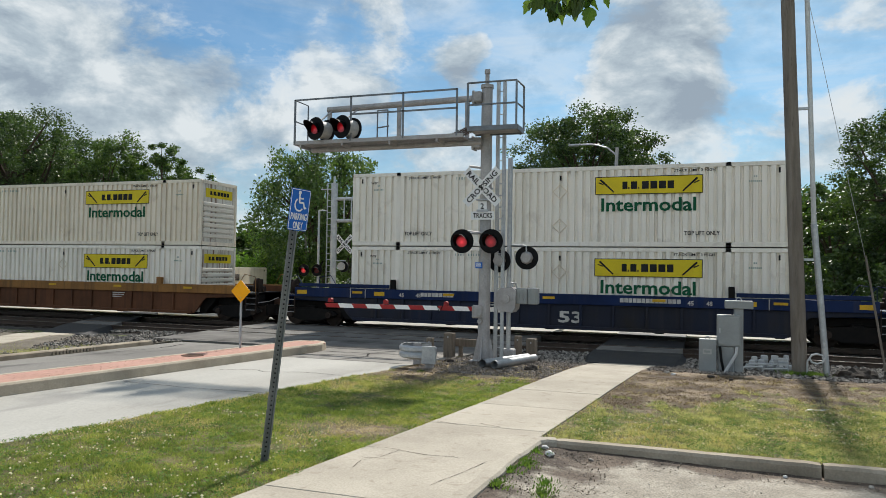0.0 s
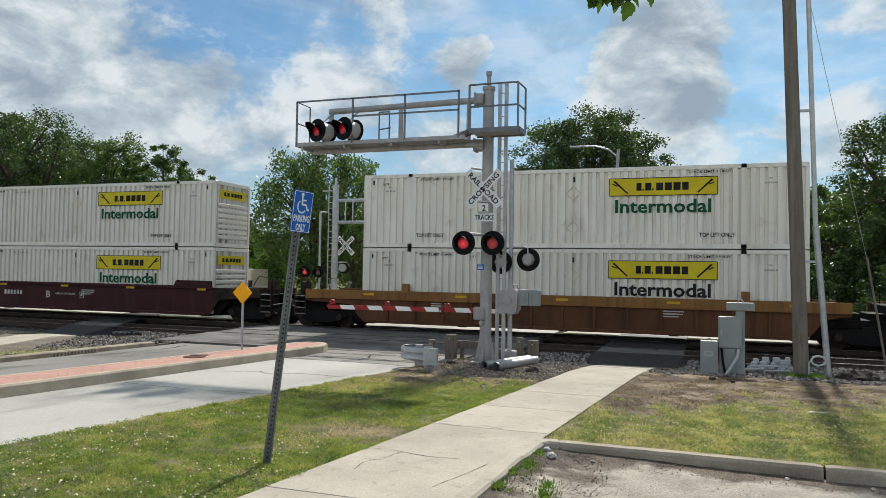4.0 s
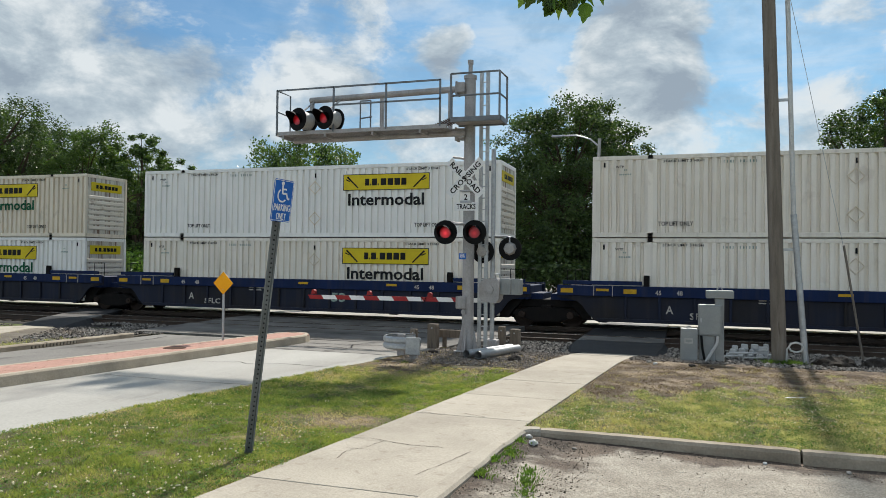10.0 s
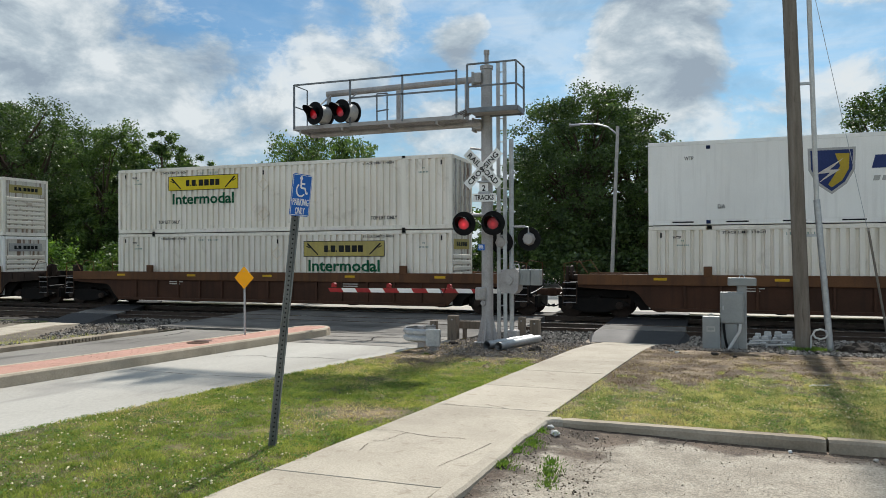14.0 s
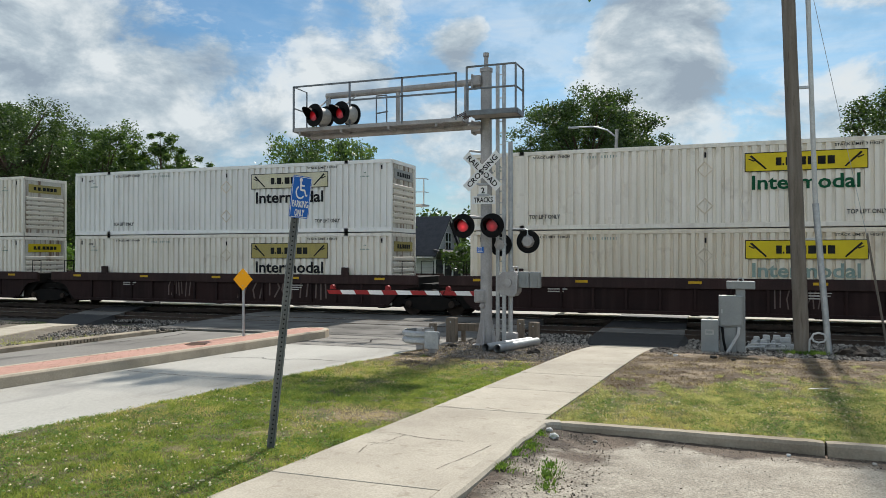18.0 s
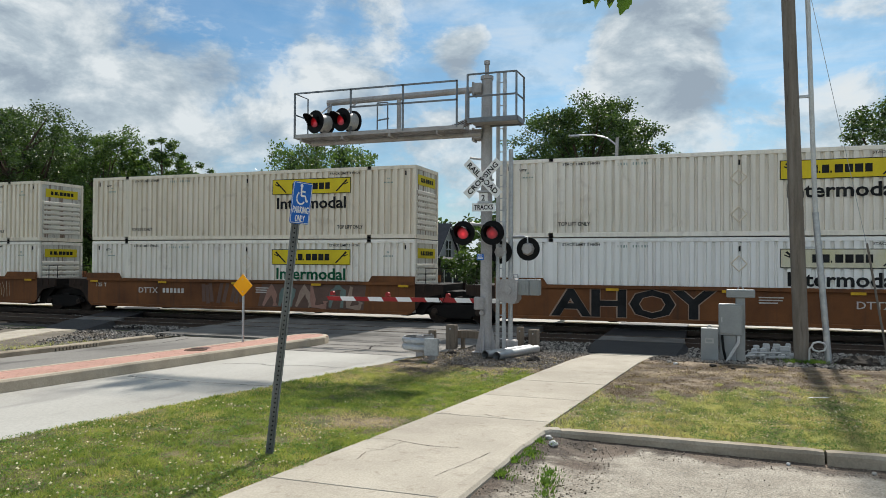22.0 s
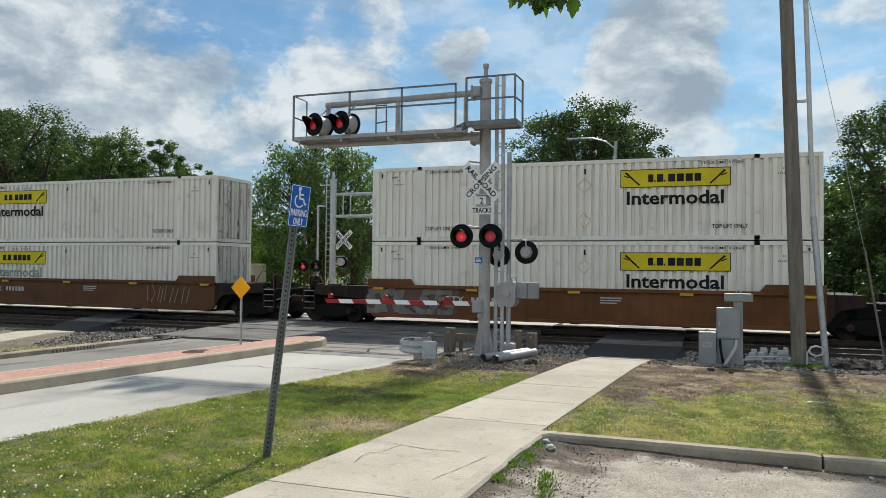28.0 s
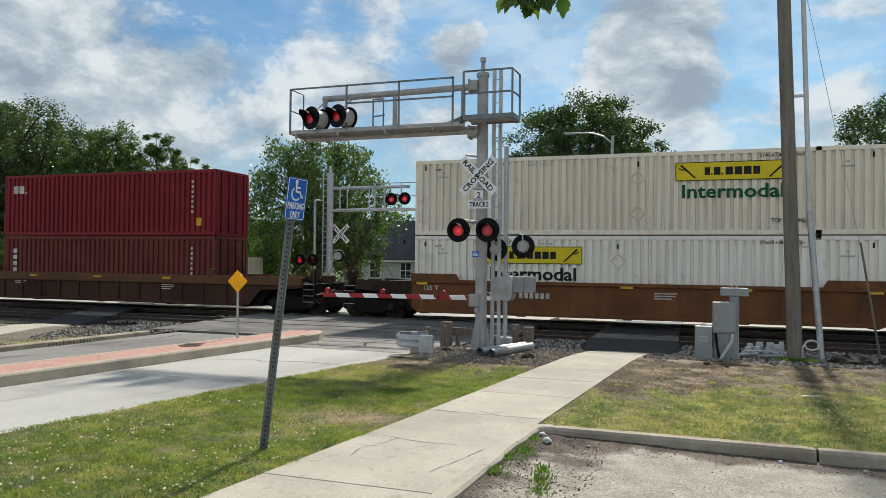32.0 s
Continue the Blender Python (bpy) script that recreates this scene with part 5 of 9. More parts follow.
def well_unit(style, body, left, right):
    """One well of a double-stack car: x = 0..16.15 is the container's space. left and right: 'joint' (shared truck) or 'coupler'."""
    L = BOX_L
    u = thing("well_car", "double-stack well car unit", "railcar", "well cars of the train")
    mat_ = M[body]
    # low_ is the body colour with grime and the chord's shade painted in
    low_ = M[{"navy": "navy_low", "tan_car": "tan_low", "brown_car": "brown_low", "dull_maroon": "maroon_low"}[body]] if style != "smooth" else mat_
    chord = 1.44 if style == "smooth" else 1.20
    ends = {"joint": 1.2, "coupler": 2.45}
    a, b = -ends[left], L + ends[right]
    prof = [(a, 1.12), (a + 0.35, 1.08), (-0.5, 1.0), (-0.32, 0.86), (-0.1, 0.55), (0.15, 0.32), (L - 0.15, 0.32), (L + 0.1, 0.55), (L + 0.32, 0.86), (L + 0.5, 1.0), (b - 0.35, 1.08), (b, 1.12), (b, 1.52), (a, 1.52)]
    plain = style == "smooth"
    a1, b1 = (-0.06, L + 0.06) if plain else (a, b)
    if plain:
        prof = [(a1, 0.5), (0.15, 0.32), (L - 0.15, 0.32), (b1, 0.5), (b1, 1.52), (a1, 1.52)]
    for y0, y1 in ((-0.16, -0.08), (2.68, 2.76)):
        if plain:
            for p, q, sg in ((a, a1, -1), (b, b1, 1)):
                bm = bmesh.new()
                prism(bm, [(q, 0.5), (q + sg * 0.06, 0.56), (q + sg * 0.26, 0.86), (q + sg * 0.44, 1.0), (p, 1.14), (p, 1.50), (q, 1.50)], "y", y0 + 0.004, y1 - 0.004)
                arm = part("end_arm", bm, M["end_steel"], u, "grimy dark arm over the truck")
                m0, m1 = sorted((p, q))
                for k in (0.3, 0.62):
                    bm = bmesh.new()
                    xx = m0 + (m1 - m0) * k
                    box(bm, xx - 0.03, xx + 0.03, y0 - 0.03 if y0 < 0 else y1, y0 if y0 < 0 else y1 + 0.03, 1.16, 1.5)
                    part("stiffener", bm, M["end_steel"], arm)
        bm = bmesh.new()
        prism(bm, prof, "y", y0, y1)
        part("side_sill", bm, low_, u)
        o = -1 if y0 < 0 else 1
        f = y0 if y0 < 0 else y1
        lo, hi = min(f, f + o * 0.09), max(f, f + o * 0.09)
        bm = bmesh.new()
        box(bm, a1, b1, lo, hi, chord, 1.57, 0.012)
        part("top_chord", bm, mat_, u)
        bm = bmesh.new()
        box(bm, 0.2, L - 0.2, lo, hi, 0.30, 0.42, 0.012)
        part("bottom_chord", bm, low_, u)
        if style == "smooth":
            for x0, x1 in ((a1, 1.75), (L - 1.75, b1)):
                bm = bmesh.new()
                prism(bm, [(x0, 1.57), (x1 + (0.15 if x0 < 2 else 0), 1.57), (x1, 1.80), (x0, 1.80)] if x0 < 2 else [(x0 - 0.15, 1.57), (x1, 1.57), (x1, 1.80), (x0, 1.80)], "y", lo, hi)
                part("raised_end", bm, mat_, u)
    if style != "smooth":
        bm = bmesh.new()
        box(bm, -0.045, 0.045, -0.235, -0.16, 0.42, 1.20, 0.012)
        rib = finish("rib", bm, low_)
        for i in range(13):
            shared("rib", rib, u, 1.2 + i * (L - 2.4) / 12)
    if style == "ribbed":
        bm = bmesh.new()
        box(bm, -0.14, 0.14, -0.27, -0.10, 1.5, 1.86, 0.02)
        stop = finish("corner_stop", bm, mat_)
        for x in (1.95, L - 1.95):
            shared("corner_stop", stop, u, x)
    if style == "navy":
        bm = bmesh.new()
        box(bm, -0.22, 0.22, -0.004, 0.004, -0.08, 0.08)
        plate = finish("end_plate", bm, M["mark_yellow"])
        bm = bmesh.new()
        box(bm, -0.015, 0.015, -0.02, 0.0, -0.2, 0.2)
        strap = finish("strap", bm, M["alu"])
        for x in (a + 0.35, 1.35, L - 1.35, b - 0.35):
            shared("end_plate", plate, u, x, -0.256, 1.38)
        for x in (0.1, 0.75, L - 0.75, L - 0.1):
            shared("strap", strap, u, x, -0.25, 1.40)
        for x in (1.9, L - 1.9):
            bm = bmesh.new()
            box(bm, x - 0.1, x + 0.1, -0.24, -0.08, 1.5, 1.95, 0.02)
            part("corner_stop", bm, M["dark"], u)
        for x0, x1 in ((a + 0.2, 1.75), (L - 1.75, b - 0.2)):
            bm = bmesh.new()
            box(bm, x0, x1, -0.25, -0.16, 1.6, 1.74, 0.01)
            part("raised_end", bm, mat_, u)
    if "floor_beam" not in SHARED:
        bm = bmesh.new()
        box(bm, -0.15, 0.15, -0.08, 2.68, 0.26, 0.35)
        SHARED["floor_beam"] = finish("floor_beam", bm, M["dark"])
    for i in range(5):
        shared("floor_beam", SHARED["floor_beam"], u, 0.4 + i * (L - 0.8) / 4)
    # end platforms, trucks, couplers
    for end, kind in ((-1, left), (1, right)):
        e = 0 if end < 0 else L

        def X(d):
            return e + end * d
        bm = bmesh.new()
        reach = 1.55 if kind == "joint" else 3.05
        lo, hi = min(X(0.25), X(reach)), max(X(0.25), X(reach))
        box(bm, lo, hi, 0.45, 2.15, 0.92, 1.22, 0.02)
        box(bm, min(X(0.2), X(1.1)), max(X(0.2), X(1.1)), -0.08, 2.68, 1.0, 1.5, 0.02)
        if kind == "coupler":
            box(bm, min(X(1.0), X(3.05)), max(X(1.0), X(3.05)), -0.1, 2.7, 1.18, 1.26, 0.01)
            box(bm, min(X(2.9), X(3.05)), max(X(2.9), X(3.05)), 0.0, 2.6, 0.85, 1.3, 0.015)
        part("end_platform", bm, M["dark"] if style != "navy" else M["navy"], u)
        bm = bmesh.new()
        prism(bm, [(X(-0.95), 0.34), (X(0.3), 0.3), (X(0.5), 0.6), (X(0.9), 1.0), (X(-0.5), 1.2)], "y", 0.1, 2.5)
        part("well_bulkhead", bm, M["dark"], u, "dark sloping end bulkhead of the well")
        if kind == "coupler":
            bm = bmesh.new()
            box(bm, min(X(3.0), X(3.62)), max(X(3.0), X(3.62)), 1.18, 1.42, 0.72, 0.98, 0.03)
            box(bm, min(X(3.45), X(3.78)), max(X(3.45), X(3.78)), 1.1, 1.5, 0.70, 1.0, 0.05)
            part("coupler", bm, M["rust"], u)
            bm = bmesh.new()
            pts = [(X(3.0 + 0.78 * t), 0.95, 0.75 - 0.42 * math.sin(t * 2.2)) for t in [i / 7 for i in range(8)]]
            path_tube(bm, pts, 0.03, 6)
            part("brake_hose", bm, M["black"], u)
            # grab irons and the hand-brake stand
            for y in (-0.12, 2.72):
                bm = bmesh.new()
                path_tube(bm, [(X(2.95), y, 1.2), (X(2.95), y, 1.95), (X(2.4), y, 2.05), (X(2.1), y, 1.6)], 0.018, 5)
                part("grab_iron", bm, mat_, u)
            for z in (0.55, 0.8, 1.05):
                bm = bmesh.new()
                tube(bm, (X(2.5), -0.14, z), (X(3.0), -0.14, z), 0.015, 5)
                part("ladder_rung", bm, M["alu"], u)
            for d in (2.5, 3.0):
                bm = bmesh.new()
                box(bm, X(d) - 0.02, X(d) + 0.02, -0.155, -0.125, 0.5, 1.3)
                part("ladder_stile", bm, M["end_steel"], u)
            bm = bmesh.new()
            tube(bm, (X(2.7), 0.35, 1.62), (X(2.78), 0.35, 1.62), 0.27, 18)
            tube(bm, (X(2.62), 0.35, 1.62), (X(2.86), 0.35, 1.62), 0.05, 8)
            box(bm, X(2.9) - 0.05, X(2.9) + 0.05, 0.25, 0.45, 1.2, 1.85)
            part("brake_wheel", bm, M["end_steel"], u, "dark hand brake wheel on its stand")
            bm = bmesh.new()
            path_tube(bm, [(X(3.1), -0.1, 0.86), (X(3.12), 0.7, 0.9), (X(3.3), 1.1, 1.05)], 0.016, 5)
            part("cut_lever", bm, M["alu"], u)
            # pale strip painted in for the glint along the platform's edge
            bm = bmesh.new()
            box(bm, min(X(0.9), X(3.0)), max(X(0.9), X(3.0)), -0.14, -0.11, 1.262, 1.285)
            part("platform_edge", bm, M["alu"], u, "pale strip painted as the glint on the end platform's edge")
            for k in (0.5, 1.3):
                bm = bmesh.new()
                tube(bm, (X(1.15 + k), 0.5, 1.42), (X(1.7 + k), 0.5, 1.42), 0.13, 10)
                part("air_reservoir", bm, M["end_steel"], u)
        else:
            for y in (0.25, 2.35):
                bm = bmesh.new()
                path_tube(bm, [(X(0.35), y, 1.5), (X(0.35), y, 2.1), (X(0.9), y, 2.1), (X(0.9), y, 1.5)], 0.018, 5)
                part("grab_iron", bm, M["dark"], u)
        if kind == "coupler" or end < 0:
            cx = X(1.9) if kind == "coupler" else X(1.65)
            bm = bmesh.new()
            for y in (0.12, 2.48):
                prism(bm, [(cx - 1.25, 0.48), (cx - 1.05, 0.62), (cx - 0.55, 0.72), (cx + 0.55, 0.72), (cx + 1.05, 0.62), (cx + 1.25, 0.48), (cx + 1.0, 0.38), (cx + 0.45, 0.22), (cx - 0.45, 0.22), (cx - 1.0, 0.38)], "y", y - 0.08, y + 0.08)
                for k in (-0.2, 0.0, 0.2):
                    tube(bm, (cx + k, y, 0.26), (cx + k, y, 0.6), 0.075, 8)
            box(bm, cx - 0.2, cx + 0.2, 0.1, 2.5, 0.45, 0.8, 0.03)
            box(bm, cx - 1.15, cx + 1.15, 0.35, 2.25, 0.70, 1.0, 0.03)
            box(bm, cx - 0.5, cx + 0.5, 0.4, 2.2, 0.12, 0.7, 0.03)
            for k in (-1.3, 1.3):
                box(bm, cx + k - 0.06, cx + k + 0.06, 0.4, 2.2, 0.3, 0.75)
            for k in (-0.45, 0.45):
                box(bm, cx + k - 0.12, cx + k + 0.12, 0.5, 2.1, 0.25, 0.7)
            part("truck_frame", bm, M["dark"], u)
            for k in (-0.89, 0.89):
                if "wheelset" not in SHARED:
                    bmw = bmesh.new()
                    tube(bmw, (0, -0.95, 0), (0, 0.95, 0), 0.075, 8)
                    for s in (-1, 1):
                        tube(bmw, (0, s * 0.70, 0), (0, s * 0.83, 0), 0.42, 24)
                        tube(bmw, (0, s * 0.665, 0), (0, s * 0.70, 0), 0.455, 24)
                        tube(bmw, (0, s * 0.83, 0), (0, s * 0.86, 0), 0.13, 10)
                        for q in range(3):
                            an = q * 2.094
                            tube(bmw, (0.25 * math.cos(an), s * 0.83, 0.25 * math.sin(an)), (0.25 * math.cos(an), s * 0.838, 0.25 * math.sin(an)), 0.05, 6)
                    SHARED["wheelset"] = finish("wheelset", bmw, M["wheel"])
                shared("wheelset", SHARED["wheelset"], u, cx + k, 1.3, 0.425)
                if "bearing" not in SHARED:
                    bmw = bmesh.new()
                    tube(bmw, (0, -0.05, 0), (0, 0.05, 0), 0.12, 12, 0.14)
                    tube(bmw, (0, -0.075, 0), (0, -0.05, 0), 0.05, 8)
                    SHARED["bearing"] = finish("bearing_cap", bmw, M["wheel"])
                shared("bearing_cap", SHARED["bearing"], u, cx + k, 0.0, 0.45)
    # reflectors and stencilled bars along the near side
    if "refl" not in SHARED:
        bm = bmesh.new()
        box(bm, -0.22, 0.22, -0.003, 0.003, -0.045, 0.045)
        SHARED["refl"] = finish("reflector", bm, M["mark_yellow"])
        SHARED["n53"] = fitted("53", 0.62, 0.36, 0.03, M["mark_white"])
        SHARED["t125"] = fitted("125 T", 0.6, 0.17, 0.02, M["mark_white"])
        SHARED["n48"] = fitted("48", 0.2, 0.16, 0.02, M["mark_white"])
        SHARED["n45"] = fitted("45", 0.2, 0.16, 0.02, M["mark_white"])
        bm = bmesh.new()
        for i in range(6):
            box(bm, i * 0.2, i * 0.2 + 0.13, -0.003, 0.003, -0.1, 0.1)
        SHARED["mark"] = finish("number_print", bm, M["mark_white"])
        bm = bmesh.new()
        for r in range(3):
            box(bm, 0, random.uniform(0.5, 0.9), -0.003, 0.003, 0.1 - r * 0.09, 0.14 - r * 0.09)
        SHARED["small"] = finish("stencil_print", bm, M["mark_white"])
    y = -0.172
    for i in range(5):
        shared("reflector", SHARED["refl"], u, 0.4 + i * (L - 0.8) / 4, -0.262, 1.42)
    if style == "smooth":
        mark = "AOK" if body == "maroon" else "DTTX"
        if mark not in SHARED:
            SHARED[mark] = fitted(mark, 0.8 if mark == "AOK" else 1.05, 0.24, 0.012, M["mark_white"])
        shared("lettering", SHARED[mark], u, 3.4, y, 1.05)
        shared("number_print", SHARED["mark"], u, 4.2, y, 1.05)
        if body == "maroon":
            if "end_b" not in SHARED:
                SHARED["end_b"] = fitted("B", 0.26, 0.32, 0.02, M["mark_white"])
                SHARED["limit"] = fitted("WELL LD LMT 116,200", 1.2, 0.11, 0.012, M["mark_white"])
            shared("lettering", SHARED["end_b"], u, 6.98, y, 1.0)
            shared("caption", SHARED["limit"], u, 8.0, y, 1.04)
            bm = bmesh.new()
            for q in ((-0.14, -0.12, -0.14, 0.14), (0.12, 0.14, -0.14, 0.14), (-0.12, 0.12, 0.12, 0.14), (-0.12, 0.12, -0.14, -0.12), (-0.06, 0.06, -0.04, 0.04)):
                box(bm, q[0], q[1], -0.003, 0.003, q[2], q[3])
            part("inspection_mark", bm, M["mark_white"], u).location = (9.0, y, 1.0)
            shared("size_caption", SHARED["n53"], u, 0.35, y, 1.0)
        shared("stencil_print", SHARED["small"], u, 9.0, y, 1.12)
        shared("capacity_caption", SHARED["t125"], u, 0.75, y, 1.26)
    elif style == "navy":
        if "joint" in (left, right):
            if "sflc" not in SHARED:
                SHARED["sflc"] = fitted("SFLC", 0.78, 0.22, 0.015, M["mark_white"])
                SHARED["end_a"] = fitted("A", 0.24, 0.28, 0.015, M["mark_white"])
                SHARED["dull53"] = fitted("53", 0.62, 0.36, 0.03, M["faded"])
            shared("lettering", SHARED["sflc"], u, 3.72, y, 0.58)
            shared("lettering", SHARED["end_a"], u, 2.67, y, 0.78)
            shared("size_caption", SHARED["dull53"], u, 9.6, y, 0.88)
        else:
            shared("size_caption", fitted("53", 0.86, 0.42, 0.03, M["mark_white"]), u, 8.85, y, 0.74)
            for x0, w in ((3.1, 1.35), (10.6, 2.05)):
                bm = bmesh.new()
                letter_blocks(bm, w, 0.15, [(0.8, 0.14)] * int(w * 7), -0.003, 0.003)
                part("name_print", bm, M["mark_white"], u, "small white printed name").location = (x0 + w / 2, -0.256, 1.40)
        for x, k in ((2.3, "n45"), (3.0, "n48"), (L - 2.6, "n48"), (L - 3.2, "n45")):
            shared("size_caption", SHARED[k], u, x, -0.262, 1.36)
        shared("stencil_print", SHARED["small"], u, 5.5, y, 1.15)
    else:
        shared("stencil_print", SHARED["small"], u, 3.0, y, 1.1)
        shared("stencil_print", SHARED["small"], u, 11.5, y, 1.0)
    return u


# plain slanted and bent bars stand for letters that cannot be read
BARS = ([[(0.2, 0.0), (0.25, 1.0)], [(0.65, 0.05), (0.75, 0.95)]], [[(0.15, 0.1), (0.2, 0.95)], [(0.5, 0.0), (0.5, 0.9)], [(0.85, 0.1), (0.8, 1.0)]],
        [[(0.3, 0.0), (0.1, 0.5), (0.3, 1.0)], [(0.7, 0.0), (0.8, 0.9)]], [[(0.2, 0.9), (0.25, 0.1)], [(0.6, 1.0), (0.9, 0.5), (0.6, 0.0)]])


def scrawl(u, material, x0, x1, z0, z1, seed, n=7, width=0.05):
    """Sprayed letters on the near side of a car: thick strokes over a wider, duller edge."""
    rs = random.Random(seed)
    step = (x1 - x0) / n

    def ribbon(bm, pts, w, y):
        for (ax, az), (bx, bz) in zip(pts, pts[1:]):
            dx, dz = bx - ax, bz - az
            ln = math.hypot(dx, dz) + 1e-6
            ex, ez = dx / ln * w * 0.7, dz / ln * w * 0.7
            ox, oz = -dz / ln * w, dx / ln * w
            bm.faces.new([bm.verts.new((px, y, min(max(pz, 0.44), 1.42))) for px, pz in ((ax - ox - ex, az - oz - ez), (bx - ox + ex, bz - oz + ez), (bx + ox + ex, bz + oz + ez), (ax + ox - ex, az + oz - ez))])
            y -= 0.0004
    for i in range(n):
        g = rs.choice(BARS)
        w, h = step * rs.uniform(0.8, 1.02), (z1 - z0) * rs.uniform(0.8, 1.0)
        cx, cz, slant = x0 + i * step, z0 + rs.uniform(0.0, 0.08), rs.uniform(-0.1, 0.2)
        edge, fill = bmesh.new(), bmesh.new()
        for k, line in enumerate(g):
            pts = [(cx + a * w + b * slant, cz + b * h) for a, b in line]
            ribbon(edge, pts, width * 1.5, -0.163 - k * 0.002)
            ribbon(fill, pts, width, -0.169 - k * 0.002)
        sp = part("sprayed_letter", fill, material, u, "dull sprayed graffiti bars")
        part("letter_edge", edge, M["dullgraf"], sp)


# broad strokes of shapes that spell nothing
LOOPS = ([(0.9, 0.95), (0.3, 0.95), (0.1, 0.7), (0.5, 0.5), (0.9, 0.3), (0.7, 0.05), (0.1, 0.05)], [(0.1, 0.0), (0.15, 0.8), (0.45, 1.0), (0.8, 0.8), (0.85, 0.0)], [(0.1, 1.0), (0.3, 0.2), (0.5, 0.0), (0.7, 0.2), (0.95, 1.0)],
         [(0.5, 1.0), (0.12, 0.7), (0.12, 0.3), (0.5, 0.0), (0.88, 0.3), (0.88, 0.7), (0.5, 1.0)], [(0.15, 1.0), (0.15, 0.05), (0.85, 0.0), (0.9, 0.3)], [(0.1, 0.0), (0.5, 1.0), (0.75, 0.5), (0.95, 0.0)])


def mural(u, x0, x1, n, seed, fills, edge, z0=0.5, z1=1.36, wide=0.13):
    """Broad sprayed strokes over the height of a car's side, each with a darker rim, crowding into one another."""
    rs = random.Random(seed)
    step = (x1 - x0) / n

    def band(pts, w, y):
        bm = bmesh.new()
        rows = []
        for k, (px, pz) in enumerate(pts):
            p, q = pts[max(k - 1, 0)], pts[min(k + 1, len(pts) - 1)]
            dx, dz = q[0] - p[0], q[1] - p[1]
            ln = math.hypot(dx, dz) + 1e-6
            ww = w * (0.75 + 0.35 * math.sin(k * 1.7 + seed))
            rows.append([bm.verts.new((px + sg * dz / ln * ww, y, min(max(pz - sg * dx / ln * ww, 0.435), 1.428))) for sg in (-1, 1)])
        for r, q in zip(rows, rows[1:]):
            bm.faces.new((r[0], r[1], q[1], q[0]))
        return bm
    for i in range(n):
        line = rs.choice(LOOPS)
        cx, w, lean = x0 + i * step, step * rs.uniform(0.85, 1.1), rs.uniform(-0.1, 0.3)
        pts = []
        for (ax, az), (bx, bz) in zip(line, line[1:]):
            for f in (0.0, 0.34, 0.67):
                tx, tz = ax + (bx - ax) * f, az + (bz - az) * f
                pts.append((cx + tx * w + lean * tz, z0 + tz * (z1 - z0)))
        pts.append((cx + line[-1][0] * w + lean * line[-1][1], z0 + line[-1][1] * (z1 - z0)))
        sp = part("sprayed_letter", band(pts, wide, -0.176 - 0.001 * i), M[fills[i % len(fills)]], u, "broad sprayed graffiti stroke")
        part("letter_edge", band(pts, wide * 1.55, -0.163 - 0.001 * i), M[edge], sp)


# container left edges at the start, along the train; the speed grows a little
EDGES = [10.2, -13.31, -36.82, -56.27, -75.79, -99.09, -118.43, -137.87, -161.45, -180.98, -200.4, -223.84, -247.28, -270.56, -293.96, -313.38, -332.81, -356.33, -375.82, -395.21, -418.74, -438.06, -457.51, -481.06, -500.49, -519.9, -543.39]
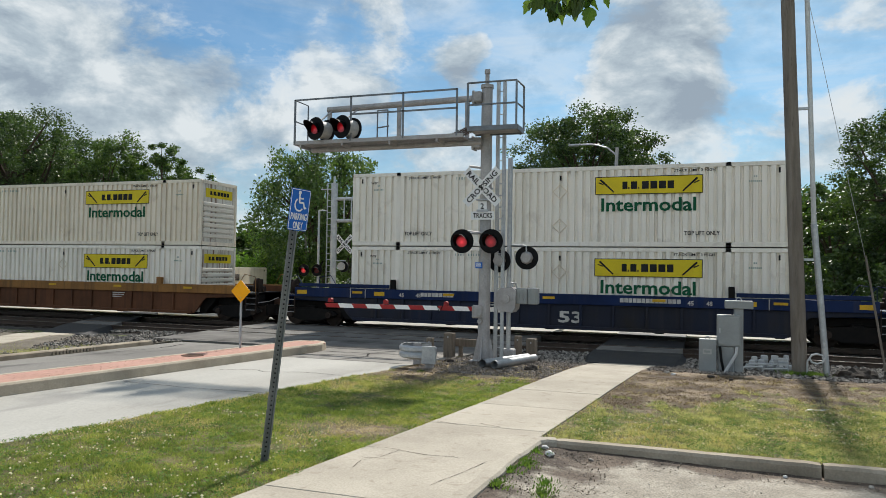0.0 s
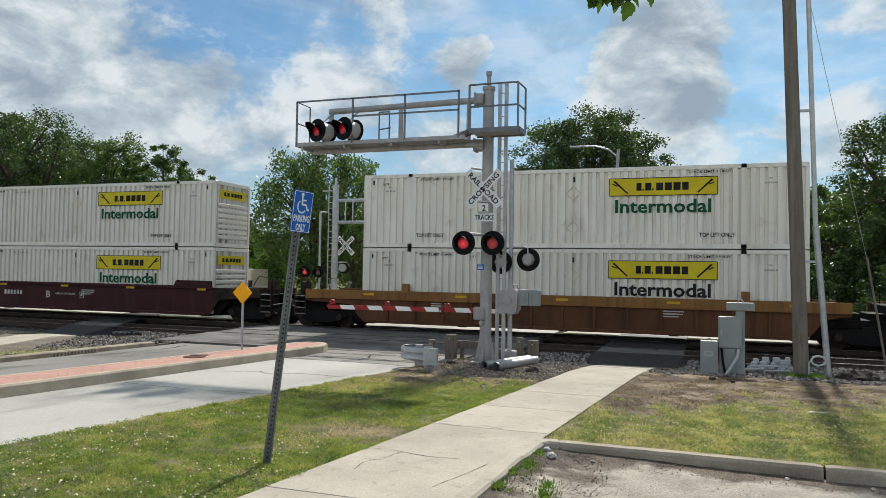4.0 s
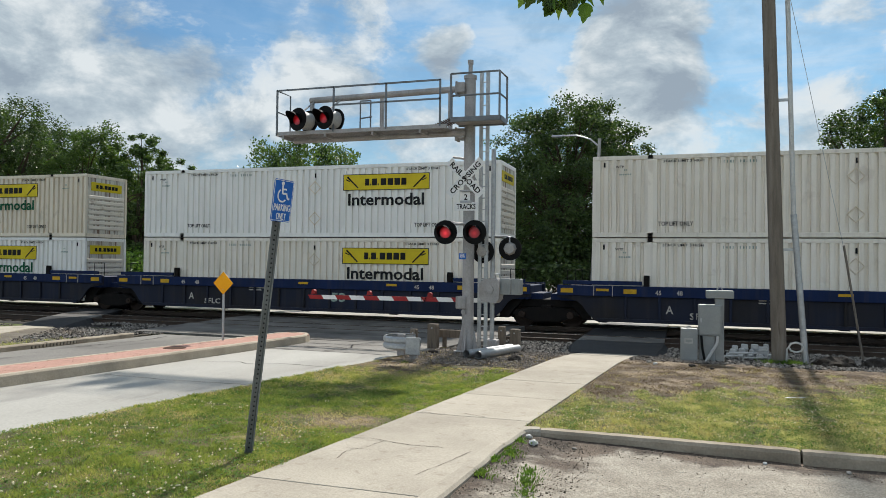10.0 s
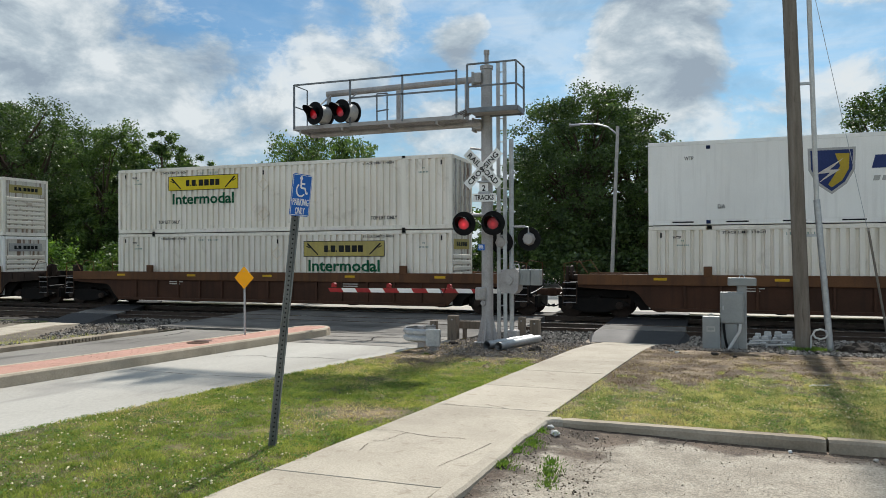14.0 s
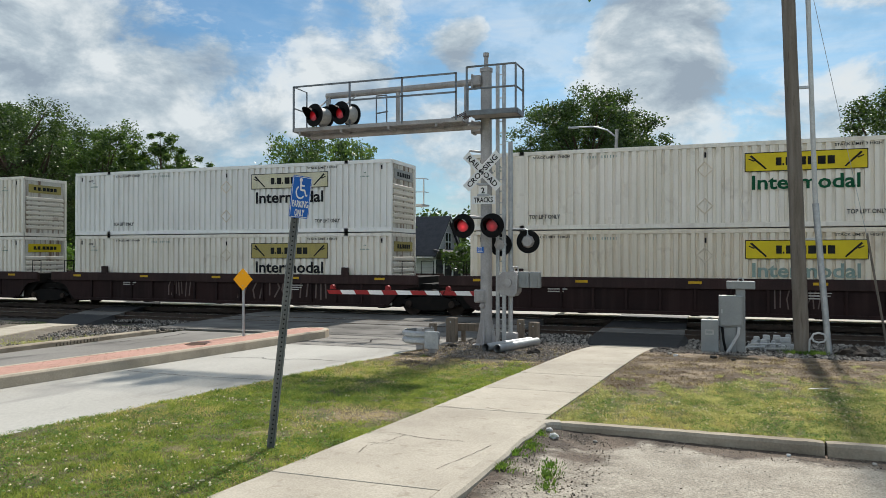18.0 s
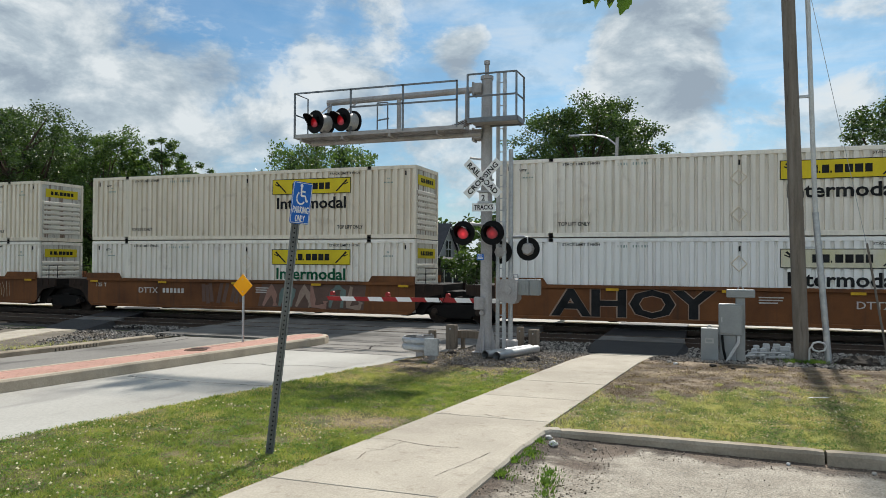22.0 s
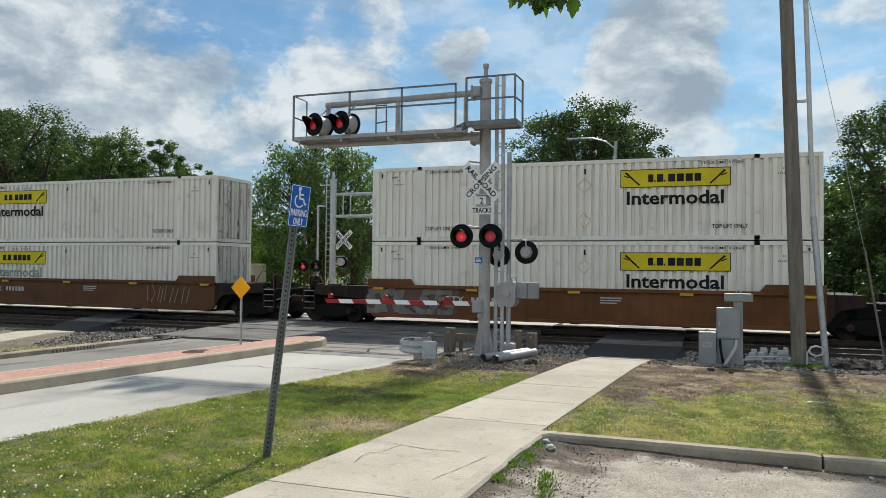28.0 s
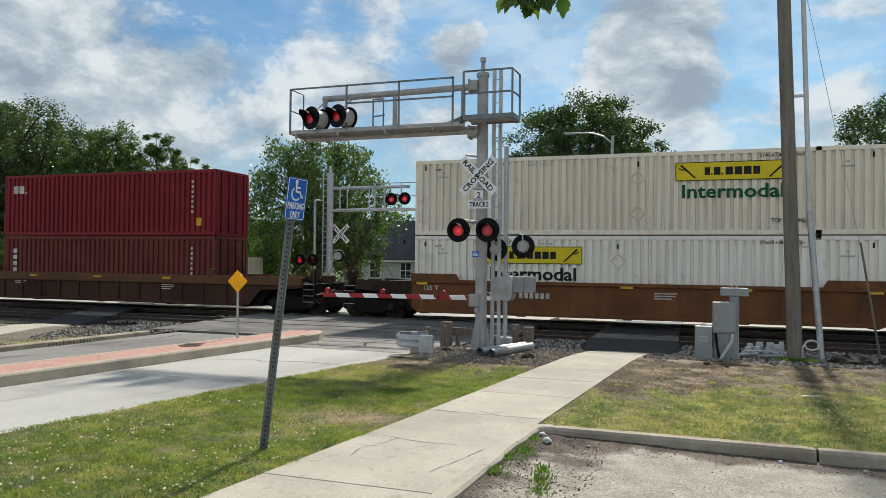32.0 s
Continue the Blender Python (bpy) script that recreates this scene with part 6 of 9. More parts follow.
# style, body colour, left end, right end, (upper box), (lower box): turn, wall, panel, letters
UNITS = [
    ("navy", "navy", "coupler", "coupler", "F white yellow green", "F white yellow green"),
    ("navy", "navy", "coupler", "coupler", "F white yellow green", "F white yellow green"),
    ("ribbed", "tan_car", "joint", "coupler", "F beige yellow green", "F white yellow green"),
    ("ribbed", "tan_car", "joint", "joint", "F white pale ink", "F white ochre ink"),
    ("ribbed", "tan_car", "coupler", "joint", "F white yellow green", "F white yellow ink"),
    ("smooth", "maroon", "joint", "coupler", "F white yellow green", "F white yellow green"),
    ("smooth", "maroon", "joint", "joint", "S bright ochre none", "D white yellow green"),
    ("smooth", "maroon", "coupler", "joint", "F bright yellow green", "F bright ochre none"),
    ("navy", "navy", "joint", "coupler", "F white yellow green", "F white ochre green"),
    ("navy", "navy", "joint", "joint", "F bright yellow ink", "F white yellow ink"),
    ("navy", "navy", "coupler", "joint", "F beige yellow green", "F bright yellow green"),
    ("ribbed", "brown_car", "coupler", "coupler", "P bright x x", "F white yellow green"),
    ("ribbed", "brown_car", "coupler", "coupler", "D white yellow green", "F white ochre green"),
    ("smooth", "brown_car", "coupler", "coupler", "F white ochre green", "F bright pale faded"),
    ("ribbed", "dull_maroon", "joint", "coupler", "F white yellow green", "F beige yellow faded"),
    ("ribbed", "dull_maroon", "joint", "joint", "F bright pale ink", "F white ochre ink"),
    ("ribbed", "dull_maroon", "coupler", "joint", "F white ochre ink", "F white yellow ink"),
    ("smooth", "orange_car", "joint", "coupler", "F white yellow ink", "F bright pale ink"),
    ("smooth", "orange_car", "joint", "joint", "F beige yellow ink", "F white yellow green"),
    ("smooth", "orange_car", "coupler", "joint", "F beige yellow ink", "F white yellow green"),
    ("smooth", "brown_car", "joint", "coupler", "F bright pale green", "F white yellow green"),
    ("smooth", "brown_car", "joint", "joint", "F beige ochre ink", "F white yellow ink"),
    ("smooth", "orange_car", "coupler", "joint", "F white yellow ink", "F white yellow ink"),
    ("smooth", "brown_car", "joint", "coupler", "D white yellow ink", "D white yellow faded"),
    ("smooth", "orange_car", "joint", "joint", "F beige yellow green", "D bright yellow ink"),
    ("smooth", "orange_car", "coupler", "joint", "F beige yellow green", "D white yellow ink"),
    ("ribbed", "brown_car", "coupler", "coupler", "R red_box x x", "R red_low x x"),
]


# seconds and metres run: the train gathers a little speed
RUN = [(0, 0.0), (1, 15.78), (2, 31.49), (3, 47.12), (3.5, 54.99), (5.5, 86.84), (6, 94.79), (7, 110.7), (8, 126.61), (9, 142.48), (10, 158.33), (11, 174.24), (12, 190.16), (13, 206.08), (14, 221.99), (14.5, 229.94), (16.5, 261.73), (17, 269.68), (18, 285.61), (19, 301.54), (20, 317.41), (21, 333.18), (22, 349.06), (23, 365.01), (24, 381.01), (25, 397.02), (25.5, 405.04), (27.5, 437.1), (28, 445.12), (29, 461.2), (30, 477.28), (31, 493.37), (32, 509.48)]


def gone(t):
    """How far the train has run after t seconds."""
    return float(np.interp(t, [a for a, _ in RUN], [b for _, b in RUN]))


WALL_NAMES = {"white": "off-white", "beige": "yellowed cream", "bright": "clean white"}
PANEL_NAMES = {"yellow": "yellow", "pale": "bleached pale yellow", "ochre": "dulled ochre"}
INK_NAMES = {"green": "green lettering", "ink": "black lettering", "faded": "faded grey-green lettering", "none": "no lettering below"}
TRAIN = []          # (thing, x at the start, y, z, half turn)


def dress(c, wall, panel, ink):
    for o in c.children_recursive:
        base = o.name.split(".")[0]
        m = None
        if base in ("side_wall", "frame", "roof_and_floor", "lift_post"):
            m = M[wall]
        elif base == "logo_panel":
            m = M[panel]
        elif base == "end_plate":
            m = M[panel] if panel != "pale" else M["lens_white"]
        elif base == "lettering":
            if ink == "none":
                bpy.data.objects.remove(o)
                continue
            m = M[ink]
        if m and o.material_slots:
            o.material_slots[0].link = "OBJECT"
            o.material_slots[0].material = m


def build_train():
    proto = container_53()
    proto_s = container_53(True)
    cars = {}
    used = set()
    for k, ((style, body, left, right, up, low), x) in enumerate(zip(UNITS, EDGES)):
        key = (style, body, left, right)
        u = well_unit(*key) if key not in cars else copy_thing(cars[key], Matrix())
        cars.setdefault(key, u)
        colour = {"navy": "navy blue", "tan_car": "rusty tan", "brown_car": "rusty brown", "orange_car": "rusty orange-brown", "maroon": "dark maroon", "dull_maroon": "grimy dark maroon"}[body]
        tagged(u, f"{colour} {'ribbed' if style == 'ribbed' else 'smooth-sided'} double-stack well car on the far track")
        TRAIN.append((u, x, 0.0, 0.0, 0))
        for code, z, where in ((low, FLOOR_Z, "lower"), (up, FLOOR_Z + BOX_H + 0.03, "upper")):
            turn, wall, panel, ink = code.split()
            if turn in "FD":
                c = proto if "F" not in used else copy_thing(proto, Matrix())
                used.add("F")
            elif turn == "S":
                c = proto_s
            elif turn == "P":
                c = swift_like()
            else:
                c = red_box(M[wall], wall)
            if turn in "FDS":
                later.append((c, wall, panel, ink))
                tagged(c, f"{WALL_NAMES[wall]} {'smooth-sided' if turn == 'S' else 'corrugated'} {where} container, {PANEL_NAMES[panel]} panel, {INK_NAMES[ink]}")
            flip = turn in "DS"
            off = 1.98 if turn == "R" else 0.0
            TRAIN.append((c, x + off + (BOX_L if flip else 0.0), BOX_W if flip else (0.06 if turn in "PR" else 0.0), z, 180 if flip else 0))
    for args in later:
        dress(*args)
    units = [u for u, *_ in TRAIN[::3]]
    ahoy = fitted("AHOY", 5.6, 1.0, 0.03, M["ink"])
    pale = fitted("AHOY", 5.78, 1.06, 0.05, M["greygraf"])
    back = shared("sprayed_edge", pale, units[17], 4.85, -0.166, 0.93)
    back["label"] = "pale sprayed outline"
    shared("sprayed_word", ahoy, back, 0, -0.006, 0)["label"] = "large black sprayed letters"
    for o in units[17].children:
        if o.name.startswith("number_print"):
            o.location.x = 13.2
        elif o.name.startswith("lettering"):
            o.location.x = 12.4
    mural(units[18], 9.3, 14.0, 6, 42, ["pinkgraf", "tealgraf", "greygraf"], "dullgraf")
    mural(units[19], -0.1, 3.6, 5, 43, ["bonegraf", "greygraf"], "dullgraf")
    mural(units[19], 9.9, 12.4, 4, 44, ["silver"], "greygraf", wide=0.16)
    for k, x0, x1, mk in ((21, 8.4, 12.0, "navygraf"), (21, 12.0, 15.5, "bluegraf"), (19, 0.1, 2.4, "dullgraf"), (19, 2.4, 3.9, "greygraf"), (18, 9.2, 14.0, "dullgraf"), (22, 0.1, 3.6, "dullgraf")):
        bm = bmesh.new()
        prism(bm, [(x0 - 0.1, 0.46), (x1, 0.44), (x1 + 0.12, 1.425), (x0 + 0.1, 1.41)], "y", -0.1632, -0.1604)
        part("sprayed_ground", bm, M[mk], units[k], "sprayed ground behind the graffiti")
    mural(units[21], 8.8, 15.2, 8, 45, ["skygraf", "bluegraf", "faintgraf"], "navygraf", wide=0.11)
    mural(units[22], -0.2, 3.5, 5, 46, ["ashgraf"], "dullgraf", wide=0.17)
    for k, mat_, x0, x1, seed, n, w in ((15, "faintgraf", 9.0, 13.5, 2, 6, 0.025), (16, "faintgraf", 4.0, 8.0, 3, 5, 0.03), (18, "dullgraf", 6.3, 8.4, 4, 3, 0.06), (19, "bonegraf", 13.2, 14.6, 7, 4, 0.012), (23, "greygraf", 12.5, 15.0, 11, 4, 0.02), (20, "greygraf", 12.8, 14.6, 12, 3, 0.02), (15, "faintgraf", 5.4, 6.8, 13, 3, 0.02), (14, "faintgraf", 10.5, 12.0, 14, 4, 0.015), (16, "faintgraf", 11.5, 12.6, 15, 4, 0.012), (24, "greygraf", 9.5, 11.0, 16, 4, 0.02)):
        scrawl(units[k], M[mat_], x0, x1, 0.55, 1.35, seed, n, w)
    for ob, *_ in TRAIN:
        for o in ob.children_recursive:
            if o.name.split(".")[0] in ("number_print", "stack_caption", "stencil_print", "wtp_caption", "caption_print", "seal_print"):
                o["kind"] = "stuff"


later = []


def swift_like():
    c = container_plain(BOX_L, M["bright"], "clean white smooth container with a shield emblem, upper in the stack", False)
    bm = bmesh.new()
    prism(bm, [(-0.62, 0.62), (0.62, 0.62), (0.6, 0.0), (0.38, -0.42), (0.0, -0.72), (-0.38, -0.42), (-0.6, 0.0)], "y", -0.003, 0.003)
    s = part("shield", bm, M["swift_blue"], c, "navy and gold shield emblem")
    s.location = (5.75, -0.008, 1.75)
    bm = bmesh.new()
    prism(bm, [(-0.7, 0.7), (0.7, 0.7), (0.68, -0.02), (0.44, -0.48), (0.0, -0.82), (-0.44, -0.48), (-0.68, -0.02)], "y", -0.002, 0.002)
    part("shield_rim", bm, M["lens_white"], s, "pale silver rim").location = (0, 0.004, 0)
    bm = bmesh.new()
    prism(bm, [(0.1, 0.5), (0.52, 0.5), (0.5, 0.0), (0.3, -0.38), (0.0, -0.6), (-0.1, -0.5), (0.25, 0.1)], "y", -0.003, 0.003)
    part("shield_half", bm, M["gold"], s).location = (0, -0.006, 0)
    bm = bmesh.new()
    prism(bm, [(0.35, 0.35), (-0.45, -0.15), (-0.05, -0.12), (-0.4, -0.45), (0.25, -0.02), (-0.05, -0.02)], "y", -0.003, 0.003)
    part("shield_flash", bm, M["mark_white"], s).location = (0, -0.012, 0)
    bm = bmesh.new()
    letter_blocks(bm, 2.6, 0.42, [(0.9, 0.12), (1.3, 0.12), (0.45, 0.12), (0.85, 0.1), (0.9, 0)], -0.003, 0.003)
    for v in bm.verts:
        v.co.x += v.co.z * 0.25
    w = part("name_print", bm, M["swift_blue"], c)
    w.location = (8.25, -0.008, 1.95)
    bm = bmesh.new()
    letter_blocks(bm, 2.5, 0.16, [(0.5, 0.2)] * 10, -0.003, 0.003)
    for v in bm.verts:
        v.co.x += v.co.z * 0.25
    part("caption_print", bm, M["lens_white"], c).location = (8.2, -0.008, 1.42)
    shared("number_print", SHARED["bars"], c, 11.2, -0.008, 2.35)
    shared("size_caption", fitted("53ft", 0.6, 0.24, 0.015, M["ink"]), c, 14.75, -0.008, 0.62)
    for x in (1.98, BOX_L - 1.98):
        bm = bmesh.new()
        box(bm, x - 0.06, x + 0.06, -0.012, 0.004, 0.16, 2.6, 0.004)
        post = part("lift_post", bm, M["bright"], c)
        bm = bmesh.new()
        box(bm, x - 0.07, x + 0.07, -0.016, 0.004, 2.6, 2.72, 0.004)
        box(bm, x - 0.07, x + 0.07, -0.016, 0.004, 0.04, 0.16, 0.004)
        part("lift_casting", bm, M["navy"], post, "dark blue lifting casting")
    shared("stencil_caption", fitted("WTP", 0.3, 0.13, 0.01, M["ink"]), c, 1.35, -0.008, 2.3)
    shared("stencil_caption", fitted("DA", 0.24, 0.14, 0.01, M["ink"]), c, 2.4, -0.008, 0.62)
    for x in (12.9,):
        bm = bmesh.new()
        box(bm, -0.14, 0.14, -0.002, 0.002, -0.02, 0.02)
        box(bm, -0.14, -0.03, -0.002, 0.002, -0.17, -0.06)
        box(bm, 0.03, 0.14, -0.002, 0.002, -0.17, -0.06)
        part("stencil_print", bm, M["ink"], c).location = (x, -0.008, 0.55)
    bm = bmesh.new()
    letter_blocks(bm, 1.1, 0.2, [(0.8, 0.12)] * 5, -0.003, 0.003)
    ob = part("end_name_print", bm, M["swift_blue"], c)
    ob.matrix_basis = Matrix.Translation((BOX_L + 0.01, 0.9, 2.55)) @ Matrix.Rotation(radians(90), 4, "Z")
    bm = bmesh.new()
    for i in range(9):
        box(bm, 0.8 + i * 1.75, 1.5 + i * 1.75, -0.002, 0.002, -0.025, 0.025)
    part("seal_print", bm, M["ink"], c).location = (0, -0.004, 0.1)
    return c


def red_box(material, name):
    c = container_plain(12.19, material, "dark red 40-foot shipping container with white code letters" if name == "red_box" else "dull brownish red 40-foot container, lower in the stack", True)
    bm = bmesh.new()
    if name == "red_box":
        letter_blocks(bm, 0.85, 0.36, [(0.8, 0.2), (0.8, 0.2), (0.3, 0.0)], -0.003, 0.003)
        part("name_print", bm, M["mark_white"], c).location = (1.0, -0.004, 2.2)
    else:
        for i in range(6):
            box(bm, -0.12, 0.12, -0.003, 0.003, -i * 0.3, 0.2 - i * 0.3)
        part("name_print", bm, M["mark_white"], c).location = (0.75, -0.004, 2.1)
    bm = bmesh.new()
    for i in range(7):
        box(bm, -0.05, 0.05, -0.003, 0.003, -i * 0.22, 0.12 - i * 0.22)
    part("number_print", bm, M["mark_white"], c).location = (11.0, -0.004, 2.3)
    bm = bmesh.new()
    box(bm, -0.13, 0.13, -0.003, 0.003, -0.17, 0.17)
    part("warning_plate", bm, M["mark_yellow"], c).location = (11.35, -0.004, 0.6)
    return c


build_train()


# ---- the signal mast with its walkway ----
def ring_light(parent, x, y, z, lit, r=0.305, turn=0.0, dim=False, drum=0.0):
    """A flashing light: black background disc, hooded red lens, housing or drum behind; turn swings it about the upright."""
    def done(name, bm, material, holder, label="", smooth=True):
        ob = part(name, bm, material, holder, label, smooth)
        if holder is parent:
            ob.location, ob.rotation_euler = (x, y, z), (0, 0, radians(turn))
        return ob
    bm = bmesh.new()
    tube(bm, (0, 0, 0), (0, 0.02, 0), r, 28)
    disc = done("background_disc", bm, M["black"], parent, "round black background disc")
    bm = bmesh.new()
    tube(bm, (0, 0.02, 0), (0, 0.16, 0), 0.17, 16, 0.12)
    done("housing", bm, M["black"], disc)
    bm = bmesh.new()
    tube(bm, (0, -0.012, 0), (0, 0, 0), 0.15, 20)
    done("lens", bm, (M["lens_dim"] if dim else M["lens_on"]) if lit else M["lens_off"], disc, "red glass lens", False)
    if drum:
        bm = bmesh.new()
        tube(bm, (0, 0.02, 0), (0, drum, 0), 0.235, 20)
        done("light_drum", bm, M["lens_white"], disc, "light grey drum between the paired lights")
        bm = bmesh.new()
        tube(bm, (0, drum, 0), (0, drum + 0.03, 0), r, 28)
        done("rear_disc", bm, M["black"], disc, "round black disc facing the other way")
    # hood: the upper part of a tube, longer above
    bm = bmesh.new()
    n = 18
    rings = []
    for i in range(n + 1):
        a = radians(-35 + 250 * i / n)
        ln = 0.12 + 0.26 * max(0.0, math.sin(a)) if math.sin(a) > -0.3 else 0.08
        rings.append([bm.verts.new((0.165 * math.cos(a), 0, 0.165 * math.sin(a))), bm.verts.new((0.185 * math.cos(a), -ln, 0.185 * math.sin(a) - 0.02))])
    for a, b in zip(rings, rings[1:]):
        bm.faces.new((a[0], a[1], b[1], b[0]))
    bmesh.ops.solidify(bm, geom=bm.faces[:], thickness=0.006)
    done("hood", bm, M["black"], disc)
    return disc


def crossbuck(parent, x, y, z, size=1.22, wide=0.229, face=-1):
    for ang, text in ((-45, "RAIL ROAD"), (45, "CROS SING")):
        bm = bmesh.new()
        box(bm, -size / 2, size / 2, -0.002, 0.002, -wide / 2, wide / 2)
        b = part("blade", bm, M["sign_white"], parent, "white crossbuck blade")
        off = 0.0 if ang < 0 else -0.006
        b.location, b.rotation_euler = (x, y + off, z), (0, radians(-ang), 0)
        if face < 0:
            me = fitted(text, size * 0.86, wide * 0.62, 0.02, M["ink"])
            shared("lettering", me, b, 0, -0.006, 0)


def make_signal_mast():
    s = thing("crossing_signal", "grey steel cantilever crossing signal with walkway and red lights", "crossing signal")
    X, Y = -5.22, -8.64
    bm = bmesh.new()
    tube(bm, (X, Y, 0.1), (X, Y, 7.05), 0.15, 20, 0.14)
    part("mast", bm, M["alu"], s, "thick grey steel mast", True)
    bm = bmesh.new()
    tube(bm, (X, Y, 7.03), (X, Y, 7.12), 0.165, 20)
    tube(bm, (X, Y, 7.12), (X, Y, 7.42), 0.055, 12)
    tube(bm, (X, Y, 7.42), (X, Y, 7.52), 0.075, 12)
    part("mast_cap", bm, M["alu"], s, smooth=True)
    bm = bmesh.new()
    box(bm, X - 0.3, X + 0.3, Y - 0.3, Y + 0.3, 0.04, 0.10, 0.01)
    for dx, dy in ((1, 0), (-1, 0), (0, -1), (0, 1)):
        if dx:
            prism(bm, [(X + dx * 0.14, 0.1), (X + dx * 0.28, 0.1), (X + dx * 0.15, 0.75)], "y", Y - 0.012, Y + 0.012)
        else:
            prism(bm, [(Y + dy * 0.14, 0.1), (Y + dy * 0.28, 0.1), (Y + dy * 0.15, 0.75)], "x", X - 0.012, X + 0.012)
    part("base_plate", bm, M["alu"], s)
    # upper arm and its clamps
    bm = bmesh.new()
    tube(bm, (-9.80, Y, 6.74), (-5.3, Y, 6.80), 0.085, 14)
    part("upper_arm", bm, M["alu"], s, smooth=True)
    bm = bmesh.new()
    tube(bm, (-10.1, -8.95, 5.58), (-5.3, -8.8, 5.62), 0.075, 12)
    part("lower_arm", bm, M["alu"], s, smooth=True)
    for z in (6.80, 5.62):
        bm = bmesh.new()
        box(bm, X - 0.30, X - 0.10, Y - 0.2, Y + 0.2, z - 0.13, z + 0.13, 0.015)
        box(bm, X - 0.36, X - 0.30, Y - 0.16, Y + 0.16, z - 0.17, z + 0.17, 0.01)
        part("arm_clamp", bm, M["alu"], s)
    for x in (-9.75, -7.66, -5.75):
        bm = bmesh.new()
        box(bm, x - 0.05, x + 0.05, Y - 0.04, Y + 0.04, 5.62, 6.75)
        part("arm_strut", bm, M["alu"], s)
    # walkway
    bm = bmesh.new()
    box(bm, -0.027, 0.027, -9.41, -8.74, 5.675, 5.715)
    slat = finish("grating_slat", bm, M["alu"])
    for i in range(59):
        shared("grating_slat", slat, s, -10.32 + i * 0.08)
    bm = bmesh.new()
    box(bm, -10.38, -5.6, -9.44, -9.40, 5.66, 5.76)
    box(bm, -10.38, -5.6, -8.75, -8.71, 5.66, 5.76)
    box(bm, -10.40, -10.36, -9.44, -8.71, 5.66, 5.76)
    part("walkway_edge", bm, M["alu"], s)
    for x in (-10.2, -8.95, -7.6, -6.3):
        bm = bmesh.new()
        box(bm, x - 0.03, x + 0.03, -9.42, -8.74, 5.58, 5.66)
        part("walkway_bracket", bm, M["alu"], s)
    for x in (-10.37, -8.70, -7.22, -5.77):
        bm = bmesh.new()
        box(bm, x - 0.022, x + 0.022, -9.45, -9.41, 5.7, 6.88)
        part("rail_post", bm, M["rail_steel"], s)
    for z, x0 in ((6.87, -10.37), (6.40, -8.70)):
        bm = bmesh.new()
        box(bm, x0, -5.75, -9.45, -9.41, z - 0.02, z + 0.02)
        part("handrail", bm, M["rail_steel"], s)
    bm = bmesh.new()
    path_tube(bm, [(-10.37, -9.43, 6.87), (-10.37, -8.74, 6.87), (-10.37, -8.74, 5.7)], 0.02, 6)
    tube(bm, (-10.37, -9.43, 6.3), (-10.37, -8.74, 6.3), 0.02, 6)
    part("end_rail", bm, M["rail_steel"], s)
    bm = bmesh.new()
    for x in (-8.25, -7.95):
        tube(bm, (x, -8.74, 5.7), (x, -8.74, 6.62), 0.02, 6)
    tube(bm, (-8.25, -8.74, 6.15), (-7.85, -8.9, 6.15), 0.02, 6)
    tube(bm, (-8.25, -8.74, 6.62), (-7.95, -8.74, 6.62), 0.02, 6)
    part("light_bracket", bm, M["rail_steel"], s)
    # service cage round the mast head
    bm = bmesh.new()
    box(bm, -5.50, -4.24, -9.40, -8.7, 5.84, 5.88)
    part("cage_floor", bm, M["alu"], s)
    bm = bmesh.new()
    for a, b in (((-5.5, -9.42), (-4.24, -9.38)), ((-4.26, -9.38), (-4.22, -8.72)), ((-5.5, -8.72), (-4.24, -8.68))):
        box(bm, a[0], b[0], a[1], b[1], 5.80, 5.92)
    part("cage_edge", bm, M["rail_steel"], s)
    for x, y in ((-5.5, -9.4), (-4.26, -9.4), (-4.24, -8.7)):
        bm = bmesh.new()
        box(bm, x - 0.022, x + 0.022, y - 0.022, y + 0.022, 5.88, 7.0)
        part("rail_post", bm, M["rail_steel"], s)
    for z in (7.0, 6.45):
        bm = bmesh.new()
        path_tube(bm, [(-5.5, -9.4, z), (-4.26, -9.4, z), (-4.24, -8.7, z)], 0.024, 6)
        part("handrail", bm, M["rail_steel"], s)
    bm = bmesh.new()
    box(bm, -0.01, 0.01, -9.4, -8.8, 0.0, 0.03)
    step_me = finish("access_step", bm, M["rust"])
    for i in range(9):
        shared("access_step", step_me, s, -5.94 + i * 0.05, 0, 5.74 + i * 0.018)
    # ladder up the back
    bm = bmesh.new()
    for x in (-4.985, -4.815):
        box(bm, x - 0.045, x + 0.045, -8.42, -8.36, 0.1, 7.25)
    part("ladder_rail", bm, M["galv"], s)
    bm = bmesh.new()
    tube(bm, (-0.13, 0, 0), (0.13, 0, 0), 0.014, 6)
    rung = finish("rung", bm, M["galv"])
    for i in range(23):
        shared("rung", rung, s, -4.89, -8.39, 0.4 + i * 0.30)
    # crossbuck and plates
    crossbuck(s, -5.24, -8.93, 4.47)
    bm = bmesh.new()
    box(bm, -0.115, 0.115, -0.002, 0.002, -0.12, 0.12)
    p = part("number_plate_two", bm, M["sign_white"], s)
    p.location = (-5.25, -8.84, 3.99)
    shared("lettering", fitted("2", 0.09, 0.15, 0.02, M["ink"]), p, 0, -0.006, 0)
    bm = bmesh.new()
    box(bm, -0.31, 0.31, -0.002, 0.002, -0.105, 0.105)
    p = part("tracks_plate", bm, M["sign_white"], s)
    p.location = (-5.24, -8.84, 3.75)
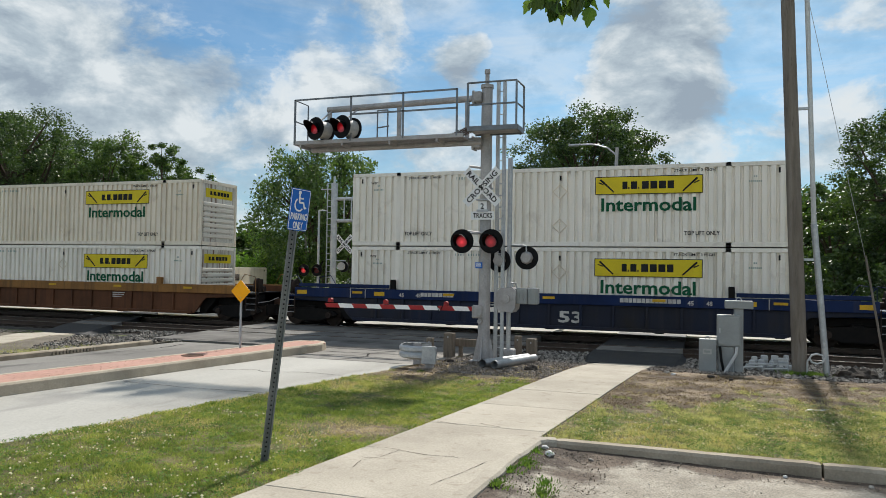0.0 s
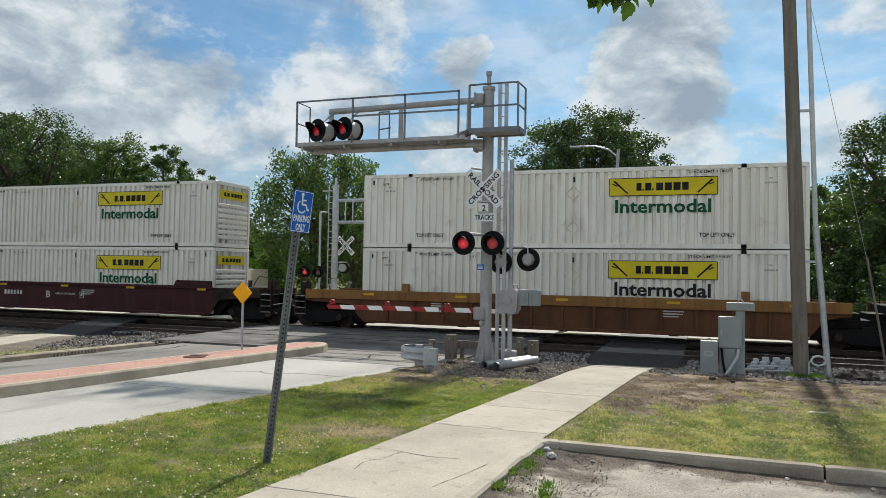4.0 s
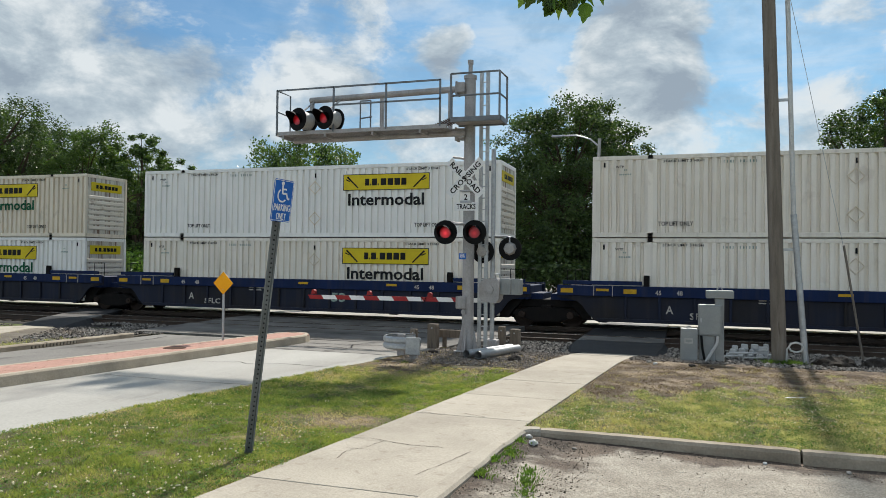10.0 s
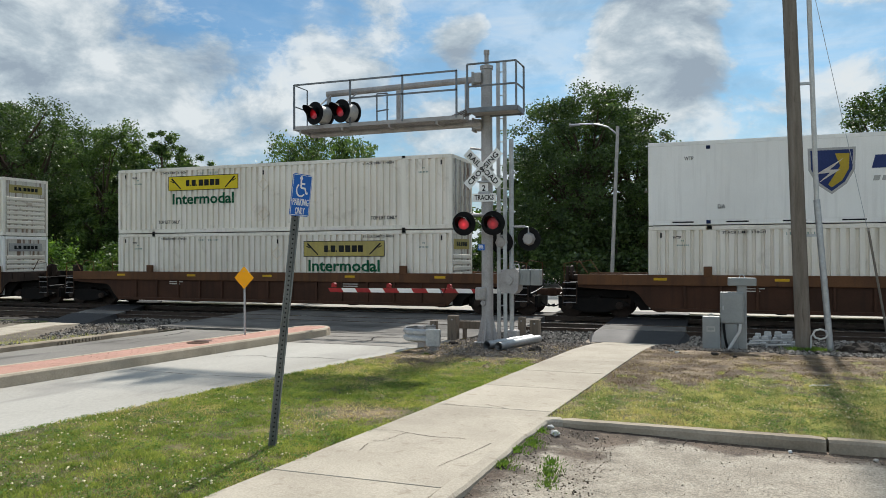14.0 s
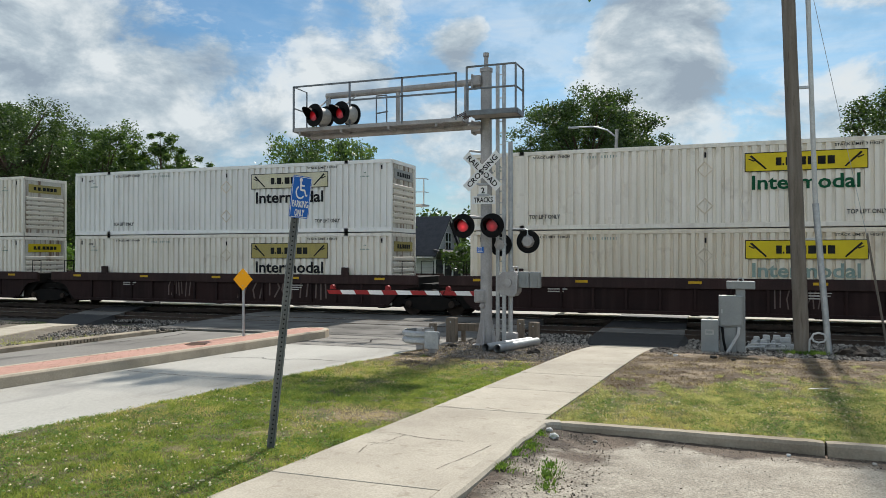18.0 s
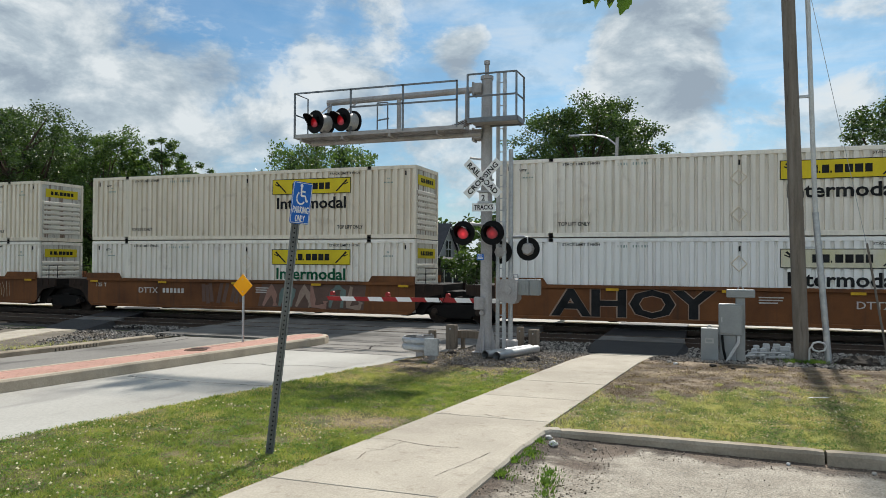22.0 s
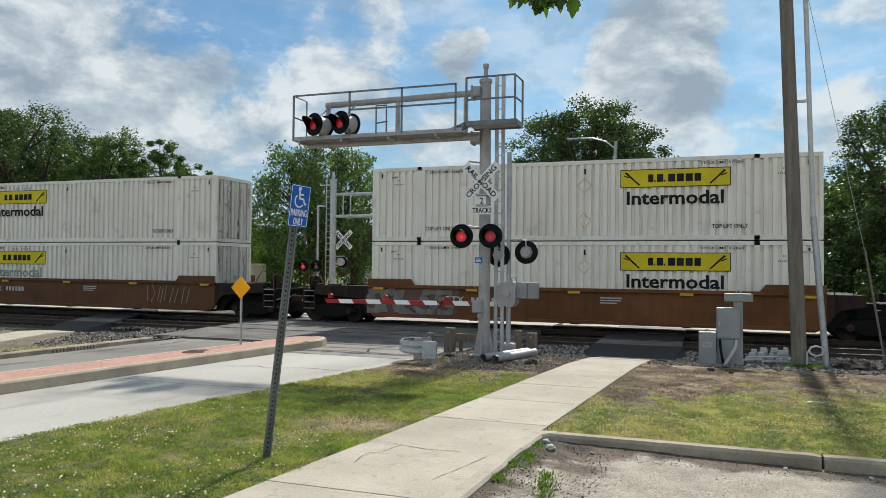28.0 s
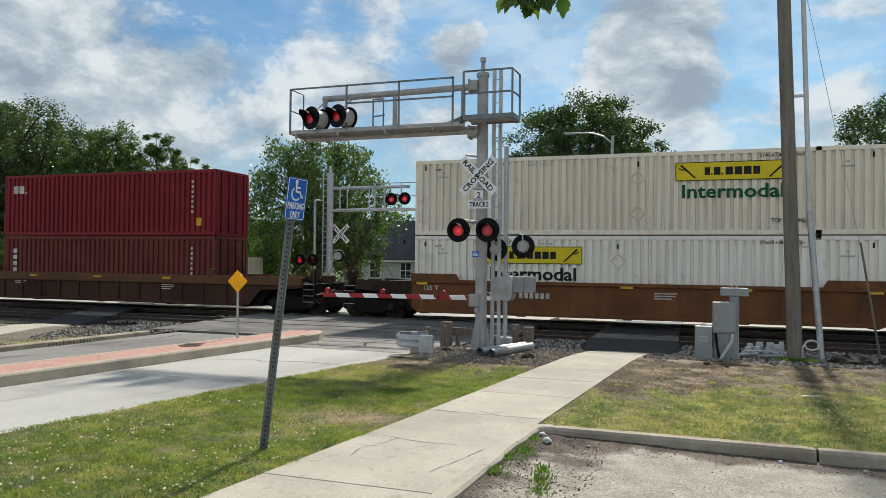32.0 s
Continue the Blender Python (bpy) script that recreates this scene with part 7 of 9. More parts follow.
    shared("lettering", fitted("TRACKS", 0.5, 0.13, 0.02, M["ink"]), p, 0, -0.006, 0)
    bm = bmesh.new()
    box(bm, -0.15, 0.15, -0.16, 0.0, -0.03, 0.03)
    b = part("sign_bracket", bm, M["galv"], s)
    b.location = (-5.24, -8.72, 3.87)
    for z in (4.47, 4.15):
        bm = bmesh.new()
        box(bm, -0.16, 0.16, -8.90, -8.45, z - 0.02, z + 0.02)
        b = part("sign_bracket", bm, M["galv"], s)
        b.location = (-5.24, 0, 0)
    for z in (5.02, 3.35):
        bm = bmesh.new()
        tube(bm, (-5.62, -8.8, z), (-5.22, -8.64, z - 0.05), 0.03, 6)
        part("cable_bracket", bm, M["alu"], s)
    # lights on the mast, facing the road
    bm = bmesh.new()
    tube(bm, (-5.66, -8.86, 3.30), (-4.98, -8.86, 3.30), 0.03, 8)
    tube(bm, (-5.32, -8.86, 3.30), (-5.32, -8.6, 3.30), 0.03, 8)
    part("light_crossarm", bm, M["alu"], s)
    ring_light(s, -5.71, -9.06, 3.09, True)
    ring_light(s, -4.95, -9.06, 3.09, True, dim=True)
    ring_light(s, -9.68, -9.56, 6.05, True, turn=-16, dim=True, drum=0.42)
    ring_light(s, -8.90, -9.56, 6.06, True, turn=-16, dim=True, drum=0.42)
    for x, z in ((-9.66, 6.4), (-8.88, 6.42)):
        bm = bmesh.new()
        tube(bm, (x, -9.4, z - 0.15), (x, -8.7, 6.68), 0.025, 6)
        part("light_hanger", bm, M["alu"], s)
    # blue emergency notice with unreadable lines
    bm = bmesh.new()
    box(bm, -0.09, 0.09, -0.003, 0.003, -0.075, 0.075)
    n = part("notice", bm, M["sign_blue"], s, "small blue notice plate")
    n.location = (-5.33, -8.81, 2.49)
    for i in range(4):
        bm = bmesh.new()
        box(bm, -0.07, 0.05 + 0.005 * i, -0.001, 0.001, 0.045 - i * 0.03, 0.058 - i * 0.03)
        part("line_bar", bm, M["sign_white"], n).location = (0, -0.005, 0)
    bm = bmesh.new()
    box(bm, X - 0.27, X + 0.02, Y - 0.22, Y - 0.12, 1.15, 1.48, 0.03)
    tube(bm, (X - 0.05, Y - 0.26, 1.28), (X - 0.05, Y - 0.1, 1.28), 0.06, 10)
    tube(bm, (X - 0.05, Y - 0.26, 1.08), (X - 0.05, Y - 0.1, 1.08), 0.06, 10)
    part("junction_box", bm, M["alu"], s)
    return s


def make_gate():
    g = thing("crossing_gate", "lowered red and white crossing gate arm on a grey machine", "crossing gate")
    X, Y = -4.72, -8.1
    bm = bmesh.new()
    tube(bm, (X, Y, 0.0), (X, Y, 5.3), 0.062, 12)
    part("gate_mast", bm, M["galv"], g, smooth=True)
    bm = bmesh.new()
    box(bm, X - 0.17, X + 0.17, Y - 0.17, Y + 0.17, -0.02, 0.35, 0.03)
    part("gate_base", bm, M["alu"], g)
    bm = bmesh.new()
    prism(bm, [(-4.98, 1.45), (-4.9, 1.34), (-4.55, 1.30), (-4.47, 1.4), (-4.45, 1.85), (-4.55, 1.95), (-4.85, 1.92), (-4.98, 1.80)], "y", -8.45, -7.95)
    tube(bm, (-4.72, -8.5, 1.65), (-4.72, -7.75, 1.65), 0.12, 16)
    part("gate_machine", bm, M["alu"], g, "grey gate machine housing")
    for i, (x0, x1) in enumerate(((-4.47, -4.18), (-4.17, -3.92))):
        bm = bmesh.new()
        box(bm, x0, x1, -8.35, -8.05, 1.52, 1.93, 0.02)
        for s in (0.07, 0.18):
            box(bm, x0 + s, x0 + s + 0.025, -8.37, -8.35, 1.62, 1.82)
        part("counterweight", bm, M["box_grey"], g)
    bm = bmesh.new()
    path_tube(bm, [(-4.6, -8.2, 1.95), (-4.62, -8.25, 2.05), (-4.5, -8.25, 2.05), (-4.48, -8.2, 1.9)], 0.02, 6)
    part("cable_loop", bm, M["galv"], g)
    # the arm: alternating slanted stripes
    n = 12
    x0, x1 = -5.0, -10.15
    w = (x1 - x0) / n
    for i in range(n):
        a, b = x0 + i * w, x0 + (i + 1) * w
        bm = bmesh.new()
        z = 1.335 - 0.003 * i
        prism(bm, [(a + 0.04, z - 0.058), (b + 0.04, z - 0.058), (b - 0.04, z + 0.058), (a - 0.04, z + 0.058)], "y", -7.92, -7.88)
        part("stripe", bm, M["sign_white"] if i % 2 == 0 else M["red"], g)
    for x in (-10.0, -8.28, -6.5):
        bm = bmesh.new()
        box(bm, x - 0.07, x + 0.07, -7.95, -7.85, 1.39, 1.42)
        tube(bm, (x, -7.96, 1.46), (x, -7.84, 1.46), 0.055, 12)
        part("arm_lamp", bm, M["red"], g, "small red lamp on the gate arm")
    bm = bmesh.new()
    path_tube(bm, [(-6.75, -7.94, 1.38), (-6.68, -7.95, 1.2), (-6.6, -7.94, 1.38)], 0.012, 5)
    part("arm_wire", bm, M["black"], g)
    # the light pair on the side arm, seen from behind
    bm = bmesh.new()
    path_tube(bm, [(-4.72, -8.1, 3.02), (-4.35, -8.2, 3.02), (-4.22, -8.3, 2.98), (-4.22, -8.3, 2.85)], 0.03, 8)
    part("side_arm", bm, M["galv"], g)
    for x, z in ((-4.21, 2.70), (-4.93, 2.62)):
        bm = bmesh.new()
        tube(bm, (x, -8.32, z), (x, -8.30, z), 0.30, 26)
        d = part("background_disc", bm, M["black"], g, "round black background disc", True)
        bm = bmesh.new()
        tube(bm, (x, -8.44, z), (x, -8.32, z), 0.13, 8, 0.17)
        part("lamp_back", bm, M["alu"], d, "grey back of a lamp housing")
        bm = bmesh.new()
        tube(bm, (x, -8.30, z), (x, -8.05, z), 0.17, 14)
        part("hood", bm, M["black"], d)
    return g


def make_trackside():
    # guard posts and rails by the mast
    for x, y, h, r in ((-6.36, -8.0, 0.66, 0.13), (-4.30, -7.2, 0.6, 0.13), (-4.62, -7.4, 0.66, 0.09), (-6.95, -7.9, 0.5, 0.09)):
        t = thing("guard_post", "weathered grey timber guard post in the gravel", "post", "guard posts by the mast")
        bm = bmesh.new()
        box(bm, x - r, x + r, y - r, y + r, -0.25, gz(x, y) + h, 0.015)
        part("post", bm, M["old_timber"], t)
        bm = bmesh.new()
        tube(bm, (x, y - r - 0.015, gz(x, y) + h - 0.1), (x, y - r, gz(x, y) + h - 0.1), 0.02, 8)
        part("bolt", bm, M["galv"], t)
    t = thing("guard_rail_beam", "weathered timber rail behind the guard post", "beam")
    bm = bmesh.new()
    box(bm, -6.3, -5.45, -7.72, -7.6, 0.3, 0.5, 0.01)
    part("beam", bm, M["old_timber"], t)
    bm = bmesh.new()
    box(bm, -6.2, -6.1, -7.7, -7.62, -0.2, 0.3)
    box(bm, -5.7, -5.6, -7.7, -7.62, -0.2, 0.3)
    part("beam_leg", bm, M["wood"], t)
    # curved galvanised guardrail end
    g = thing("guardrail_end", "short curved galvanised guardrail end on a steel post", "guardrail")
    prof = [(-0.155, 0.0), (-0.11, 0.045), (-0.05, 0.045), (0.0, 0.0), (0.05, 0.045), (0.11, 0.045), (0.155, 0.0)]
    plan = [(-5.72, -10.75), (-6.05, -10.78), (-6.35, -10.74), (-6.6, -10.62), (-6.75, -10.42), (-6.78, -10.2), (-6.68, -10.02), (-6.5, -9.9), (-6.2, -9.82)]
    bm = bmesh.new()
    rows = []
    for i, (x, y) in enumerate(plan):
        a, b = plan[max(i - 1, 0)], plan[min(i + 1, len(plan) - 1)]
        dx, dy = b[0] - a[0], b[1] - a[1]
        ln = math.hypot(dx, dy)
        nx, ny = dy / ln, -dx / ln
        rows.append([bm.verts.new((x - nx * o, y - ny * o, 0.43 + h)) for h, o in prof])
    for r, q in zip(rows, rows[1:]):
        for i in range(len(prof) - 1):
            bm.faces.new((r[i], r[i + 1], q[i + 1], q[i]))
    bmesh.ops.recalc_face_normals(bm, faces=bm.faces[:])
    bmesh.ops.solidify(bm, geom=bm.faces[:], thickness=0.008)
    part("w_beam", bm, M["galv"], g, smooth=True)
    bm = bmesh.new()
    box(bm, -6.06, -5.72, -10.86, -10.80, 0.2, 0.60, 0.01)
    part("end_shoe", bm, M["galv"], g)
    for x, y in ((-5.9, -10.72), (-6.5, -9.98)):
        bm = bmesh.new()
        box(bm, x - 0.09, x + 0.09, y - 0.06, y + 0.06, -0.15, 0.58, 0.008)
        part("guardrail_post", bm, M["alu"], g)
    # two loose pipes
    for a, b in (((-4.82, -10.1), (-4.28, -7.75)), ((-4.50, -10.22), (-4.02, -8.1))):
        t = thing("steel_pipe", "loose galvanised steel pipe lying on the gravel", "pipe", "loose pipes")
        bm = bmesh.new()
        za, zb = gz(*a) + 0.11, gz(*b) + 0.12
        d = Vector((b[0] - a[0], b[1] - a[1], zb - za)).normalized()
        for rr, flip in ((0.095, False), (0.085, True)):
            tube(bm, (*a, za), (*b, zb), rr, 20, caps=False)
        bmesh.ops.recalc_face_normals(bm, faces=bm.faces[:])
        part("pipe_wall", bm, M["galv"], t, smooth=True)
    # rocks in the dirt
    rs = random.Random(4)
    for x, y, s in ((-3.72, -9.9, 0.16), (-5.9, -9.3, 0.12), (3.45, -6.95, 0.34), (3.75, -6.75, 0.24), (4.5, -6.3, 0.3), (4.95, -6.5, 0.22), (5.4, -6.6, 0.34), (6.2, -6.7, 0.3), (-0.9, -7.3, 0.1), (0.2, -9.3, 0.08), (3.2, -6.6, 0.2)):
        bm = bmesh.new()
        bmesh.ops.create_icosphere(bm, subdivisions=3, radius=s)
        for v in bm.verts:
            v.co *= 1 + 0.4 * noise.noise(v.co * 6 + Vector((x, y, 0))) + 0.2 * noise.noise(v.co * 19 + Vector((y, x, 0)))
            v.co.z *= 0.55
        ob = new("rock", finish("rock", bm, M["clod"]))
        ob.location = (x, y, gz(x, y) + s * 0.2)
        tagged(ob, "clod of dark earth and stone by the track", "rock", "rocks by the track")


def make_cabinet():
    c = thing("signal_cabinet", "grey steel electrical cabinet with a junction head and conduits", "cabinet")
    Y = -7.6
    for nm, a in (("main_box", (0.35, 0.88, Y - 0.02, Y + 0.42, 0.62, 1.37)), ("small_box", (-0.06, 0.34, Y - 0.1, Y + 0.25, -0.1, 0.78)), ("lower_box", (0.37, 0.74, Y + 0.02, Y + 0.4, -0.1, 0.62)),
                  ("support_post", (0.74, 0.95, Y + 0.1, Y + 0.4, -0.1, 1.54)), ("junction_head", (0.53, 1.17, Y + 0.05, Y + 0.45, 1.53, 1.72))):
        bm = bmesh.new()
        box(bm, *a, 0.015)
        part(nm, bm, M["box_grey"], c)
    bm = bmesh.new()
    box(bm, 0.03, 0.23, Y - 0.106, Y - 0.1, 0.42, 0.55)
    part("label_plate", bm, M["lens_white"], c, "pale label plate")
    bm = bmesh.new()
    box(bm, 0.06, 0.2, Y - 0.111, Y - 0.106, 0.46, 0.51)
    part("lettering_bar", bm, M["box_grey"], c)
    bm = bmesh.new()
    box(bm, 0.38, 0.85, Y - 0.035, Y - 0.02, 0.66, 1.33, 0.008)
    part("cabinet_door", bm, M["box_grey"], c)
    bm = bmesh.new()
    box(bm, 0.40, 0.43, Y - 0.06, Y - 0.03, 0.95, 1.05)
    part("latch", bm, M["galv"], c)
    bm = bmesh.new()
    path_tube(bm, [(0.80, Y - 0.05, 0.62), (0.78, Y - 0.08, 0.45), (0.55, Y - 0.15, 0.05), (0.50, Y - 0.16, -0.1)], 0.035, 8)
    part("conduit", bm, M["pvc"], c, "light grey conduit", True)
    bm = bmesh.new()
    path_tube(bm, [(0.42, Y - 0.04, 0.62), (0.45, Y - 0.1, 0.3), (0.52, Y - 0.08, -0.05)], 0.03, 8)
    part("cable", bm, M["black"], c)
    bm = bmesh.new()
    for i in range(9):
        a = math.pi * i / 8
        bmesh.ops.create_icosphere(bm, subdivisions=1, radius=0.018, matrix=Matrix.Translation((0.85 + 0.06 * math.cos(a), Y + 0.2, 1.73 + 0.07 * math.sin(a))))
        bmesh.ops.create_icosphere(bm, subdivisions=1, radius=0.018, matrix=Matrix.Translation((0.14 + 0.05 * math.cos(a), Y + 0.05, 0.78 + 0.06 * math.sin(a))))
    part("lifting_eye", bm, M["galv"], c)
    # grey conduit fittings lying by the pole
    rs = random.Random(11)
    for i in range(13):
        x, y = 1.18 + 0.082 * i + rs.uniform(-0.03, 0.03), -5.75 + (i % 3) * 0.16
        f = thing("conduit_fitting", "light grey conduit fitting by the pole", "conduit fitting", "conduit fittings")
        z0 = gz(x, y) + 0.02
        h = (0.16, 0.26, 0.34)[i % 3] * rs.uniform(0.8, 1.1) + (0.08 if i in (8, 10, 11) else 0.0)
        w = rs.uniform(0.05, 0.085) * (1.7 if i in (8, 10) else 1.0)
        bm = bmesh.new()
        box(bm, x - w, x + w, y - 0.06, y + 0.06, z0 - 0.05, z0 + h, 0.018)
        part("casing", bm, M["pvc"], f)
        bm = bmesh.new()
        box(bm, x - w - 0.012, x + w + 0.012, y - 0.072, y + 0.072, z0 + h * 0.62, z0 + h * 0.74, 0.006)
        part("flange", bm, M["galv"], f)
        bm = bmesh.new()
        tube(bm, (x, y - 0.13, z0 + h * 0.35), (x, y - 0.05, z0 + h * 0.35), 0.035, 10)
        part("spout", bm, M["box_grey"], f)
    for x0, x1, y, z in ((0.98, 1.5, -6.25, 0.12), (1.1, 1.9, -6.1, 0.2), (1.45, 2.1, -6.2, 0.1)):
        f = thing("conduit_pipe", "pale grey conduit pipe running along the gravel", "conduit")
        bm = bmesh.new()
        path_tube(bm, [(x0, y, z + gz(x0, y) - 0.1), (x0 + 0.05, y, z + gz(x0, y)), (x1 - 0.05, y + 0.05, z + gz(x0, y) + 0.02), (x1, y + 0.06, z + gz(x0, y) - 0.12)], 0.024, 8)
        part("pipe", bm, M["pvc"], f, smooth=True)
    f = thing("conduit_ring", "pale grey conduit elbow ring by the pole", "conduit")
    bm = bmesh.new()
    path_tube(bm, [(2.62 + 0.16 * math.cos(a * math.pi / 4), -6.9, 0.36 + 0.12 * math.sin(a * math.pi / 4)) for a in range(9)], 0.025, 6)
    path_tube(bm, [(2.47, -6.9, 0.36), (2.42, -6.88, 0.3), (2.41, -6.85, -0.1)], 0.022, 6)
    part("loop", bm, M["pvc"], f)


def make_poles():
    p = thing("utility_pole", "tall weathered wooden utility pole with a conduit riser", "utility pole")
    bm = bmesh.new()
    tube(bm, (2.28, -6.7, -0.3), (1.88, -6.7, 12.5), 0.178, 18, 0.15)
    part("shaft", bm, M["wood"], p, "weathered wooden shaft", True)
    bm = bmesh.new()
    tube(bm, (2.87, -6.75, -0.2), (2.58, -6.72, 3.62), 0.075, 12)
    part("riser_guard", bm, M["galv"], p, smooth=True)
    bm = bmesh.new()
    tube(bm, (2.58, -6.72, 3.62), (2.33, -6.7, 12.4), 0.058, 12)
    part("riser", bm, M["pvc"], p, smooth=True)
    for z, x0, x1 in ((6.48, 2.05, 2.5), (2.75, 2.15, 2.68), (10.0, 1.95, 2.4)):
        bm = bmesh.new()
        box(bm, x0, x1, -6.74, -6.66, z - 0.03, z + 0.03)
        part("standoff", bm, M["galv"], p)
    bm = bmesh.new()
    tube(bm, (1.88, -6.65, 12.2), (4.05, -5.0, 2.6), 0.007, 5)
    part("guy_wire", bm, M["galv"], p)
    bm = bmesh.new()
    tube(bm, (4.0, -5.03, 2.9), (4.5, -4.9, -0.2), 0.03, 8)
    part("guy_guard", bm, M["wood"], p, "tan guy wire guard")
    # parking sign on its leaning channel post
    s = thing("parking_sign", "blue accessible parking sign on a leaning perforated steel post", "sign", m=Matrix.Translation((-4.52, -19.62, 0.18)) @ Matrix.Rotation(radians(6.8), 4, "Y"))
    bm = bmesh.new()
    prism(bm, [(-0.045, -0.012), (-0.03, -0.012), (-0.02, 0.018), (0.02, 0.018), (0.03, -0.012), (0.045, -0.012), (0.045, -0.006), (0.034, -0.006), (0.024, 0.024), (-0.024, 0.024), (-0.034, -0.006), (-0.045, -0.006)], "z", -0.3, 3.02)
    post = part("channel_post", bm, M["post_steel"], s, "grey perforated channel post")
    post.rotation_euler = (0, 0, radians(38))
    bm = bmesh.new()
    box(bm, -0.008, 0.008, 0.014, 0.017, -0.008, 0.008)
    hole = finish("hole", bm, M["black"])
    for i in range(56):
        shared("hole", hole, post, 0, 0, 0.1 + i * 0.051)
    bm = bmesh.new()
    prism(bm, [(-0.1525 + 0.02, -0.2285), (0.1325, -0.2285), (0.1525, -0.2085), (0.1525, 0.2085), (0.1325, 0.2285), (-0.1325, 0.2285), (-0.1525, 0.2085), (-0.1525, -0.2085)], "y", -0.002, 0.002)
    plate = part("sign_plate", bm, M["sign_blue"], s, "blue plate with white border and wheelchair symbol")
    plate.location, plate.rotation_euler = (0.05, -0.012, 2.83), (0, 0, radians(78))
    bm = bmesh.new()
    for a in ((-0.142, 0.142, 0.214, 0.22), (-0.142, 0.142, -0.22, -0.214), (-0.145, -0.139, -0.21, 0.21), (0.139, 0.145, -0.21, 0.21)):
        box(bm, a[0], a[1], -0.004, -0.002, a[2], a[3])
    part("border", bm, M["sign_white"], plate)
    bm = bmesh.new()
    tube(bm, (-0.02, -0.004, 0.185), (-0.02, -0.002, 0.185), 0.022, 14)

    def stroke(pts, w):
        for (ax, az), (bx, bz) in zip(pts, pts[1:]):
            dx, dz = bx - ax, bz - az
            ln = math.hypot(dx, dz)
            ox, oz = -dz / ln * w, dx / ln * w
            prism(bm, [(ax - ox, az - oz), (bx - ox, bz - oz), (bx + ox, bz + oz), (ax + ox, az + oz)], "y", -0.004, -0.002)
    stroke([(-0.02, 0.165), (-0.012, 0.075)], 0.011)
    stroke([(-0.018, 0.125), (0.045, 0.125)], 0.009)
    stroke([(-0.014, 0.078), (0.05, 0.078), (0.075, 0.02), (0.10, 0.03)], 0.010)
    stroke([(-0.012 + 0.068 * math.cos(a), 0.055 + 0.068 * math.sin(a)) for a in [radians(125 + i * 22) for i in range(10)]], 0.009)
    part("wheelchair_symbol", bm, M["sign_white"], plate)
    shared("lettering", fitted("PARKING", 0.25, 0.075, 0.01, M["sign_white"]), plate, 0, -0.005, -0.075)
    shared("lettering", fitted("ONLY", 0.15, 0.075, 0.01, M["sign_white"]), plate, 0, -0.005, -0.17)
    for z in (2.98, 2.68):
        bm = bmesh.new()
        tube(bm, (-0.01, -0.05, z), (-0.01, -0.02, z), 0.01, 8)
        part("bolt", bm, M["galv"], s)
    # amber marker on the median
    d = thing("object_marker", "amber diamond object marker on a thin steel post in the median", "sign")
    X, Y = -11.13, -10.6
    bm = bmesh.new()
    box(bm, X - 0.023, X + 0.023, Y - 0.02, Y + 0.02, 0.1, 1.80)
    part("marker_post", bm, M["galv"], d)
    bm = bmesh.new()
    prism(bm, [(X, 1.44), (X + 0.291, 1.733), (X, 2.026), (X - 0.291, 1.733)], "y", Y - 0.03, Y - 0.025)
    part("diamond_plate", bm, M["sign_amber"], d, "amber diamond plate")
    for z in (1.57, 1.89):
        bm = bmesh.new()
        tube(bm, (X, Y - 0.036, z), (X, Y - 0.03, z), 0.012, 8)
        part("bolt", bm, M["galv"], d)


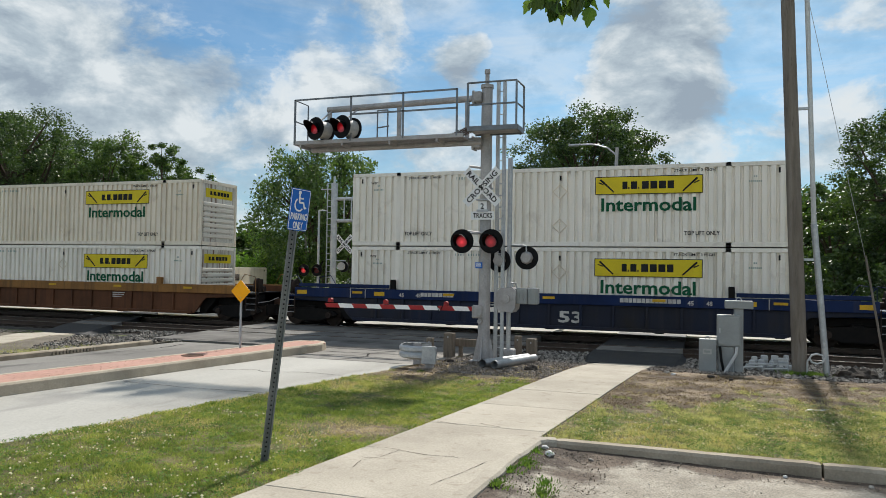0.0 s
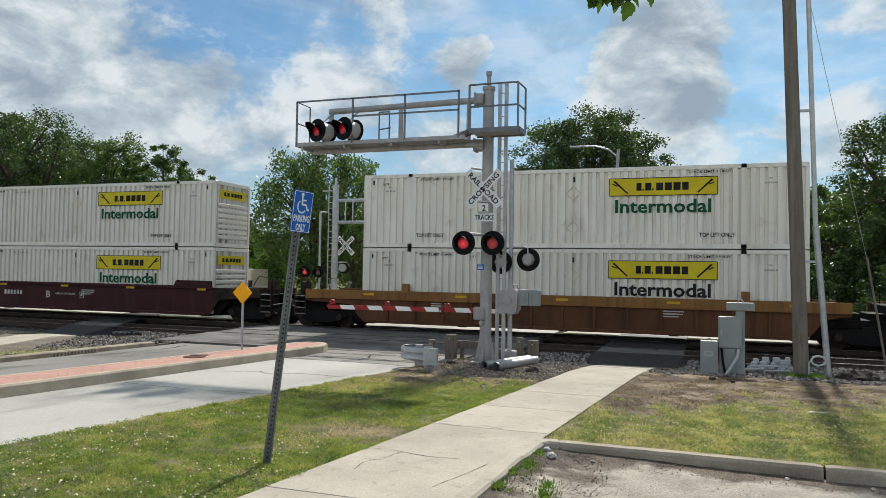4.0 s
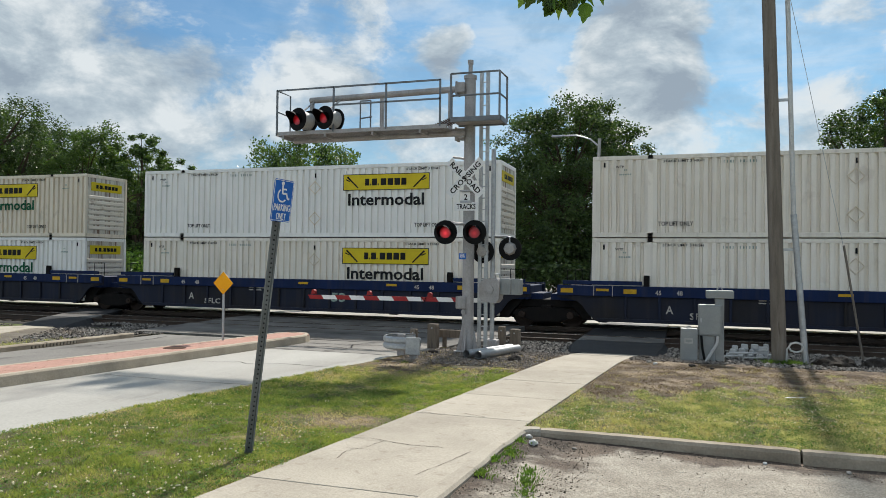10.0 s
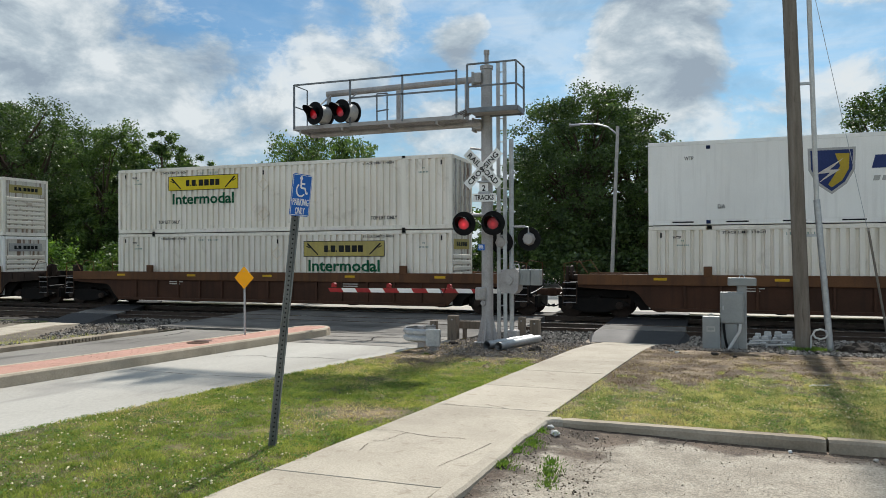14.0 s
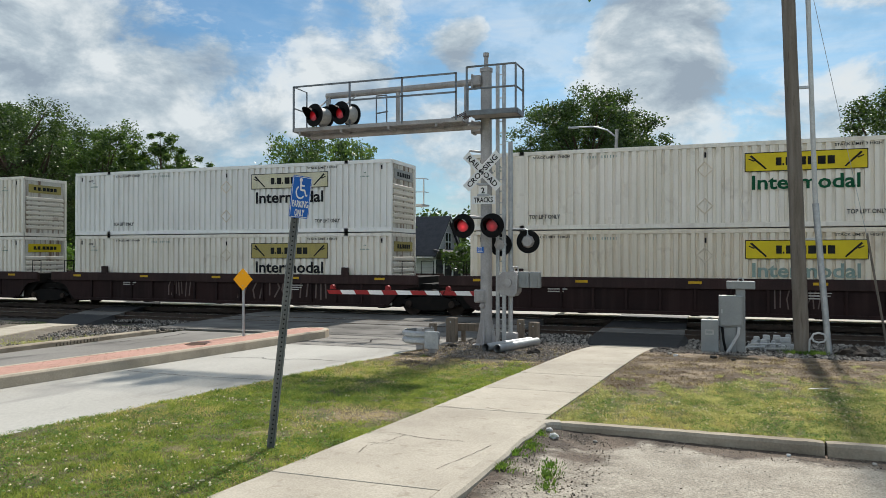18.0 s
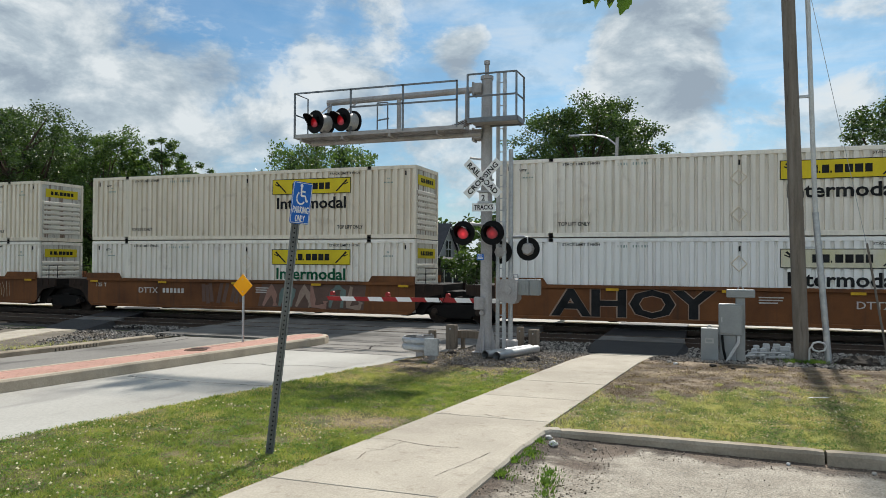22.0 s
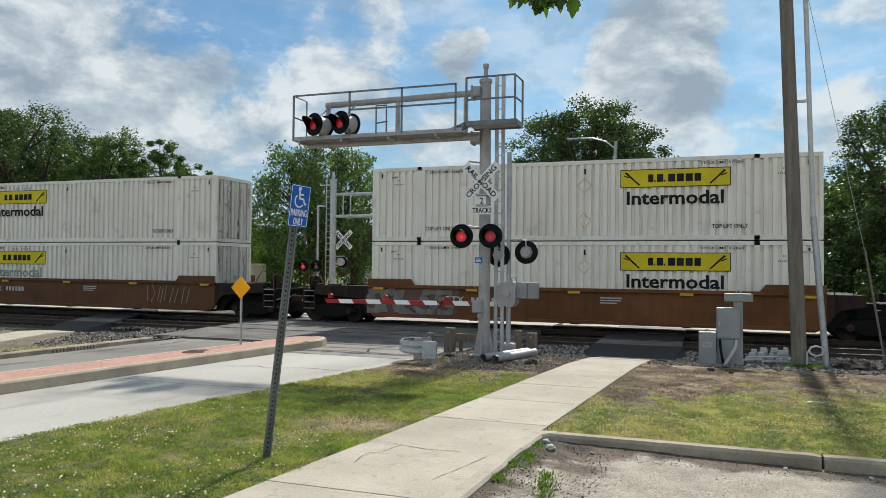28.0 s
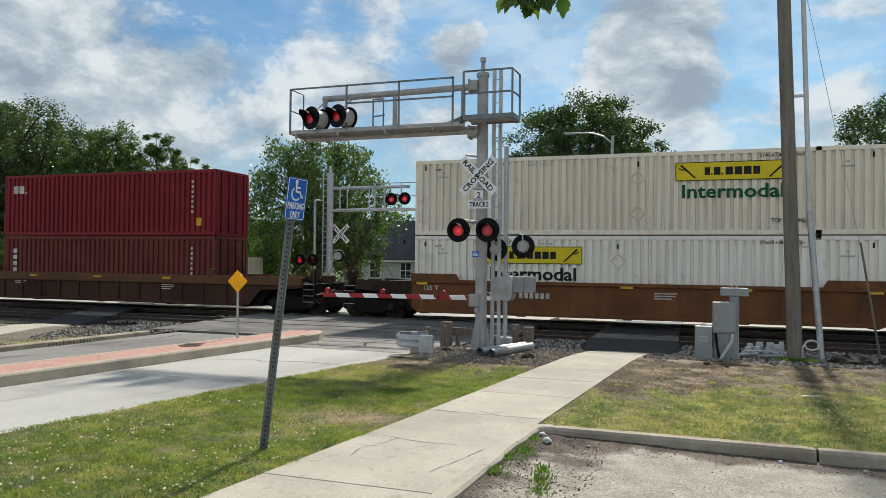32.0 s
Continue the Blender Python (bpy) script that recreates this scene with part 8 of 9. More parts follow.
def make_far_signal():
    """The matching cantilever on the far side, seen from behind and below through the gaps."""
    s = thing("far_crossing_signal", "pale grey cantilever crossing signal beyond the tracks", "crossing signal")
    X, Y = -17.5, 6.3
    bm = bmesh.new()
    tube(bm, (X, Y, -0.1), (X, Y, 6.65), 0.16, 16)
    tube(bm, (X, Y, 6.65), (X, Y, 7.0), 0.06, 10)
    part("mast", bm, M["galv"], s, smooth=True)
    for z in (5.85, 4.75):
        bm = bmesh.new()
        tube(bm, (X, Y, z), (X + 4.3, Y, z + 0.02), 0.08, 10)
        part("arm", bm, M["galv"], s, smooth=True)
    bm = bmesh.new()
    box(bm, X + 2.4, X + 4.9, Y - 0.35, Y + 0.55, 4.72, 4.80)
    part("walkway_grating", bm, M["galv"], s)
    for x in (0.6, 1.0, 2.2, 2.5, 3.0, 3.9, 4.85):
        bm = bmesh.new()
        box(bm, X + x - 0.025, X + x + 0.025, Y - 0.1, Y - 0.05, 4.75, 6.05 if x > 2.3 else 5.85)
        part("rail_post", bm, M["galv"], s)
    for z in (6.05, 5.4):
        bm = bmesh.new()
        path_tube(bm, [(X + 2.4, Y - 0.08, z), (X + 4.87, Y - 0.08, z), (X + 4.87, Y + 0.5, z)], 0.022, 6)
        part("handrail", bm, M["galv"], s)
    ring_light(s, X + 3.45, Y - 0.25, 5.25, True)
    ring_light(s, X + 4.15, Y - 0.25, 5.27, True)
    bm = bmesh.new()
    for x in (-0.55, -0.30):
        tube(bm, (X + x, Y + 0.3, 0.0), (X + x, Y + 0.3, 6.7), 0.03, 6)
    part("ladder_rail", bm, M["galv"], s)
    bm = bmesh.new()
    tube(bm, (-0.125, 0, 0), (0.125, 0, 0), 0.016, 6)
    rung = finish("rung", bm, M["galv"])
    for i in range(21):
        shared("rung", rung, s, X - 0.425, Y + 0.3, 0.4 + i * 0.3)
    bm = bmesh.new()
    tube(bm, (X - 0.85, Y, 0.0), (X - 0.85, Y, 5.3), 0.06, 8)
    path_tube(bm, [(X - 0.85, Y, 5.3), (X - 0.6, Y + 0.3, 5.3)], 0.03, 6)
    path_tube(bm, [(X - 0.75, Y, 6.35), (X, Y, 6.35)], 0.03, 6)
    part("gate_mast", bm, M["galv"], s)
    crossbuck(s, X + 0.35, Y + 0.5, 3.6)
    bm = bmesh.new()
    tube(bm, (X, Y, 2.75), (X + 0.7, Y, 2.75), 0.03, 6)
    part("side_arm", bm, M["galv"], s)
    bm = bmesh.new()
    tube(bm, (X + 0.62, Y - 0.12, 2.45), (X + 0.62, Y, 2.45), 0.27, 20)
    part("background_disc", bm, M["black"], s, "round black background disc", True)
    bm = bmesh.new()
    tube(bm, (X + 0.55, Y - 0.22, 2.47), (X + 0.55, Y - 0.12, 2.47), 0.2, 12)
    part("lamp_back", bm, M["lens_white"], s, "grey back of a lamp housing")
    ring_light(s, X - 1.5, Y - 0.3, 2.25, True)
    ring_light(s, X - 0.75, Y - 0.3, 2.25, False)


make_signal_mast()
make_gate()
make_trackside()
make_cabinet()
make_poles()
make_far_signal()


# ---- trees, grass, far things ----
def leaf_cloud(centres, radii, per, size, seed, flat_=0.75, droop=0.0):
    """Many small leaves scattered through clumps, as one array of quads."""
    rs = np.random.RandomState(seed)
    c = np.repeat(np.asarray(centres), per, 0)
    r = np.repeat(np.asarray(radii), per)
    n = len(c)
    d = rs.normal(size=(n, 3))
    d /= np.linalg.norm(d, axis=1)[:, None]
    d *= np.clip(np.abs(rs.normal(0.64, 0.27, n)), 0.05, 1.2)[:, None]
    p = c + d * r[:, None] * (1, 1, flat_)
    if droop:
        p[:, 2] -= droop * rs.uniform(0, 1, n) ** 2
    u = rs.normal(size=(n, 3))
    u[:, 2] = u[:, 2] * 0.6 - droop * 0.6
    u /= np.linalg.norm(u, axis=1)[:, None]
    w = rs.normal(size=(n, 3))
    w -= u * (u * w).sum(1)[:, None]
    w /= np.linalg.norm(w, axis=1)[:, None]
    s = size * rs.uniform(0.6, 1.3, n)[:, None]
    v = np.stack([p - u * s * 0.6, p + w * s * 0.36, p + u * s * 0.6, p - w * s * 0.36], 1).reshape(-1, 3)
    f = np.arange(4 * n).reshape(-1, 4)
    return v, f


def leaf_mesh(name, v, f, material):
    me = bpy.data.meshes.new(name)
    me.vertices.add(len(v))
    me.vertices.foreach_set("co", v.astype(np.float32).ravel())
    k = f.shape[1]
    me.loops.add(f.size)
    me.loops.foreach_set("vertex_index", f.astype(np.int32).ravel())
    me.polygons.add(len(f))
    me.polygons.foreach_set("loop_start", np.arange(0, f.size, k, dtype=np.int32))
    me.update(calc_edges=True)
    me.validate()
    me.materials.append(material)
    return me


def tree(x, y, height, radius, material, seed, label, clumps=70, per=110, size=0.34, bare=0.25, droop=0.0, squat=1.0, tier=0.55, puff=1.0, stout=0.035):
    clumps = int(clumps * 2.2)
    per = int(per * 0.62)
    rs = random.Random(seed)
    t = thing("tree", label, "tree", "trees beyond the tracks", Matrix.Translation((x, y, -0.2)))
    trunk = bmesh.new()
    pts = [Vector((0, 0, 0))]
    for i in range(1, 6):
        pts.append(Vector((rs.uniform(-0.25, 0.25) * i, rs.uniform(-0.25, 0.25) * i, height * 0.62 * i / 5)))
    r0 = stout * height
    for i in range(5):
        tube(trunk, pts[i], pts[i + 1], r0 * (1 - i * 0.16), 9, r0 * (1 - (i + 1) * 0.16))
    base = height * bare
    centres, radii = [], []
    crown_mid = (base + height) / 2
    for i in range(clumps):
        while True:
            p = Vector((rs.uniform(-1, 1), rs.uniform(-1, 1), rs.uniform(-1, 1)))
            if p.length > 0.35 and (p.x * p.x + p.y * p.y) ** 1.5 + abs(p.z) ** 3 < 1:
                break
        wide = radius * (0.95 - 0.15 * max(0, p.z) ** 2) * (1 + 0.22 * noise.noise(Vector((p.x * 2 + seed, p.y * 2, p.z * 2))))
        centres.append((p.x * wide, p.y * wide, crown_mid + p.z * (height - base) / 2 * squat))
        radii.append(radius * puff * rs.uniform(0.12, 0.25))
    for i in range(0, len(centres), 5):
        a = pts[rs.randint(2, 5)]
        b = Vector(centres[i])
        mid = a.lerp(b, 0.5) + Vector((0, 0, 0.08 * height * rs.uniform(-0.3, 0.8)))
        tube(trunk, a, mid, r0 * 0.35, 6, r0 * 0.22)
        tube(trunk, mid, b, r0 * 0.22, 6, r0 * 0.06)
    part("trunk", trunk, M["bark"], t, smooth=True)
    v, f = leaf_cloud(centres, radii, per, size, seed, tier, droop)
    crown = new("crown", leaf_mesh("crown", v, f, material))
    crown.parent = t
    return t


def bush(x, y, h, r, material, seed, label="bright green leafy bush beyond the tracks", per=130, clumps=22, size=0.2):
    rs = random.Random(seed)
    t = thing("bush", label, "bush", "bushes beyond the tracks", Matrix.Translation((x, y, -0.2)))
    bm = bmesh.new()
    centres, radii = [], []
    for i in range(clumps):
        a, q = rs.uniform(0, 6.28), rs.uniform(0, 1) ** 0.6
        c = (r * q * math.cos(a), r * 0.7 * q * math.sin(a), h * rs.uniform(0.15, 0.95 - 0.4 * q))
        centres.append(c)
        radii.append(r * rs.uniform(0.22, 0.4))
        if i % 3 == 0:
            tube(bm, (0, 0, 0), c, 0.05, 5, 0.015)
    part("stem", bm, M["bark"], t)
    v, f = leaf_cloud(centres, radii, per, size, seed)
    crown = new("foliage", leaf_mesh("foliage", v, f, material))
    crown.parent = t
    return t


def make_trees():
    big = "tall leafy tree rising behind the train"
    tree(-53.8, 20, 15.3, 6.4, M["leaf_a"], 1, "tall dark green tree rising behind the train", 150, 300, 0.165, 0.2, tier=0.65, puff=0.8)
    tree(-62.5, 24, 16.5, 7.0, M["leaf_a"], 2, "tall dark green tree rising behind the train", 110, 170, 0.26, puff=0.8)
    tree(-45.6, 20, 13.6, 3.5, M["leaf_b"], 3, "slender tree with loose airy branches", 95, 300, 0.16, 0.08, tier=0.8, puff=0.95, stout=0.016)
    tree(-40.9, 21, 12.2, 2.7, M["leaf_b"], 4, "slender tree with loose airy branches", 70, 300, 0.16, 0.06, tier=0.8, puff=1.0, stout=0.016)
    tree(-37.9, 21.5, 10.9, 1.9, M["leaf_b"], 31, "slender tree with loose airy branches", 46, 260, 0.15, 0.1, tier=0.8, puff=1.05, stout=0.014)
    tree(-43.2, 23, 10.9, 3.6, M["leaf_a"], 32, big, 80, 220, 0.18, 0.06, stout=0.02)
    tree(-49.5, 23, 9.6, 3.6, M["leaf_a"], 14, big, 50, 150, 0.26, 0.15)
    tree(-24.4, 17.5, 11.1, 5.2, M["leaf_b"], 5, "willow-like tree with drooping foliage beside the far signal", 110, 210, 0.17, 0.22, 1.7, puff=0.75)
    tree(-21.6, 16.8, 7.4, 2.2, M["leaf_b"], 15, "small drooping tree in front of the white house", 26, 190, 0.16, 0.12, 1.3)
    tree(-8.35, 29.0, 14.7, 6.5, M["leaf_a"], 6, "broad dark green maple behind the street lamp", 225, 330, 0.165, 0.06, tier=0.7, puff=0.75, stout=0.028)
    tree(-4.3, 31.5, 12.4, 4.1, M["leaf_a"], 7, "broad dark green maple behind the street lamp", 90, 280, 0.165, 0.06, tier=0.7, puff=0.8)
    tree(12.9, 27.0, 13.9, 5.0, M["leaf_a"], 8, "dark green tree behind the utility pole", 130, 280, 0.165, 0.08, tier=0.7, puff=0.8)
    tree(9.6, 33.0, 9.6, 3.6, M["leaf_b"], 9, "mid-green tree along the side street", 55, 190, 0.22, 0.05)
    tree(7.0, 46.0, 9.6, 3.8, M["leaf_b"], 10, "bright green tree along the side street", 55, 190, 0.24, 0.05)
    tree(4.9, 47.0, 9.4, 3.4, M["leaf_c"], 17, "bright green tree along the side street", 60, 170, 0.22, 0.05)
    tree(3.4, 66.0, 10.2, 4.4, M["leaf_a"], 18, "distant tree at the end of the side street", 70, 130, 0.3, 0.05)
    tree(7.6, 70.0, 10.6, 4.6, M["leaf_a"], 11, "distant tree at the end of the side street", 60, 120, 0.36, 0.05)
    tree(-4.6, 52.0, 9.2, 2.4, M["leaf_a"], 12, "tree beside the street poles", 40, 150, 0.28, 0.05)
    tree(11.5, 58.0, 12.0, 5.0, M["leaf_b"], 16, "tree along the side street", 50, 120, 0.34, 0.05)
    bush(-32.3, 17.2, 5.0, 2.8, M["leaf_c"], 21)
    bush(-29.4, 17.6, 6.0, 2.6, M["leaf_c"], 22)
    bush(-27.2, 18.0, 5.2, 2.2, M["leaf_c"], 29)
    bush(-36.0, 17.0, 4.6, 2.8, M["leaf_c"], 30)
    bush(-35.5, 11.0, 4.0, 2.4, M["leaf_b"], 23)
    bush(-40.5, 11.5, 4.6, 2.8, M["leaf_c"], 24)
    bush(-46.0, 12.0, 5.4, 3.2, M["leaf_c"], 25)
    bush(-52.0, 13.0, 5.8, 3.4, M["leaf_b"], 26, "leafy green bush beyond the tracks")
    # added bushes: they stand in for the dark shade below the street trees
    for i, (x, y, h, r) in enumerate(((-12.5, 25, 5.2, 3.2), (-9.0, 24, 5.0, 3.0), (-6.4, 26, 5.0, 2.8), (-3.6, 33, 5.5, 3.0), (-4.2, 44, 5.0, 2.4), (6.6, 36, 5.5, 2.8), (8.4, 27, 5.0, 2.8), (6.0, 52, 5.0, 2.6), (-16.0, 27, 4.6, 3.0))):
        bush(x, y, h, r, M["leaf_a"], 60 + i, "dark green bush added to fill the shade under the street trees", 110, 30, 0.26)
    bush(11.0, 21.0, 4.6, 2.8, M["leaf_a"], 27, "dark leafy bush beyond the tracks")
    bush(15.5, 20.0, 5.4, 3.2, M["leaf_a"], 28, "dark leafy bush beyond the tracks")
    for i, (x, y, h, r, k) in enumerate(((-68, 30, 17, 7, "leaf_a"), (-58, 30, 14.0, 5, "leaf_a"), (-76, 34, 17, 7, "leaf_a"), (-49, 29, 10.5, 4.5, "leaf_a"), (-36, 27, 5.6, 3.4, "leaf_b"), (-31, 40, 6.0, 4.0, "leaf_b"), (-14, 38, 11, 4.5, "leaf_a"), (17, 34, 14, 6, "leaf_a"), (22, 28, 13, 6, "leaf_b"), (9.0, 50, 10.5, 4.5, "leaf_a"), (11.0, 85, 11, 6, "leaf_a"), (-6, 75, 10, 5, "leaf_a"), (13.0, 42, 11, 4.6, "leaf_a"))):
        tree(x, y, h, r, M[k], 100 + i, "dense dark green tree far beyond the tracks", 70, 100, 0.42, 0.03)
    # a far belt of woods closes the view
    rs = random.Random(77)
    centres, radii = [], []
    x = -260.0
    while x < 190:
        top = rs.uniform(8.5, 12.5) * (0.45 if -3 < x < 6 else 1.0)
        for k in range(9):
            centres.append((x + rs.uniform(-3, 3), 105 + rs.uniform(-6, 6), rs.uniform(0.3, top)))
            radii.append(rs.uniform(1.6, 2.8))
        x += 2.6
    v, f = leaf_cloud(centres, radii, 34, 0.9, 78)
    tagged(new("far_woods", leaf_mesh("far_woods", v, f, M["leaf_a"])), "distant belt of dark green woods", "woods", kind="stuff")


def make_overhang():
    """A street tree behind the camera whose lowest leaves hang into the top of the view."""
    t = thing("street_tree", "street tree whose leafy twigs hang over the parking lot", "tree", m=Matrix.Translation((-5.9, -30.5, 0.1)))
    bm = bmesh.new()
    tube(bm, (0, 0, 0), (0.2, 0.1, 3.2), 0.24, 12, 0.19)
    tube(bm, (0.2, 0.1, 3.2), (0.1, -0.1, 7.5), 0.19, 10, 0.08)
    path = [(0.2, 0.1, 3.2), (1.7, 2.2, 4.9), (3.5, 4.6, 5.1), (4.7, 6.6, 4.6), (5.15, 7.4, 4.2)]
    for i, (a, b) in enumerate(zip(path, path[1:])):
        tube(bm, a, b, 0.1 - i * 0.02, 8, 0.08 - i * 0.02)
    part("trunk", bm, M["bark"], t, smooth=True)
    rs = random.Random(5)
    centres = [(rs.uniform(-2.6, 2.2), rs.uniform(-3, 3.0), rs.uniform(5.2, 9.5)) for i in range(34)]
    v, f = leaf_cloud(centres, [0.9] * 34, 90, 0.16, 6)
    c = new("crown", leaf_mesh("crown", v, f, M["leaf_b"]))
    c.parent = t
    # the hanging twig: lobed leaves round a stem
    bm = bmesh.new()
    rs = random.Random(9)
    outline = [(0, 0), (0.2, 0.06), (0.36, 0.2), (0.42, 0.42), (0.33, 0.5), (0.34, 0.66), (0.2, 0.74), (0.12, 0.92), (0, 1.08)]
    outline = outline + [(-a, b) for a, b in outline[-2:0:-1]]
    for i in range(44):
        s = rs.uniform(0.06, 0.115)
        m = Matrix.Translation((rs.gauss(0, 0.085), rs.gauss(0, 0.08), 0.085 + abs(rs.gauss(0, 0.06)) + 0.35 * abs(rs.gauss(0, 0.1)))) @ Euler((rs.uniform(-1.9, -1.2), rs.uniform(-0.6, 0.6), rs.uniform(0, 6.28))).to_matrix().to_4x4()
        vs = [bm.verts.new(m @ Vector((a * s, b * s, 0.3 * s * (abs(a) - 0.5 * b * b)))) for a, b in outline]
        bm.faces.new(vs)
    bmesh.ops.triangulate(bm, faces=bm.faces[:])
    for i in range(9):
        tube(bm, (rs.gauss(0, 0.07), rs.gauss(0, 0.07), 0.1), (0.0, 0.0, 0.5), 0.005, 4)
    tw = part("hanging_twig", bm, M["leaf_twig"], t, "lobed green leaves on a hanging twig")
    tw.location = (5.22, 7.5, 3.56)
    return tw


def mottle(x, y, scale, seed):
    """Smooth random values from 0 to 1 over the plan, for whole arrays of points."""
    u, v = x * scale, y * scale
    i, j = np.floor(u), np.floor(v)
    a, b = u - i, v - j
    a, b = a * a * (3 - 2 * a), b * b * (3 - 2 * b)

    def cell(p, q):
        w = np.sin(p * 127.1 + q * 311.7 + seed * 74.7) * 43758.5453
        return w - np.floor(w)
    return (cell(i, j) * (1 - a) + cell(i + 1, j) * a) * (1 - b) + (cell(i, j + 1) * (1 - a) + cell(i + 1, j + 1) * a) * b


def make_grass():

    def blades(n, xs, ys, keep, h, wide, seed):
        r = np.random.RandomState(seed)
        x, y = r.uniform(*xs, n), r.uniform(*ys, n)
        ok = keep(x, y, r)
        x, y = x[ok], y[ok]
        n = len(x)
        z = np.where(y <= -8.5, 0.06 - 0.0133 * (y + 8.5), 0.06 - 0.21 * (y + 8.5) / 2.5)
        hh = h * r.uniform(0.5, 1.5, n) * (0.45 + 1.25 * mottle(x, y, 8.0, 5) * (0.6 + 0.8 * mottle(x, y, 1.4, 9)))
        a = r.uniform(0, 6.28, n)
        lean = r.normal(0, 0.5, (n, 2)) * hh[:, None]
        p0 = np.stack([x - np.cos(a) * wide, y - np.sin(a) * wide, z], 1)
        p1 = np.stack([x + np.cos(a) * wide, y + np.sin(a) * wide, z], 1)
        p2 = np.stack([x + lean[:, 0], y + lean[:, 1], z + hh], 1)
        return np.stack([p0, p1, p2], 1).reshape(-1, 3), np.arange(3 * n).reshape(-1, 3)

    def patch(x, y):
        return np.sin(x * 1.7 + 1.3 * np.sin(y * 0.9)) * np.cos(y * 1.3 + 1.1 * np.sin(x * 1.1)) + 0.5 * np.sin(x * 4.1 + y * 2.3) * np.sin(y * 3.7)

    def left(y):
        return np.where(y < -8, -6.45 + (y + 10.4) * 0.14, -6.11)

    def west(x, y, r):
        return (x > left(y) - 0.05) & (x < -2.6 + (y + 6.2) * 0.098 + 0.05 * np.sin(y * 7.0) * np.sin(y * 2.3) + 0.01)

    def bare(x, y):
        return np.array([wear(a, b) for a, b in zip(x, y)])

    def east(x, y, r):
        return (x > -1.14 + (y + 6.2) * 0.077 + 0.05 * np.sin(y * 7.0) * np.sin(y * 2.3) - 0.01) & (y > -17.02 - 0.10 * mottle(x, x * 0.3, 5.0, 4))

    def lumps(x, y):
        return np.sin(x * 9.1 + 2.0 * np.sin(y * 7.3)) * np.sin(y * 8.7 + 1.7 * np.sin(x * 6.1))
    for nm, zone, xs, ys, n, sd, mat_ in (("west", west, (-9.2, -2.4), (-26.0, -9.0), 560000, 1, "blade"), ("east", east, (-2.0, 9.5), (-17.1, -9.0), 520000, 2, "blade_east")):
        v, f = blades(n, xs, ys, lambda x, y, r: zone(x, y, r) & (r.uniform(0, 1, len(x)) > bare(x, y) * 1.75 - 0.05 + 0.35 * (mottle(x, y, 3.1, 12) - 0.5)) & (patch(x, y) + r.normal(0, 0.35, len(x)) < 0.62) & (r.uniform(0, 1, len(x)) < (0.22 + 1.15 * mottle(x, y, 8.0, 5) * (0.55 + 0.75 * mottle(x, y, 2.3, 6))) * np.clip(0.25 + 2.2 * (mottle(x, y, 1.7, 31) - 0.12), 0.12, 1.0)), 0.028, 0.0062, sd)
        tagged(new("grass", leaf_mesh("grass", v, f, M[mat_])), "short green lawn grass with clover", "grass", kind="stuff")
        v, f = blades(n // 3, xs, ys, lambda x, y, r: zone(x, y, r) & (r.uniform(0, 1, len(x)) > bare(x, y) * 0.93) & (patch(x, y) + 0.5 * lumps(x * 0.4, y * 0.4) + 1.6 * np.exp(-(((x + 5.2) / 1.1) ** 2 + ((y + 13.7) / 1.0) ** 2)) + 0.7 * np.clip((y + 15.0) / 3.0, 0, 1) * (x < -2) + r.normal(0, 0.3, len(x)) > 0.25), 0.028, 0.004, sd + 10)
        tagged(new("dry_grass", leaf_mesh("dry_grass", v, f, M["straw"])), "dry straw-coloured patches in the lawn", "grass", kind="stuff")
        v, f = blades(n // 4, xs, ys, lambda x, y, r: zone(x, y, r) & (r.uniform(0, 1, len(x)) < (bare(x, y) * 0.9 + 0.06) * (0.25 + 1.2 * mottle(x, y, 5.0, 21))), 0.016, 0.0038, sd + 20)
        tagged(new("grass_litter", leaf_mesh("grass_litter", v, f, M["litter"])), "dead brown grass and litter on bare earth", "litter", kind="stuff")
        # clover leaves lie flat between the blades in clumps
        r = np.random.RandomState(sd + 30)
        m = n // 3
        x, y = r.uniform(*xs, m), r.uniform(*ys, m)
        ok = zone(x, y, r) & (lumps(x * 0.6 + 3, y * 0.6) + r.normal(0, 0.35, m) > 0.0) & (r.uniform(0, 1, m) > bare(x, y) * 1.6)
        x, y = x[ok], y[ok]
        m = len(x)
        p = np.stack([x, y, 0.06 - 0.0133 * (y + 8.5) + r.uniform(0.01, 0.045, m)], 1)
        u = r.normal(size=(m, 3)) * (1, 1, 0.35)
        u /= np.linalg.norm(u, axis=1)[:, None]
        w = np.cross(u, r.normal(size=(m, 3)) * 0.3 + (0, 0, 1))
        s = r.uniform(0.007, 0.014, m)[:, None]
        tagged(new("clover_leaves", leaf_mesh("clover_leaves", np.stack([p - u * s, p + w * s, p + u * s, p - w * s], 1).reshape(-1, 3), np.arange(4 * m).reshape(-1, 4), M["clover_leaf"])), "dark green clover leaves in the lawn", "clover", kind="stuff")
    v, f = blades(60000, (-19.5, -15.42), (-20.0, -9.5), lambda x, y, r: (r.uniform(0, 1, len(x)) < np.clip(1.25 - (-15.4 - x) / 1.1, 0.03, 1.0) * np.clip((-10.2 - y) / 2.0, 0.03, 1.0) * (0.2 + 1.1 * mottle(x, y, 3.0, 41))), 0.05, 0.009, 61)
    tagged(new("dry_grass", leaf_mesh("dry_grass", v, f, M["blade_east"])), "thin yellowed grass on the gravelly verge", "grass", kind="stuff")
